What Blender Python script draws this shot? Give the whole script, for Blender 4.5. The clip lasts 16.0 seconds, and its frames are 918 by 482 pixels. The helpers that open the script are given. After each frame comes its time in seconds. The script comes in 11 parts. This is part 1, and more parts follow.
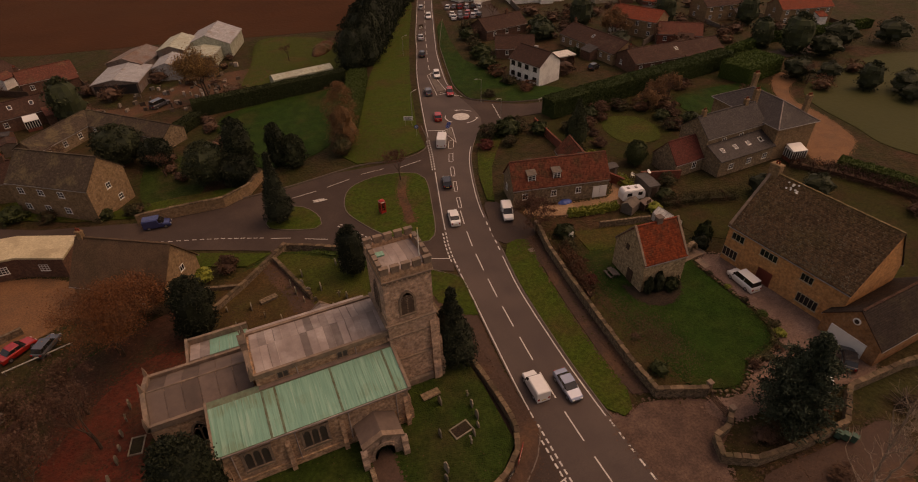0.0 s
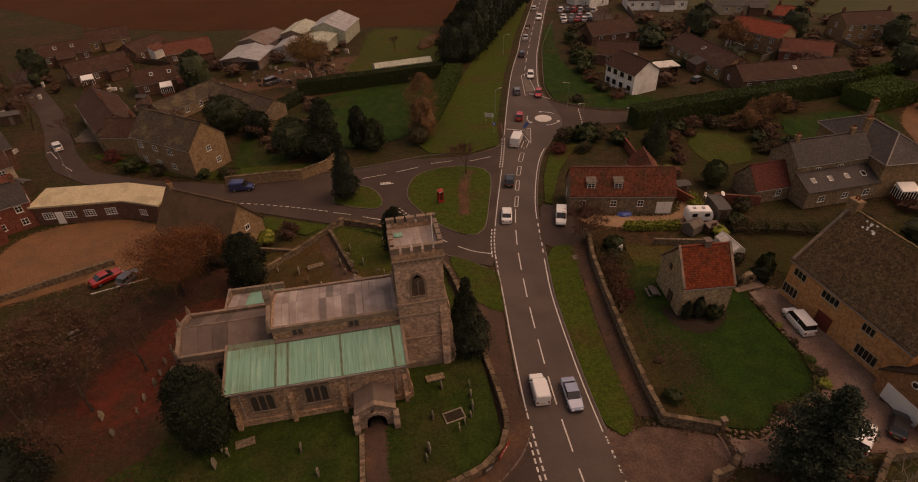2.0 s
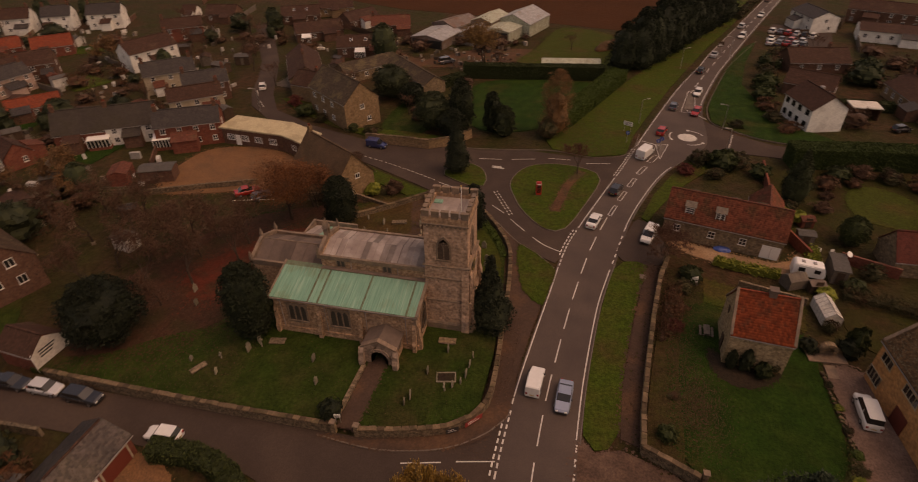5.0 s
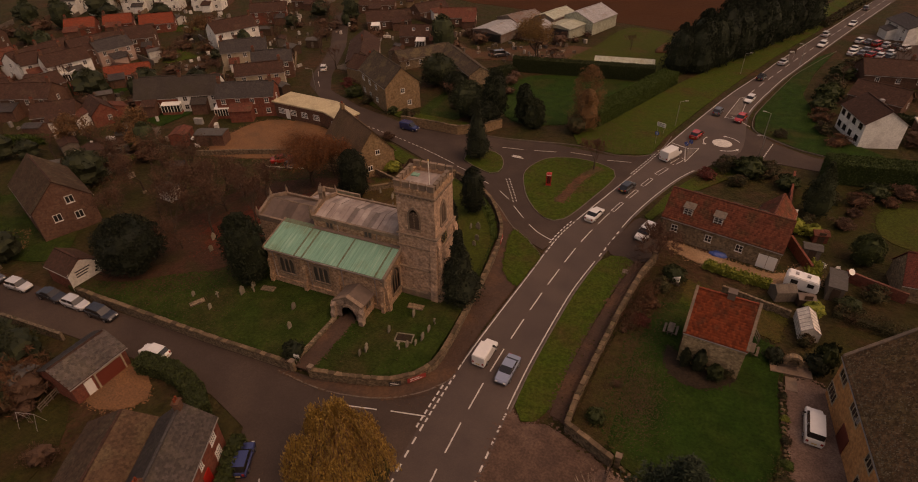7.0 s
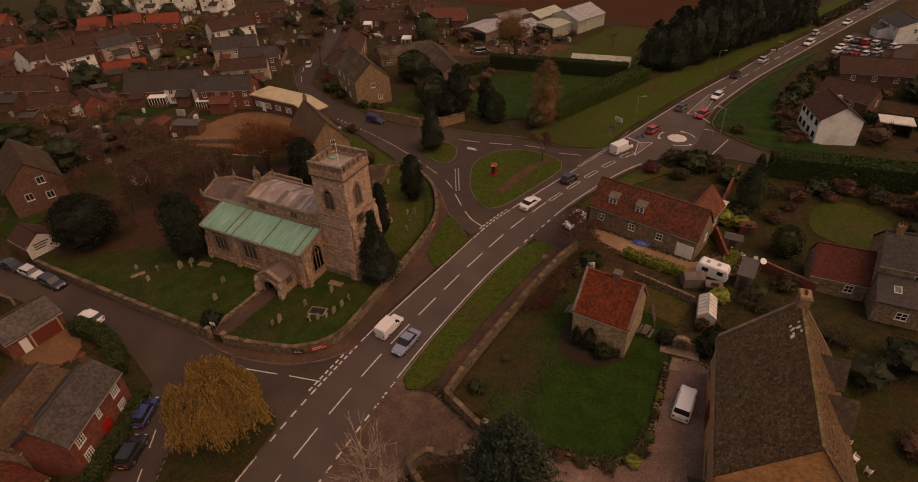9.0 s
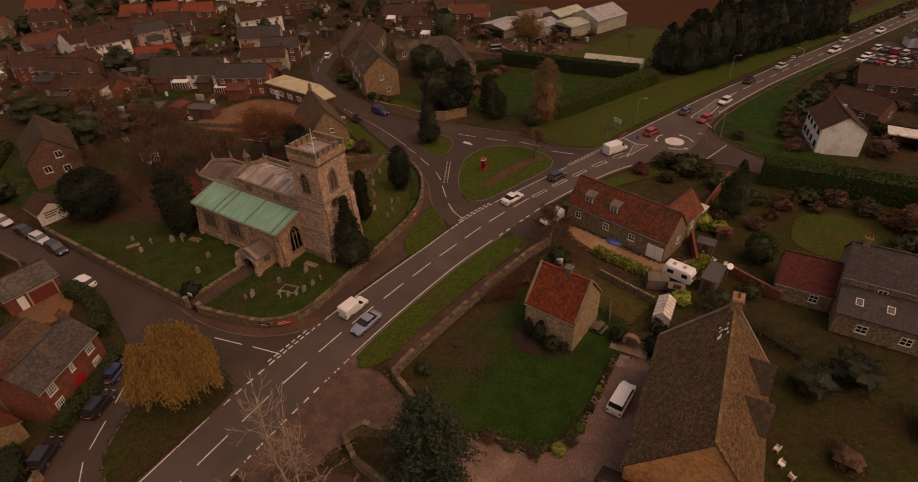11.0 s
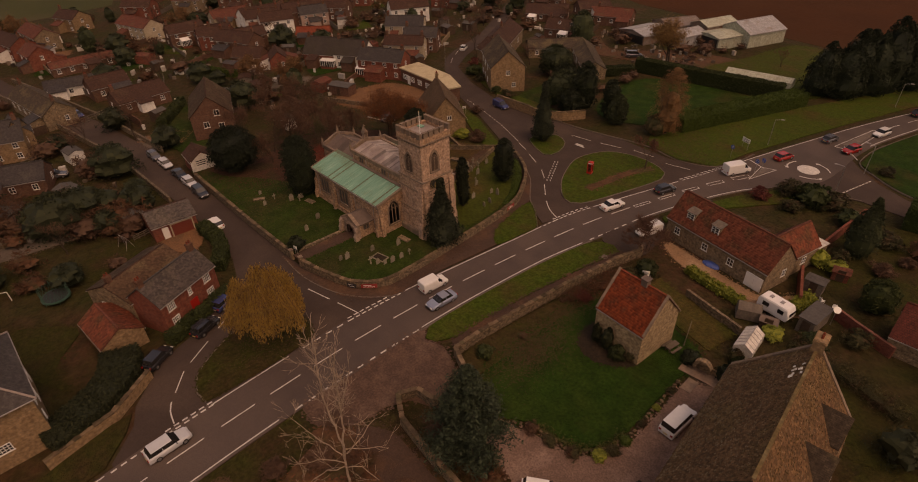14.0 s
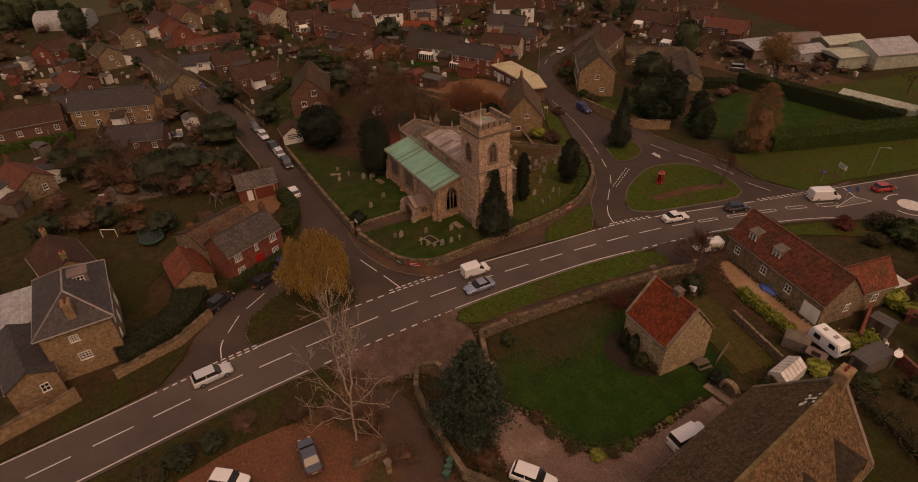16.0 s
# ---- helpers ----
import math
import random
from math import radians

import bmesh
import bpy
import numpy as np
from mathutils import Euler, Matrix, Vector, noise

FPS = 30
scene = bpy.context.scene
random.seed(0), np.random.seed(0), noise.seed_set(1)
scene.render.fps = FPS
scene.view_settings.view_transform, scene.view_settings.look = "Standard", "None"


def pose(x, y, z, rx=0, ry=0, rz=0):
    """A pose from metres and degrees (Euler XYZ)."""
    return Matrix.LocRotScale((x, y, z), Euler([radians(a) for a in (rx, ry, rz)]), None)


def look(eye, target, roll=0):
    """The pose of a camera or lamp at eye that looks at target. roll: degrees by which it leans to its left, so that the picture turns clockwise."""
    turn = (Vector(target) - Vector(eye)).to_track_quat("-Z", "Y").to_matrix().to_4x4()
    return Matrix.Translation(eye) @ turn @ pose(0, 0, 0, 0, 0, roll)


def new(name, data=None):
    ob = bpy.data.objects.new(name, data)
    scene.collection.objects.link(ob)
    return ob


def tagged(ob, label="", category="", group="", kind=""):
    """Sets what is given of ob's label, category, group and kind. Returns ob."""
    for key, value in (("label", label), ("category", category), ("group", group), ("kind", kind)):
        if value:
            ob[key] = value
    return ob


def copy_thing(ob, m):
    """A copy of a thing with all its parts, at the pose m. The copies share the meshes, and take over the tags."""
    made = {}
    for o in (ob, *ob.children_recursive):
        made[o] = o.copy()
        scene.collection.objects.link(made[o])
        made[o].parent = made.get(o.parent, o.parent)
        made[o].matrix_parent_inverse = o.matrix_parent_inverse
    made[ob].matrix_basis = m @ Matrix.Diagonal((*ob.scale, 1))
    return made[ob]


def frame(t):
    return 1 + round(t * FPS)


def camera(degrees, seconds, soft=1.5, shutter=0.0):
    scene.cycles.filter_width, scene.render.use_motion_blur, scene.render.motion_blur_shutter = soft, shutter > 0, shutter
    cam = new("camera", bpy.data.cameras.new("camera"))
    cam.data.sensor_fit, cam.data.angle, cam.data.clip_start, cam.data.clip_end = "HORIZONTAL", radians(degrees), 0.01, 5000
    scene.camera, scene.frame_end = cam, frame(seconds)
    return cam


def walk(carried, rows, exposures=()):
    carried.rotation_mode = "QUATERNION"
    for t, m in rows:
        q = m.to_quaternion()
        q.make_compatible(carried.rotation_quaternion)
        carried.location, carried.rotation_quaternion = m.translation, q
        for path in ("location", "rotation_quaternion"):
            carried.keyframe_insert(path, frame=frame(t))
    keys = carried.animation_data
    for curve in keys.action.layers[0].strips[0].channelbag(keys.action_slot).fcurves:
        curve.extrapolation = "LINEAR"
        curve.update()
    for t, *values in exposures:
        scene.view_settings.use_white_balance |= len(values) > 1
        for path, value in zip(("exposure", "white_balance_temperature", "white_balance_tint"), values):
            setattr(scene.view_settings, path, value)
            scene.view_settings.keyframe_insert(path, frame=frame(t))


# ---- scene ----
cam = camera(79.0, 16.0, 1.0, 0.25)
PATH = [
    (0, (0.677, -1.327, 52.145), (1.329, 0.14, 50.953), -1.4),
    (0.5, (2.45, -2.473, 52.137), (3.085, -0.997, 50.947), -1.5),
    (1, (4.219, -3.577, 52.014), (4.731, -2.051, 50.827), -1.4),
    (1.5, (6.708, -4.868, 51.988), (7.048, -3.293, 50.804), -1.4),
    (2, (9.293, -6.042, 51.958), (9.579, -4.454, 50.777), -1.7),
    (2.5, (11.391, -6.946, 51.878), (11.607, -5.346, 50.699), -1.3),
    (3, (14.333, -7.913, 51.808), (14.381, -6.296, 50.631), -1.3),
    (3.5, (17.447, -8.864, 51.826), (17.436, -7.245, 50.651), -1.5),
    (4, (20.592, -9.649, 51.793), (20.548, -8.03, 50.621), -1.6),
    (4.5, (23.503, -10.295, 51.709), (23.376, -8.678, 50.539), -1.5),
    (5, (26.498, -10.616, 51.434), (26.129, -9.034, 50.268), -1.0),
    (5.2, (27.843, -10.647, 51.305), (27.388, -9.089, 50.137), -0.6),
    (7.3, (44.098, -11.286, 51.073), (43.417, -9.807, 49.911), -1.5),
    (7.5, (45.835, -11.096, 51.058), (45.134, -9.625, 49.9), -1.6),
    (8, (49.927, -10.502, 50.836), (49.198, -9.042, 49.679), -1.8),
    (8.5, (54.119, -9.807, 50.612), (53.37, -8.355, 49.457), -2.1),
    (9, (57.755, -8.838, 50.388), (56.992, -7.393, 49.234), -2.4),
    (9.2, (59.091, -8.408, 50.345), (58.326, -6.965, 49.19), -2.3),
    (11.3, (68.074, -6.354, 50.663), (67.135, -5.023, 49.503), -1.8),
    (11.5, (68.426, -6.278, 50.643), (67.418, -4.996, 49.485), -1.8),
    (12, (69.041, -6.228, 50.574), (67.938, -5.024, 49.419), -1.6),
    (12.5, (69.507, -6.156, 50.489), (68.377, -4.975, 49.338), -1.6),
    (13, (70.311, -6.06, 50.44), (69.164, -4.892, 49.292), -1.7),
    (13.5, (71.334, -5.825, 50.521), (70.178, -4.666, 49.372), -1.7),
    (14, (72.644, -5.436, 50.495), (71.436, -4.329, 49.348), -1.7),
    (14.5, (74.008, -5.072, 50.53), (72.737, -4.036, 49.384), -1.5),
    (15, (75.702, -4.087, 50.397), (74.34, -3.17, 49.255), -1.3),
    (15.5, (77.665, -2.901, 50.305), (76.264, -2.04, 49.168), -1.5),
    (16, (79.607, -1.7, 50.102), (78.185, -0.864, 48.97), -1.5),
]
walk(cam, [(t, look(eye, target, roll)) for t, eye, target, roll in PATH], [(0, 0.05, 11700, 39), (16, -0.01, 11700, 40)])

# ---- light ----
world = bpy.data.worlds.new("overcast_sky")
scene.world = world
world.use_nodes = True
wn, wl = world.node_tree.nodes, world.node_tree.links
sky = wn.new("ShaderNodeTexSky")
sky.sky_type = "NISHITA"
sky.sun_disc = False
sky.sun_elevation, sky.sun_rotation = radians(60), radians(97)
sky.air_density, sky.dust_density, sky.ozone_density = 1.5, 4.0, 1.0
wl.new(sky.outputs[0], wn["Background"].inputs[0])
wn["Background"].inputs[1].default_value = 0.103
sun_data = bpy.data.lights.new("sun", "SUN")
sun_data.energy, sun_data.angle, sun_data.color = 0.29, radians(55), (1.0, 0.96, 0.91)
sun = new("sun", sun_data)
sun.matrix_world = look((92, 26, 130), (20, 35, 0))

# ---- helpers of this scene ----
from mathutils.geometry import tessellate_polygon

MATS = {}


def nodes_of(name):
    m = bpy.data.materials.new(name)
    m.use_nodes = True
    nt = m.node_tree
    return m, nt.nodes, nt.links, nt.nodes["Principled BSDF"]


def mixed(n, l, fac, a, b, blend="MIX"):
    x = n.new("ShaderNodeMix")
    x.data_type, x.blend_type = "RGBA", blend
    for sock, v in ((x.inputs[0], fac), (x.inputs[6], a), (x.inputs[7], b)):
        if isinstance(v, bpy.types.NodeSocket):
            l.new(v, sock)
        elif isinstance(v, tuple):
            sock.default_value = (*v[:3], 1)
        else:
            sock.default_value = v
    return x.outputs[2]


def noise_fac(n, l, vec, scale, lo=0.35, hi=0.65, detail=4.0):
    t = n.new("ShaderNodeTexNoise")
    t.inputs["Scale"].default_value, t.inputs["Detail"].default_value = scale, detail
    l.new(vec, t.inputs["Vector"])
    r = n.new("ShaderNodeMapRange")
    r.inputs[1].default_value, r.inputs[2].default_value = lo, hi
    l.new(t.outputs[0], r.inputs[0])
    return r.outputs[0]


def maths(n, l, op, a, b=0.0):
    x = n.new("ShaderNodeMath")
    x.operation = op
    for sock, v in ((x.inputs[0], a), (x.inputs[1], b)):
        if isinstance(v, bpy.types.NodeSocket):
            l.new(v, sock)
        else:
            sock.default_value = v
    return x.outputs[0]


def surface(name, c1, c2, scale=0.6, c3=None, scale3=0.12, rough=0.85, grain=9.0, bump=0.25, metal=0.0, spread=0.0, deep=0.04, cover=0.5, mottle=0.3, mottle_scale=2.2, speck=None, spec=0.2):
    """A surface of two tones with fine grain, a third tone in large patches, and a tone that varies from piece to piece."""
    m, n, l, p = nodes_of(name)
    pos = n.new("ShaderNodeNewGeometry").outputs["Position"]
    col = mixed(n, l, noise_fac(n, l, pos, scale), c1, c2)
    if c3:
        col = mixed(n, l, noise_fac(n, l, pos, scale3, cover, cover + 0.14), col, c3)
    if mottle:
        col = mixed(n, l, maths(n, l, "MULTIPLY", noise_fac(n, l, pos, mottle_scale, 0.38, 0.62, 5.0), mottle), col, tuple(v * 0.45 for v in c1))
    if speck:
        col = mixed(n, l, noise_fac(n, l, pos, 5.5, 0.6, 0.7, 3.0), col, speck)
    fine = noise_fac(n, l, pos, grain, 0.3, 0.7, 6.0)
    dark = tuple(v * 0.72 for v in c1)
    col = mixed(n, l, maths(n, l, "MULTIPLY", fine, 0.4), col, dark)
    grit = 0.27 if bump >= 0.45 else 0.13
    hsv = n.new("ShaderNodeHueSaturation")
    l.new(col, hsv.inputs["Color"])
    l.new(maths(n, l, "ADD", maths(n, l, "MULTIPLY", noise_fac(n, l, pos, max(2.2, grain * 0.45), 0.33, 0.67, 5.0), 2 * grit), 1.06 - grit), hsv.inputs["Value"])
    col = hsv.outputs[0]
    if spread:
        info = n.new("ShaderNodeObjectInfo")
        isle = n.new("ShaderNodeNewGeometry").outputs["Random Per Island"]
        both = maths(n, l, "FRACT", maths(n, l, "ADD", info.outputs["Random"], isle))
        hsv = n.new("ShaderNodeHueSaturation")
        l.new(col, hsv.inputs["Color"])
        l.new(maths(n, l, "ADD", maths(n, l, "MULTIPLY", both, 2 * spread), 1 - spread), hsv.inputs["Value"])
        col = hsv.outputs[0]
    l.new(col, p.inputs["Base Color"])
    p.inputs["Roughness"].default_value, p.inputs["Metallic"].default_value = rough, metal
    p.inputs["Specular IOR Level"].default_value = spec
    if bump:
        b = n.new("ShaderNodeBump")
        b.inputs["Strength"].default_value, b.inputs["Distance"].default_value = bump, deep
        l.new(fine, b.inputs["Height"])
        l.new(b.outputs[0], p.inputs["Normal"])
    MATS[name] = m
    return m


def coursed(name, c1, c2, joint, w=0.45, h=0.2, gap=0.02, rough=0.9, stain=None, stain_scale=0.35, bump=0.5, joint_soft=0.1, steep=1.0, moss=0.55, patchy=0.5):
    """Courses of bricks, stones or tiles that follow the walls and slopes of the thing, with stains."""
    m, n, l, p = nodes_of(name)
    tc = n.new("ShaderNodeTexCoord")
    geo = n.new("ShaderNodeNewGeometry")
    sp, sn = n.new("ShaderNodeSeparateXYZ"), n.new("ShaderNodeSeparateXYZ")
    l.new(tc.outputs["Object"], sp.inputs[0])
    l.new(tc.outputs["Normal"], sn.inputs[0])
    ax, ay = maths(n, l, "ABSOLUTE", sn.outputs[0]), maths(n, l, "ABSOLUTE", sn.outputs[1])
    along = maths(n, l, "GREATER_THAN", ay, ax)
    u = maths(n, l, "ADD", maths(n, l, "MULTIPLY", sp.outputs[0], along), maths(n, l, "MULTIPLY", sp.outputs[1], maths(n, l, "SUBTRACT", 1.0, along)))
    v = maths(n, l, "MULTIPLY", sp.outputs[2], steep)
    uv = n.new("ShaderNodeCombineXYZ")
    l.new(u, uv.inputs[0])
    l.new(v, uv.inputs[1])
    br = n.new("ShaderNodeTexBrick")
    l.new(uv.outputs[0], br.inputs["Vector"])
    for key, val in (("Scale", 1.0), ("Mortar Size", gap), ("Mortar Smooth", joint_soft), ("Bias", 0.0), ("Brick Width", w), ("Row Height", h)):
        br.inputs[key].default_value = val
    br.inputs["Color1"].default_value, br.inputs["Color2"].default_value, br.inputs["Mortar"].default_value = (*c1, 1), (*c2, 1), (*joint, 1)
    pos = geo.outputs["Position"]
    col = mixed(n, l, maths(n, l, "MULTIPLY", noise_fac(n, l, pos, 1.1, 0.4, 0.6), 0.6), br.outputs[0], tuple(v * 0.62 for v in c1))
    if stain:
        col = mixed(n, l, maths(n, l, "MULTIPLY", noise_fac(n, l, pos, stain_scale, moss, moss + 0.2, 6), 0.8), col, stain)
    fine = noise_fac(n, l, pos, 7.0, 0.3, 0.7, 6)
    col = mixed(n, l, maths(n, l, "MULTIPLY", fine, 0.3), col, tuple(v * 0.55 for v in c2))
    hsv = n.new("ShaderNodeHueSaturation")
    l.new(col, hsv.inputs["Color"])
    l.new(maths(n, l, "ADD", maths(n, l, "MULTIPLY", noise_fac(n, l, pos, 2.8, 0.32, 0.68, 4), 2 * patchy), 1 - patchy), hsv.inputs["Value"])
    l.new(hsv.outputs[0], p.inputs["Base Color"])
    p.inputs["Roughness"].default_value = rough
    p.inputs["Specular IOR Level"].default_value = 0.2
    b = n.new("ShaderNodeBump")
    b.inputs["Strength"].default_value, b.inputs["Distance"].default_value = bump, 0.03
    high = maths(n, l, "SUBTRACT", maths(n, l, "MULTIPLY", fine, 0.5), br.outputs[1])
    l.new(high, b.inputs["Height"])
    l.new(b.outputs[0], p.inputs["Normal"])
    MATS[name] = m
    return m


def plain(name, col, rough=0.5, metal=0.0, coat=0.0, spec=0.5):
    m, n, l, p = nodes_of(name)
    pos = n.new("ShaderNodeNewGeometry").outputs["Position"]
    c = mixed(n, l, maths(n, l, "MULTIPLY", noise_fac(n, l, pos, 2.5), 0.25), col, tuple(v * 0.8 for v in col))
    l.new(c, p.inputs["Base Color"])
    p.inputs["Roughness"].default_value, p.inputs["Metallic"].default_value = rough, metal
    p.inputs["Coat Weight"].default_value = coat
    p.inputs["Specular IOR Level"].default_value = spec
    MATS[name] = m
    return m


def foliage(name, c1, c2, c3=None, rough=0.75):
    """Leaves: the tone varies from leaf to leaf and from tree to tree."""
    m, n, l, p = nodes_of(name)
    geo = n.new("ShaderNodeNewGeometry")
    col = mixed(n, l, geo.outputs["Random Per Island"], c1, c2)
    if c3:
        col = mixed(n, l, noise_fac(n, l, geo.outputs["Position"], 0.7, 0.5, 0.7), col, c3)
    info = n.new("ShaderNodeObjectInfo")
    hsv = n.new("ShaderNodeHueSaturation")
    l.new(col, hsv.inputs["Color"])
    l.new(maths(n, l, "ADD", maths(n, l, "MULTIPLY", info.outputs["Random"], 0.4), 0.8), hsv.inputs["Value"])
    l.new(hsv.outputs[0], p.inputs["Base Color"])
    p.inputs["Roughness"].default_value = rough
    p.inputs["Specular IOR Level"].default_value = 0.25
    MATS[name] = m
    return m


# ---- materials ----
church_stone = coursed("church_ironstone", (0.5293, 0.3226, 0.1963), (0.3176, 0.1845, 0.113), (0.3882, 0.2773, 0.2022), 0.55, 0.26, 0.022, stain=(0.2471, 0.1755, 0.1309), stain_scale=0.5, patchy=0.36)
tower_stone = coursed("pale_tower_stone", (0.5907, 0.3794, 0.2592), (0.3544, 0.217, 0.1492), (0.4332, 0.3261, 0.2669), 0.62, 0.3, 0.02, stain=(0.2757, 0.2064, 0.1728), stain_scale=0.5, patchy=0.36)
ashlar = surface("dressed_limestone", (0.2666, 0.1848, 0.1323), (0.1892, 0.132, 0.09506), 1.2, (0.1548, 0.1188, 0.0931), 0.6)
pale_ashlar = surface("pale_worn_limestone", (0.3864, 0.2697, 0.2), (0.276, 0.1906, 0.14), 1.4, (0.184, 0.1348, 0.1), 0.9, grain=7, bump=0.5)
wall_stone = coursed("old_wall_stone", (0.27, 0.19, 0.12), (0.15, 0.105, 0.068), (0.13, 0.1, 0.07), 0.38, 0.17, 0.03, stain=(0.13, 0.105, 0.065), stain_scale=0.6)
rubble = coursed("rubble_limestone", (0.36, 0.245, 0.145), (0.18, 0.118, 0.07), (0.2, 0.155, 0.11), 0.38, 0.17, 0.03, stain=(0.16, 0.13, 0.085), stain_scale=0.6, patchy=0.42)
gold_stone = coursed("golden_ironstone", (0.35, 0.215, 0.115), (0.245, 0.148, 0.08), (0.24, 0.175, 0.115), 0.42, 0.19, 0.02, stain=(0.26, 0.17, 0.09), patchy=0.3)
buff_wall = coursed("buff_brick", (0.6788, 0.3099, 0.1254), (0.5607, 0.2509, 0.1004), (0.5607, 0.2952, 0.1402), 0.24, 0.085, 0.012, stain=(0.4722, 0.2657, 0.1328), bump=0.25, patchy=0.25)
red_brick = coursed("red_brick", (0.27, 0.075, 0.045), (0.19, 0.055, 0.036), (0.21, 0.1, 0.07), 0.23, 0.08, 0.01, stain=(0.2, 0.07, 0.05), bump=0.25, patchy=0.25)
brown_brick = coursed("brown_brick", (0.18, 0.0855, 0.054), (0.1305, 0.0594, 0.0396), (0.153, 0.099, 0.072), 0.23, 0.08, 0.01, stain=(0.135, 0.072, 0.054), bump=0.25, patchy=0.25)
white_render = surface("white_render", (0.66, 0.62, 0.55), (0.57, 0.53, 0.47), 0.8, (0.5, 0.45, 0.38), 0.4, bump=0.1)
bright_render = surface("bright_white_render", (0.8, 0.77, 0.7), (0.72, 0.69, 0.62), 0.8, (0.6, 0.56, 0.5), 0.4, bump=0.1, mottle=0.1)
cream_render = surface("cream_render", (0.46, 0.37, 0.26), (0.38, 0.3, 0.21), 0.8, (0.38, 0.3, 0.2), 0.4, bump=0.1)
pink_render = surface("pink_render", (0.44, 0.3, 0.24), (0.38, 0.25, 0.2), 0.8, bump=0.1)
slate = coursed("grey_slates", (0.08075, 0.068, 0.0612), (0.0544, 0.0459, 0.0425), (0.0425, 0.03825, 0.03825), 0.32, 0.16, 0.012, 0.6, stain=(0.0935, 0.0833, 0.07225), steep=1.5, joint_soft=0.4, patchy=0.28)
stone_tile = coursed("stone_roof_tiles", (0.1, 0.07, 0.047), (0.062, 0.045, 0.032), (0.038, 0.03, 0.022), 0.35, 0.2, 0.016, 0.9, stain=(0.15, 0.115, 0.06), steep=1.3, moss=0.52, patchy=0.28)
dark_slate = coursed("dark_slates", (0.066, 0.054, 0.048), (0.045, 0.037, 0.034), (0.025, 0.02, 0.018), 0.32, 0.16, 0.012, 0.6, stain=(0.075, 0.062, 0.05), steep=1.5, joint_soft=0.4, patchy=0.28)
maroon_tile = coursed("maroon_tiles", (0.15, 0.038, 0.027), (0.11, 0.03, 0.022), (0.05, 0.02, 0.015), 0.26, 0.26, 0.02, 0.85, stain=(0.1, 0.035, 0.025), steep=1.3, patchy=0.25)
thatch = surface("weathered_thatch", (0.1275, 0.0754, 0.04375), (0.0884, 0.05365, 0.0325), 0.5, (0.0765, 0.0493, 0.0275), 0.3, grain=14, bump=0.7)
dark_thatch = surface("dark_weathered_thatch", (0.06, 0.047, 0.038), (0.042, 0.033, 0.028), 0.5, (0.05, 0.04, 0.028), 0.3, grain=14, bump=0.7)
red_tile = coursed("red_pantiles", (0.31, 0.062, 0.028), (0.2, 0.045, 0.024), (0.11, 0.035, 0.02), 0.26, 0.26, 0.02, 0.85, stain=(0.16, 0.06, 0.035), stain_scale=0.7, steep=1.3, patchy=0.28)
old_red_tile = coursed("old_red_pantiles", (0.1812, 0.05625, 0.035), (0.125, 0.04375, 0.02875), (0.1125, 0.04375, 0.0275), 0.26, 0.26, 0.02, 0.85, stain=(0.1375, 0.08125, 0.04375), stain_scale=0.5, steep=1.3, patchy=0.28)
brown_tile = coursed("brown_roof_tiles", (0.08406, 0.0391, 0.02584), (0.05865, 0.0289, 0.02019), (0.04888, 0.0255, 0.01776), 0.3, 0.22, 0.016, 0.85, stain=(0.09775, 0.0595, 0.03634), steep=1.4, patchy=0.28)
tile_loose = surface("loose_stone_tiles", (0.2229, 0.1199, 0.06127), (0.1631, 0.08848, 0.04714), 0.5, (0.1795, 0.1126, 0.05028), 0.25, grain=9, bump=0.5, spread=0.34, cover=0.5, mottle=0.45, mottle_scale=1.6, speck=(0.2936, 0.1983, 0.1257))
red_loose = surface("loose_red_pantiles", (0.3255, 0.0651, 0.02625), (0.2205, 0.04725, 0.02205), 0.9, (0.168, 0.05775, 0.0315), 0.7, grain=6, bump=0.3, spread=0.3)
mossy_ridge = surface("mossy_ridge_tiles", (0.1696, 0.1129, 0.04725), (0.1211, 0.08179, 0.03713), 0.8, (0.218, 0.1636, 0.08775), 0.7, grain=7, bump=0.6)
pale_lichen = surface("pale_lichen", (0.2435, 0.182, 0.12), (0.1575, 0.113, 0.06547), 1.5, spread=0.4)
ochre_moss = surface("ochre_moss", (0.0992, 0.05772, 0.0195), (0.06944, 0.04218, 0.0156), 1.2, spread=0.35)
pale_rubble = coursed("pale_rubble_limestone", (0.517, 0.36, 0.2112), (0.297, 0.2, 0.1144), (0.33, 0.25, 0.1584), 0.36, 0.16, 0.03, stain=(0.22, 0.17, 0.0968), stain_scale=0.6, patchy=0.4)
old_red_loose = surface("loose_old_pantiles", (0.266, 0.0756, 0.042), (0.189, 0.0588, 0.0364), 0.9, (0.126, 0.0672, 0.035), 0.5, grain=6, bump=0.3, spread=0.3)
slate_loose = surface("loose_grey_slates", (0.09775, 0.0765, 0.0663), (0.068, 0.0561, 0.051), 0.8, (0.1105, 0.08925, 0.068), 0.4, rough=0.55, grain=6, bump=0.3, spread=0.3)
dark_loose = surface("loose_dark_tiles", (0.05, 0.034, 0.027), (0.036, 0.026, 0.021), 0.8, (0.06, 0.045, 0.03), 0.4, grain=6, bump=0.3, spread=0.25)
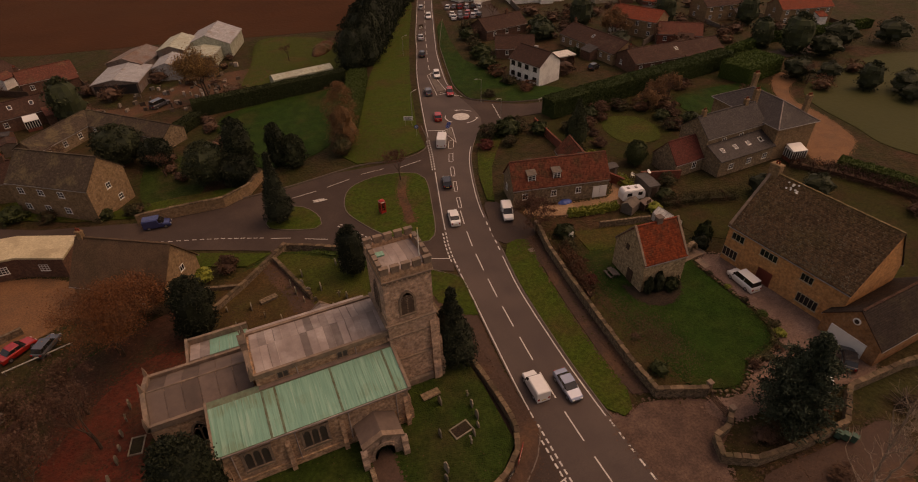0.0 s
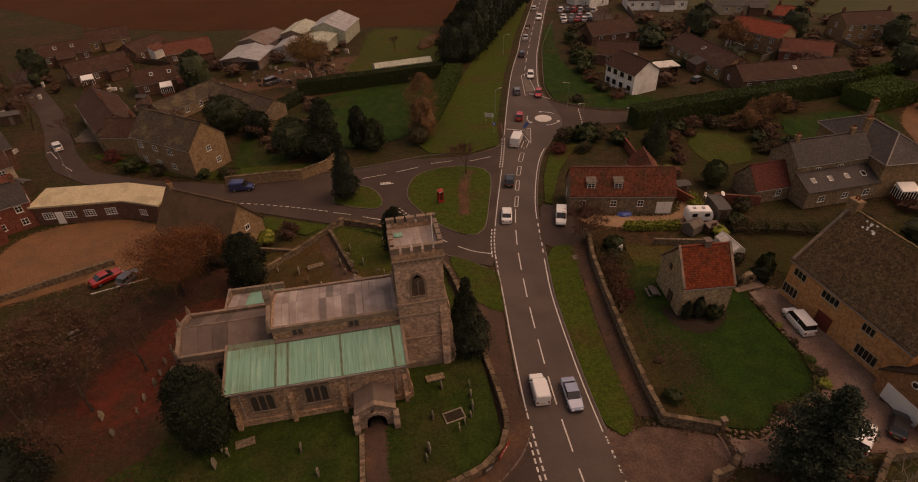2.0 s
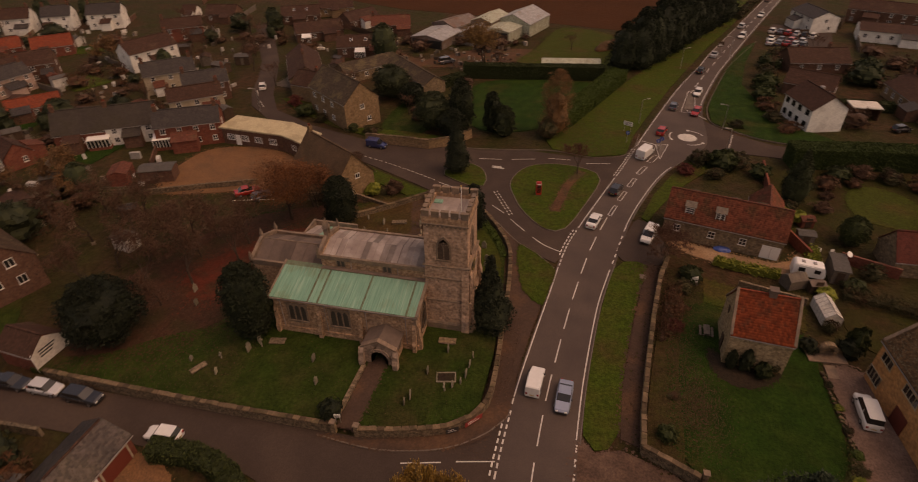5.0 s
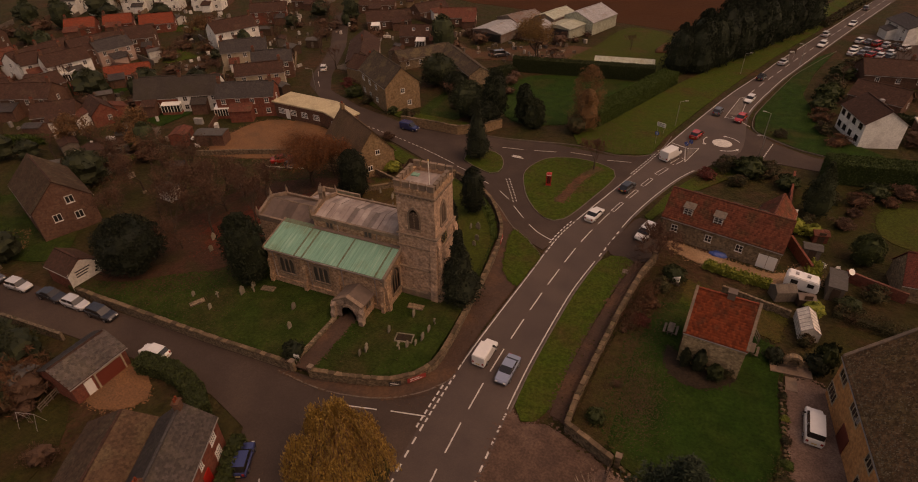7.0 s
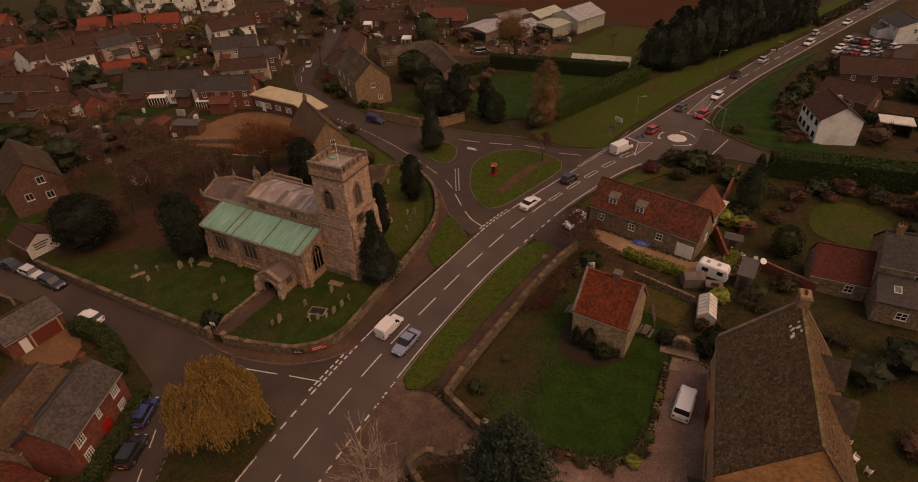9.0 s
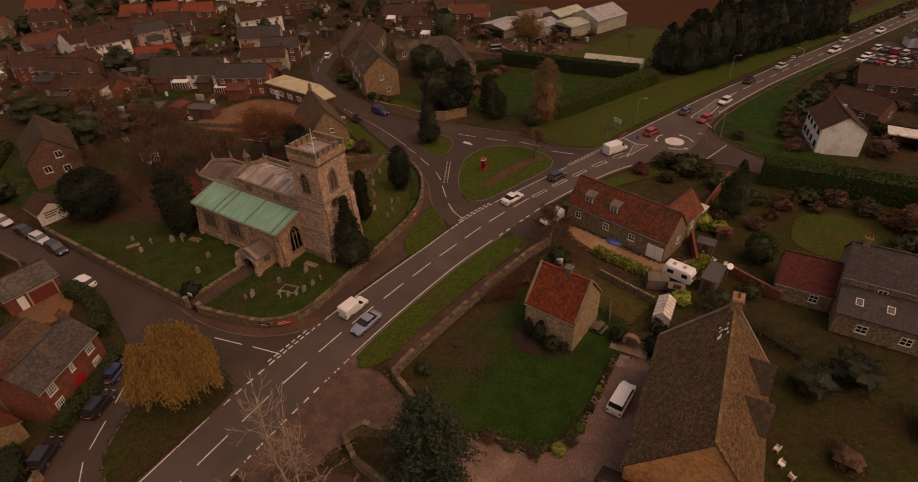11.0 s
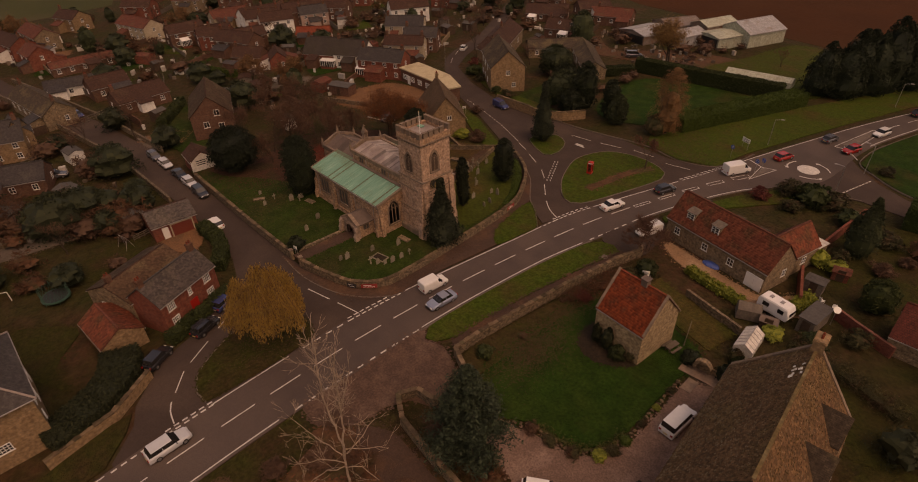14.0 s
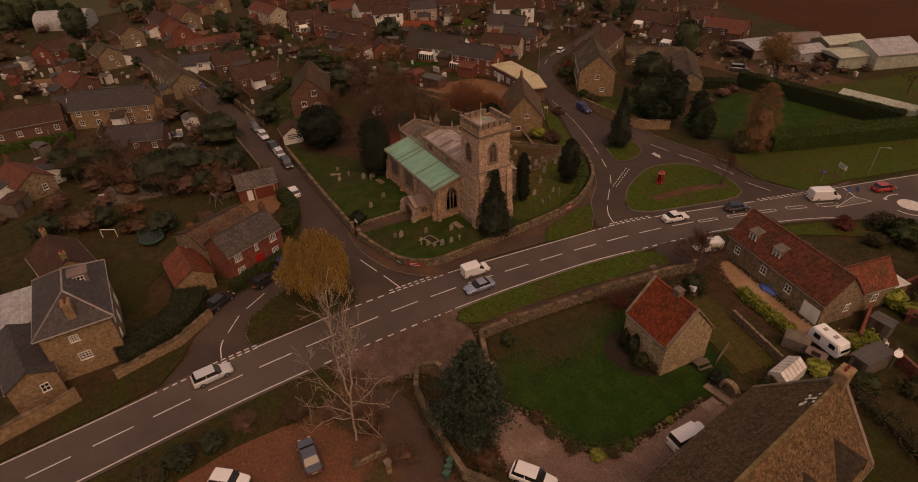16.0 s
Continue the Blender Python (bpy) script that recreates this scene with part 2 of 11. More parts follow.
orange_brick = coursed("orange_garage_brick", (0.4455, 0.1958, 0.081), (0.3375, 0.1458, 0.0621), (0.3375, 0.216, 0.135), 0.24, 0.08, 0.012, 0.9, stain=(0.27, 0.135, 0.0675), patchy=0.25)
brown_loose = surface("loose_brown_tiles", (0.1242, 0.07176, 0.04324), (0.0782, 0.046, 0.02944), 0.5, (0.138, 0.0966, 0.05704), 0.35, grain=6, bump=0.3, spread=0.25)


def streaked_copper():
    """Verdigris sheets with pale and brown runs down the slope."""
    m, n, l, p = nodes_of("verdigris_copper_runs")
    pos = n.new("ShaderNodeNewGeometry").outputs["Position"]
    mp = n.new("ShaderNodeMapping")
    mp.inputs["Scale"].default_value = (7.0, 0.35, 0.35)
    l.new(pos, mp.inputs["Vector"])
    col = mixed(n, l, noise_fac(n, l, mp.outputs[0], 1.0, 0.35, 0.65, 3), (0.178, 0.372, 0.272), (0.123, 0.3, 0.218))
    col = mixed(n, l, noise_fac(n, l, mp.outputs[0], 0.6, 0.6, 0.72, 3), col, (0.24, 0.41, 0.31))
    both = maths(n, l, "MULTIPLY", noise_fac(n, l, pos, 0.3, 0.52, 0.64), noise_fac(n, l, mp.outputs[0], 1.4, 0.4, 0.6, 4))
    col = mixed(n, l, maths(n, l, "MULTIPLY", both, 0.6), col, (0.14, 0.18, 0.09))
    l.new(col, p.inputs["Base Color"])
    p.inputs["Roughness"].default_value = 0.6
    p.inputs["Specular IOR Level"].default_value = 0.3
    return m


copper = streaked_copper()
copper_seam = surface("brown_copper_seam", (0.14, 0.2, 0.13), (0.13, 0.12, 0.07), 1.5, rough=0.7)
lead = surface("lead_sheet", (0.2862, 0.2288, 0.1995), (0.2173, 0.1705, 0.1505), 0.9, (0.3604, 0.3025, 0.2679), 0.4, rough=0.62, grain=4, bump=0.1, spread=0.4)
dark_lead = surface("dark_lead_sheet", (0.17, 0.12, 0.095), (0.12, 0.088, 0.073), 0.9, rough=0.75, grain=4, bump=0.1, spread=0.3)
asphalt = surface("road_asphalt", (0.08464, 0.05888, 0.04692), (0.06808, 0.04692, 0.03864), 0.25, (0.1012, 0.07084, 0.0552), 0.06, mottle=0.12, rough=0.82, spec=0.35, grain=18, bump=0.15, deep=0.01)
asphalt_old = surface("old_asphalt", (0.06467, 0.04371, 0.03413), (0.05269, 0.03533, 0.02755), 0.3, (0.08087, 0.05389, 0.04011), 0.09, mottle=0.18, rough=0.88, grain=14, bump=0.2, deep=0.01)
footway = surface("leaf_strewn_footway", (0.08075, 0.04675, 0.0323), (0.06375, 0.03825, 0.0272), 0.5, (0.119, 0.0612, 0.034), 0.2, grain=10)
road_paint = surface("worn_road_paint", (0.62, 0.58, 0.52), (0.5, 0.46, 0.41), 2.0, (0.36, 0.32, 0.28), 1.2, grain=14, bump=0.0, cover=0.58)
kerb_stone = surface("kerb_stone", (0.17, 0.135, 0.11), (0.13, 0.1, 0.08), 1.0)
rough_ground = surface("garden_ground", (0.03864, 0.03864, 0.01104), (0.0644, 0.03496, 0.01932), 0.16, (0.0828, 0.0368, 0.02208), 0.07, grain=2.2, bump=0.7, deep=0.2, mottle=0.6, mottle_scale=0.7, spec=0.1)
field_soil = surface("ploughed_soil", (0.075, 0.028, 0.012), (0.058, 0.022, 0.01), 0.05, (0.07, 0.03, 0.014), 0.015, spec=0.05, grain=0.9, bump=0.4, deep=0.2)
far_grass = surface("pasture", (0.054, 0.0522, 0.0126), (0.0414, 0.045, 0.0099), 0.03, (0.081, 0.0594, 0.027), 0.012, grain=1.0, bump=0.4, deep=0.1)
verge_grass = surface("verge_grass", (0.04561, 0.0749, 0.01023), (0.06515, 0.07257, 0.01364), 0.35, (0.08142, 0.05266, 0.01932), 0.14, grain=7, bump=0.9, deep=0.09, cover=0.54, mottle=0.4, mottle_scale=1.1, spec=0.08)
lawn_grass = surface("lawn_grass", (0.01652, 0.04901, 0.00751), (0.02854, 0.05375, 0.009766), 0.2, (0.05106, 0.04585, 0.01352), 0.11, grain=6, bump=0.9, deep=0.09, cover=0.54, mottle=0.6, mottle_scale=0.45, spec=0.08)
churchyard_grass = surface("churchyard_grass", (0.02565, 0.04961, 0.009025), (0.03848, 0.05342, 0.01173), 0.25, (0.05643, 0.04484, 0.01715), 0.13, grain=6, bump=0.9, deep=0.09, cover=0.5, mottle=0.6, mottle_scale=0.6, spec=0.08)
bare_turf = surface("bare_brown_turf", (0.085, 0.05, 0.02), (0.06, 0.05, 0.016), 0.3, (0.095, 0.052, 0.024), 0.14, grain=6, bump=0.9, deep=0.08, mottle=0.5, mottle_scale=0.7, spec=0.08)
pale_yard = surface("pale_yard_gravel", (0.325, 0.1885, 0.104), (0.247, 0.143, 0.0806), 0.4, (0.39, 0.247, 0.1495), 0.2, grain=10, bump=0.5, deep=0.03)
border_soil = surface("grassy_border_soil", (0.05, 0.045, 0.014), (0.066, 0.042, 0.02), 0.4, (0.078, 0.044, 0.022), 0.2, grain=6, bump=0.9, deep=0.08, mottle=0.5, mottle_scale=0.8, spec=0.08)
dry_grass = surface("dry_grass", (0.0594, 0.0704, 0.0132), (0.0462, 0.0616, 0.011), 0.3, (0.088, 0.055, 0.0198), 0.1, grain=6, bump=0.9, deep=0.09, mottle=0.4, mottle_scale=1.0, spec=0.08)
leafy_verge = surface("leafy_verge", (0.0408, 0.0425, 0.0102), (0.0493, 0.034, 0.0136), 0.4, (0.0595, 0.0306, 0.01615), 0.16, grain=6, bump=0.9, deep=0.09, mottle=0.5, mottle_scale=1.0, spec=0.08)
red_leaves = surface("fallen_red_leaves", (0.12, 0.024, 0.013), (0.085, 0.025, 0.014), 0.5, (0.055, 0.03, 0.014), 0.25, grain=5, bump=0.8, deep=0.06)
brown_leaves = surface("fallen_brown_leaves", (0.12, 0.055, 0.027), (0.09, 0.043, 0.023), 0.4, (0.06, 0.05, 0.018), 0.22, grain=5, bump=0.8, deep=0.06)
old_patio = surface("old_paving", (0.15, 0.115, 0.088), (0.115, 0.087, 0.068), 0.7, (0.09, 0.075, 0.05), 0.3, grain=6)
dark_litter = surface("dark_leaf_litter", (0.068, 0.028, 0.016), (0.05, 0.024, 0.014), 0.4, (0.04, 0.033, 0.012), 0.2, grain=5, bump=0.8, deep=0.06)
apron_gravel = surface("worn_apron", (0.115, 0.066, 0.045), (0.085, 0.05, 0.036), 0.4, (0.15, 0.092, 0.066), 0.18, grain=9, bump=0.5, deep=0.03, mottle=0.45, mottle_scale=0.8)
gravel = surface("drive_gravel", (0.1948, 0.1203, 0.08798), (0.1495, 0.09162, 0.06787), 0.5, (0.2626, 0.1703, 0.13), 0.22, grain=12, bump=0.5, deep=0.03)
orange_gravel = surface("orange_gravel", (0.2156, 0.104, 0.0483), (0.1617, 0.078, 0.0391), 0.4, (0.1372, 0.0728, 0.0391), 0.15, grain=10, bump=0.5, deep=0.03)
red_mulch = surface("red_mulch", (0.17, 0.065, 0.032), (0.125, 0.05, 0.027), 0.4, (0.1, 0.05, 0.03), 0.2, grain=8, bump=0.6, deep=0.04)
dark_mulch = surface("dark_mulch", (0.036, 0.023, 0.014), (0.027, 0.018, 0.011), 0.6, (0.03, 0.027, 0.01), 0.4, grain=8, bump=0.7, deep=0.06)
bark = surface("brown_bark", (0.075, 0.05, 0.035), (0.055, 0.037, 0.026), 3.0, grain=12, bump=0.6)
pale_bark = surface("pale_bark", (0.3565, 0.2674, 0.1961), (0.2495, 0.1783, 0.1293), 2.0, grain=10, bump=0.5)
twig = surface("reddish_twigs", (0.13, 0.066, 0.042), (0.095, 0.046, 0.031), 2.0, bump=0.0)
yew_leaf = foliage("yew_needles", (0.007, 0.011, 0.0045), (0.0145, 0.02, 0.007))
pine_leaf = foliage("pine_needles", (0.023, 0.036, 0.0204), (0.05175, 0.072, 0.0396))
fir_leaf = foliage("conifer_needles", (0.017, 0.024, 0.01), (0.037, 0.045, 0.017))
hedge_leaf = foliage("hedge_leaves", (0.03, 0.055, 0.008), (0.055, 0.085, 0.012))
garden_leaf = foliage("garden_evergreen_leaves", (0.014, 0.019, 0.008), (0.03, 0.034, 0.013))
dark_fir = foliage("dark_fir_needles", (0.01, 0.014, 0.007), (0.024, 0.03, 0.014))
row_leaf = foliage("dark_row_needles", (0.008, 0.013, 0.006), (0.019, 0.026, 0.011))
dark_hedge = foliage("dark_hedge_leaves", (0.0187, 0.0272, 0.00765), (0.03655, 0.0476, 0.0119))
tall_leaf = foliage("tall_hedge_leaves", (0.0221, 0.039, 0.0078), (0.0468, 0.0715, 0.013))
olive_leaf = foliage("olive_border_leaves", (0.07, 0.07, 0.018), (0.04, 0.045, 0.014), (0.1, 0.075, 0.025))
shrub_leaf = foliage("shrub_leaves", (0.03, 0.032, 0.012), (0.06, 0.05, 0.02), (0.075, 0.036, 0.02))
yellow_leaf = foliage("yellow_green_leaves", (0.1872, 0.1944, 0.0288), (0.1008, 0.1224, 0.02304))
willow_leaf = foliage("willow_leaves", (0.45, 0.262, 0.064), (0.345, 0.2, 0.053), (0.265, 0.166, 0.048))
dull_russet = foliage("dull_russet_leaves", (0.105, 0.043, 0.02), (0.07, 0.034, 0.018), (0.055, 0.04, 0.016))
ginger_leaf = foliage("ginger_willow_leaves", (0.3, 0.17, 0.06), (0.2, 0.115, 0.045), (0.14, 0.085, 0.04))
poplar_leaf = foliage("brown_poplar_leaves", (0.2295, 0.1148, 0.0486), (0.1553, 0.081, 0.0378), (0.108, 0.0675, 0.03375))
autumn_leaf = foliage("russet_leaves", (0.1716, 0.05928, 0.01872), (0.117, 0.04212, 0.01638), (0.078, 0.03666, 0.01638))
brown_leaf = foliage("brown_twig_leaves", (0.1, 0.052, 0.03), (0.07, 0.036, 0.022))
red_leaf = foliage("dark_red_leaves", (0.13, 0.028, 0.02), (0.085, 0.025, 0.018))
caravan_white = plain("caravan_white", (0.78, 0.76, 0.72), 0.3)
glass = plain("window_glass", (0.02, 0.019, 0.018), 0.08, 0.0, 0.0, 0.6)
leaded = plain("leaded_church_glass", (0.05, 0.042, 0.036), 0.35)
white_paint = plain("white_paint", (0.78, 0.75, 0.69), 0.4)
grey_paint = plain("grey_paint", (0.3, 0.27, 0.25), 0.5)
red_paint = plain("red_paint", (0.42, 0.022, 0.016), 0.4)
dark_red_paint = plain("brown_red_paint", (0.17, 0.035, 0.022), 0.5)
blue_paint = plain("blue_paint", (0.04, 0.09, 0.3), 0.4)
black_paint = plain("black_paint", (0.02, 0.019, 0.018), 0.5)
gold_paint = plain("gold_paint", (0.5, 0.33, 0.1), 0.4)
steel = plain("galvanised_steel", (0.35, 0.33, 0.31), 0.45, 0.7)
dark_wood = surface("dark_wood", (0.09, 0.055, 0.035), (0.065, 0.04, 0.027), 1.5)
grey_wood = surface("grey_wood", (0.17, 0.135, 0.105), (0.12, 0.095, 0.075), 1.5)
felt = surface("roofing_felt", (0.1, 0.09, 0.08), (0.08, 0.07, 0.062), 0.8)
sheet_steel = coursed("corrugated_sheet", (0.392, 0.3862, 0.374), (0.3332, 0.3245, 0.3135), (0.245, 0.2266, 0.22), 1.0, 12.0, 0.03, 0.5, stain=(0.2352, 0.17, 0.121), bump=0.5, patchy=0.2)
green_sheet = coursed("pale_green_sheet", (0.46, 0.47, 0.36), (0.4, 0.41, 0.31), (0.3, 0.3, 0.23), 1.0, 12.0, 0.03, 0.5, stain=(0.3, 0.26, 0.18), bump=0.5, patchy=0.2)
rust_sheet = coursed("rusty_sheet", (0.24, 0.19, 0.16), (0.2, 0.15, 0.125), (0.13, 0.1, 0.08), 1.0, 12.0, 0.03, 0.6, stain=(0.17, 0.085, 0.05), bump=0.5, moss=0.45, patchy=0.2)
cream_felt = surface("cream_flat_roof", (0.52, 0.43, 0.27), (0.46, 0.375, 0.235), 0.5, (0.36, 0.29, 0.18), 0.3, bump=0.1)
rubber = plain("tyre_rubber", (0.018, 0.017, 0.017), 0.8)
PAINTS = {c: plain(c + "_car_paint", v, 0.25, 0.0 if c in ("white", "red", "black", "silver") else 0.4, 0.6) for c, v in {
    "white": (0.72, 0.7, 0.66), "silver": (0.5, 0.5, 0.5), "red": (0.38, 0.02, 0.016), "black": (0.02, 0.02, 0.022),
    "blue": (0.05, 0.065, 0.17), "grey": (0.12, 0.12, 0.13), "pale_blue": (0.3, 0.34, 0.42)}.items()}


# ---- geometry ----
def thing(name, label="", category="", m=None, group="", kind=""):
    ob = tagged(new(name), label, category, group, kind)
    if m is not None:
        ob.matrix_world = m
    return ob


def part(name, bm, material, parent=None, label="", m=None, smooth=False, kind=""):
    me = bpy.data.meshes.new(name)
    bmesh.ops.recalc_face_normals(bm, faces=bm.faces)
    bm.to_mesh(me)
    bm.free()
    return link(name, me, material, parent, label, m, smooth, kind)


def link(name, me, material=None, parent=None, label="", m=None, smooth=False, kind=""):
    if material is not None and not me.materials:
        me.materials.append(material)
    if smooth:
        me.polygons.foreach_set("use_smooth", [True] * len(me.polygons))
    ob = new(name, me)
    if parent is not None:
        ob.parent = parent
    if m is not None:
        ob.matrix_basis = m
    return tagged(ob, label, kind=kind)


def box(bm, x0, x1, y0, y1, z0, z1, m=None):
    """A box between two corners, in the pose m."""
    vs = [bm.verts.new(Vector((x, y, z)) if m is None else m @ Vector((x, y, z))) for x in (x0, x1) for y in (y0, y1) for z in (z0, z1)]
    for f in ((0, 1, 3, 2), (4, 6, 7, 5), (0, 4, 5, 1), (2, 3, 7, 6), (0, 2, 6, 4), (1, 5, 7, 3)):
        bm.faces.new([vs[i] for i in f])
    return bm


def boxes(*dims):
    bm = bmesh.new()
    for d in dims:
        box(bm, *d)
    return bm


def bevelled(bm, w):
    bmesh.ops.bevel(bm, geom=bm.edges[:], offset=w, segments=1, affect="EDGES")
    return bm


def prism(bm, pts, z0, z1):
    """An upright prism on a plan of points."""
    lo = [bm.verts.new((x, y, z0)) for x, y in pts]
    hi = [bm.verts.new((x, y, z1)) for x, y in pts]
    bm.faces.new(hi)
    bm.faces.new(lo[::-1])
    for i in range(len(pts)):
        j = (i + 1) % len(pts)
        bm.faces.new((lo[i], lo[j], hi[j], hi[i]))
    return bm


def profile(bm, pts, a, b, axis="x"):
    """A section, points (across, up), drawn out from a to b along x or y."""
    def at(s, p):
        return (s, p[0], p[1]) if axis == "x" else (p[0], s, p[1])
    lo = [bm.verts.new(at(a, p)) for p in pts]
    hi = [bm.verts.new(at(b, p)) for p in pts]
    bm.faces.new(lo)
    bm.faces.new(hi[::-1])
    for i in range(len(pts)):
        j = (i + 1) % len(pts)
        bm.faces.new((lo[i], hi[i], hi[j], lo[j]))
    return bm


def tube(bm, p, q, r0, r1, n=8, caps=True):
    p, q = Vector(p), Vector(q)
    d = (q - p).normalized()
    a = d.orthogonal().normalized()
    b = d.cross(a)
    rings = [[bm.verts.new(c + r * (math.cos(k * math.tau / n) * a + math.sin(k * math.tau / n) * b)) for k in range(n)] for c, r in ((p, r0), (q, r1))]
    for k in range(n):
        j = (k + 1) % n
        bm.faces.new((rings[0][k], rings[0][j], rings[1][j], rings[1][k]))
    if caps:
        bm.faces.new(rings[0][::-1])
        bm.faces.new(rings[1])
    return bm


def smooth_line(pts, closed=False, step=1.5):
    """A smooth line through the points."""
    n = len(pts)
    out = []
    for i in range(n if closed else n - 1):
        if closed:
            a, b, c, d = (pts[(i + k) % n] for k in (-1, 0, 1, 2))
        else:
            a, b, c, d = pts[max(i - 1, 0)], pts[i], pts[i + 1], pts[min(i + 2, n - 1)]
        k = max(1, int(math.dist(b, c) / step))
        for s in range(k):
            t = s / k
            out.append(tuple(0.5 * (2 * b[j] + (c[j] - a[j]) * t + (2 * a[j] - 5 * b[j] + 4 * c[j] - d[j]) * t * t + (3 * b[j] - a[j] - 3 * c[j] + d[j]) * t ** 3) for j in (0, 1)))
    if not closed:
        out.append(tuple(pts[-1][:2]))
    return out


def offset_line(line, d):
    """The line moved d to its left."""
    out = []
    for i, p in enumerate(line):
        a, b = line[max(i - 1, 0)], line[min(i + 1, len(line) - 1)]
        dx, dy = b[0] - a[0], b[1] - a[1]
        k = math.hypot(dx, dy) or 1
        out.append((p[0] - dy / k * d, p[1] + dx / k * d))
    return out


def fringe_on(bm, line, z, width, seed, dense=26):
    """Small patches along an outline, thinning out on both sides, so that grass, leaves and earth run into one another."""
    rnd = random.Random(seed)
    for p, q in zip(line, line[1:] + line[:1]):
        d = math.dist(p, q)
        if d < 1e-6:
            continue
        nx, ny = (p[1] - q[1]) / d, (q[0] - p[0]) / d
        for _ in range(int(d * dense * max(0.6, width))):
            f, o, r = rnd.random(), rnd.gauss(0, width), rnd.uniform(0.05, 0.17)
            x, y, a = p[0] + (q[0] - p[0]) * f + nx * o, p[1] + (q[1] - p[1]) * f + ny * o, rnd.uniform(0, 6.28)
            bm.faces.new([bm.verts.new((x + r * rnd.uniform(0.6, 1.4) * math.cos(a + k), y + r * rnd.uniform(0.6, 1.4) * math.sin(a + k), z + rnd.uniform(0.004, 0.03))) for k in (0, 1.57, 3.14, 4.71)])


def slab(name, pts, z0, z1, material, label, category="", closed_smooth=True, kind="structure", parent=None, fringe=0.0, fringe_z=None):
    line = smooth_line(pts, True) if closed_smooth else pts
    bm = bmesh.new()
    if fringe:
        fringe_on(bm, line, z1 if fringe_z is None else fringe_z, fringe, len(line) * 7 + int(abs(line[0][0]) * 10))
    lo, hi = ([bm.verts.new((x, y, z)) for x, y in line] for z in (z0, z1))
    for tri in tessellate_polygon([[Vector((x, y, 0)) for x, y in line]]):
        bm.faces.new([hi[i] for i in tri])
    for i in range(len(line)):
        j = (i + 1) % len(line)
        bm.faces.new((lo[i], lo[j], hi[j], hi[i]))
    return tagged(part(name, bm, material, parent), label, category, kind=kind)


def ribbon(bm, line, d0, d1, z0, z1):
    """A long strip beside a line, between the distances d0 and d1 to its left, with height."""
    a, b = offset_line(line, d0), offset_line(line, d1)
    rows = [[bm.verts.new((*p, z)) for p, z in ((a[i], z0), (a[i], z1), (b[i], z1), (b[i], z0))] for i in range(len(line))]
    for r, s in zip(rows, rows[1:]):
        for k in range(4):
            j = (k + 1) % 4
            bm.faces.new((r[k], s[k], s[j], r[j]))
    bm.faces.new(rows[0])
    bm.faces.new(rows[-1][::-1])
    return bm


def quads(name, v, material, parent=None, label="", m=None, kind=""):
    """A mesh of loose quads, v an array of n x 4 x 3."""
    me = bpy.data.meshes.new(name)
    n = len(v)
    me.vertices.add(4 * n)
    me.vertices.foreach_set("co", np.asarray(v, dtype=np.float32).reshape(-1))
    me.loops.add(4 * n)
    me.loops.foreach_set("vertex_index", np.arange(4 * n, dtype=np.int32))
    me.polygons.add(n)
    me.polygons.foreach_set("loop_start", np.arange(0, 4 * n, 4, dtype=np.int32))
    me.update(calc_edges=True)
    return link(name, me, material, parent, label, m, kind=kind)


def tiles_mesh(name, length, slope, rise_angle, course, width, rnd, lift=0.035):
    """Courses of single tiles on a slope that climbs in +y from the eave, with x along the eave."""
    rows, cols = max(2, int(slope / course)), max(2, int(length / width))
    c, w = slope / rows, length / cols
    r, k = np.meshgrid(np.arange(rows), np.arange(cols), indexing="ij")
    r, k = r.ravel(), k.ravel()
    n = len(r)
    x0 = -length / 2 + (k + 0.5 * (r % 2)) * w + rnd.uniform(-0.012, 0.012, n)
    x0 = np.clip(x0, -length / 2, length / 2 - w * 0.4)
    x1 = np.minimum(x0 + w * 0.95, length / 2)
    s0 = r * c - 0.02 + rnd.uniform(-0.02, 0.02, n)
    s1 = s0 + c * 1.25
    h0, h1 = lift * rnd.uniform(0.7, 1.5, n), np.full(n, 0.004)
    ca, sa = math.cos(rise_angle), math.sin(rise_angle)

    def at(x, s, h):
        return np.stack([x, s * ca - h * sa, s * sa + h * ca], 1)
    z = np.zeros(n)
    A, B, C, D = at(x0, s0, h0), at(x1, s0, h0), at(x1, s1, h1), at(x0, s1, h1)
    E, F = at(x0, s0, z), at(x1, s0, z)
    top, front = np.stack([A, B, C, D], 1), np.stack([E, F, B, A], 1)
    v = np.concatenate([top, front], 1).reshape(-1, 4, 3)
    me = bpy.data.meshes.new(name)
    # the top and the front edge of a tile share two corners, so that each tile is one island
    pts = np.stack([A, B, C, D, E, F], 1).reshape(-1, 3)
    base = np.arange(n)[:, None] * 6
    faces = np.concatenate([base + np.array([[0, 1, 2, 3]]), base + np.array([[4, 5, 1, 0]])], 1).reshape(-1)
    me.vertices.add(len(pts))
    me.vertices.foreach_set("co", pts.astype(np.float32).reshape(-1))
    me.loops.add(len(faces))
    me.loops.foreach_set("vertex_index", faces.astype(np.int32))
    me.polygons.add(2 * n)
    me.polygons.foreach_set("loop_start", np.arange(0, len(faces), 4, dtype=np.int32))
    me.update(calc_edges=True)
    return me


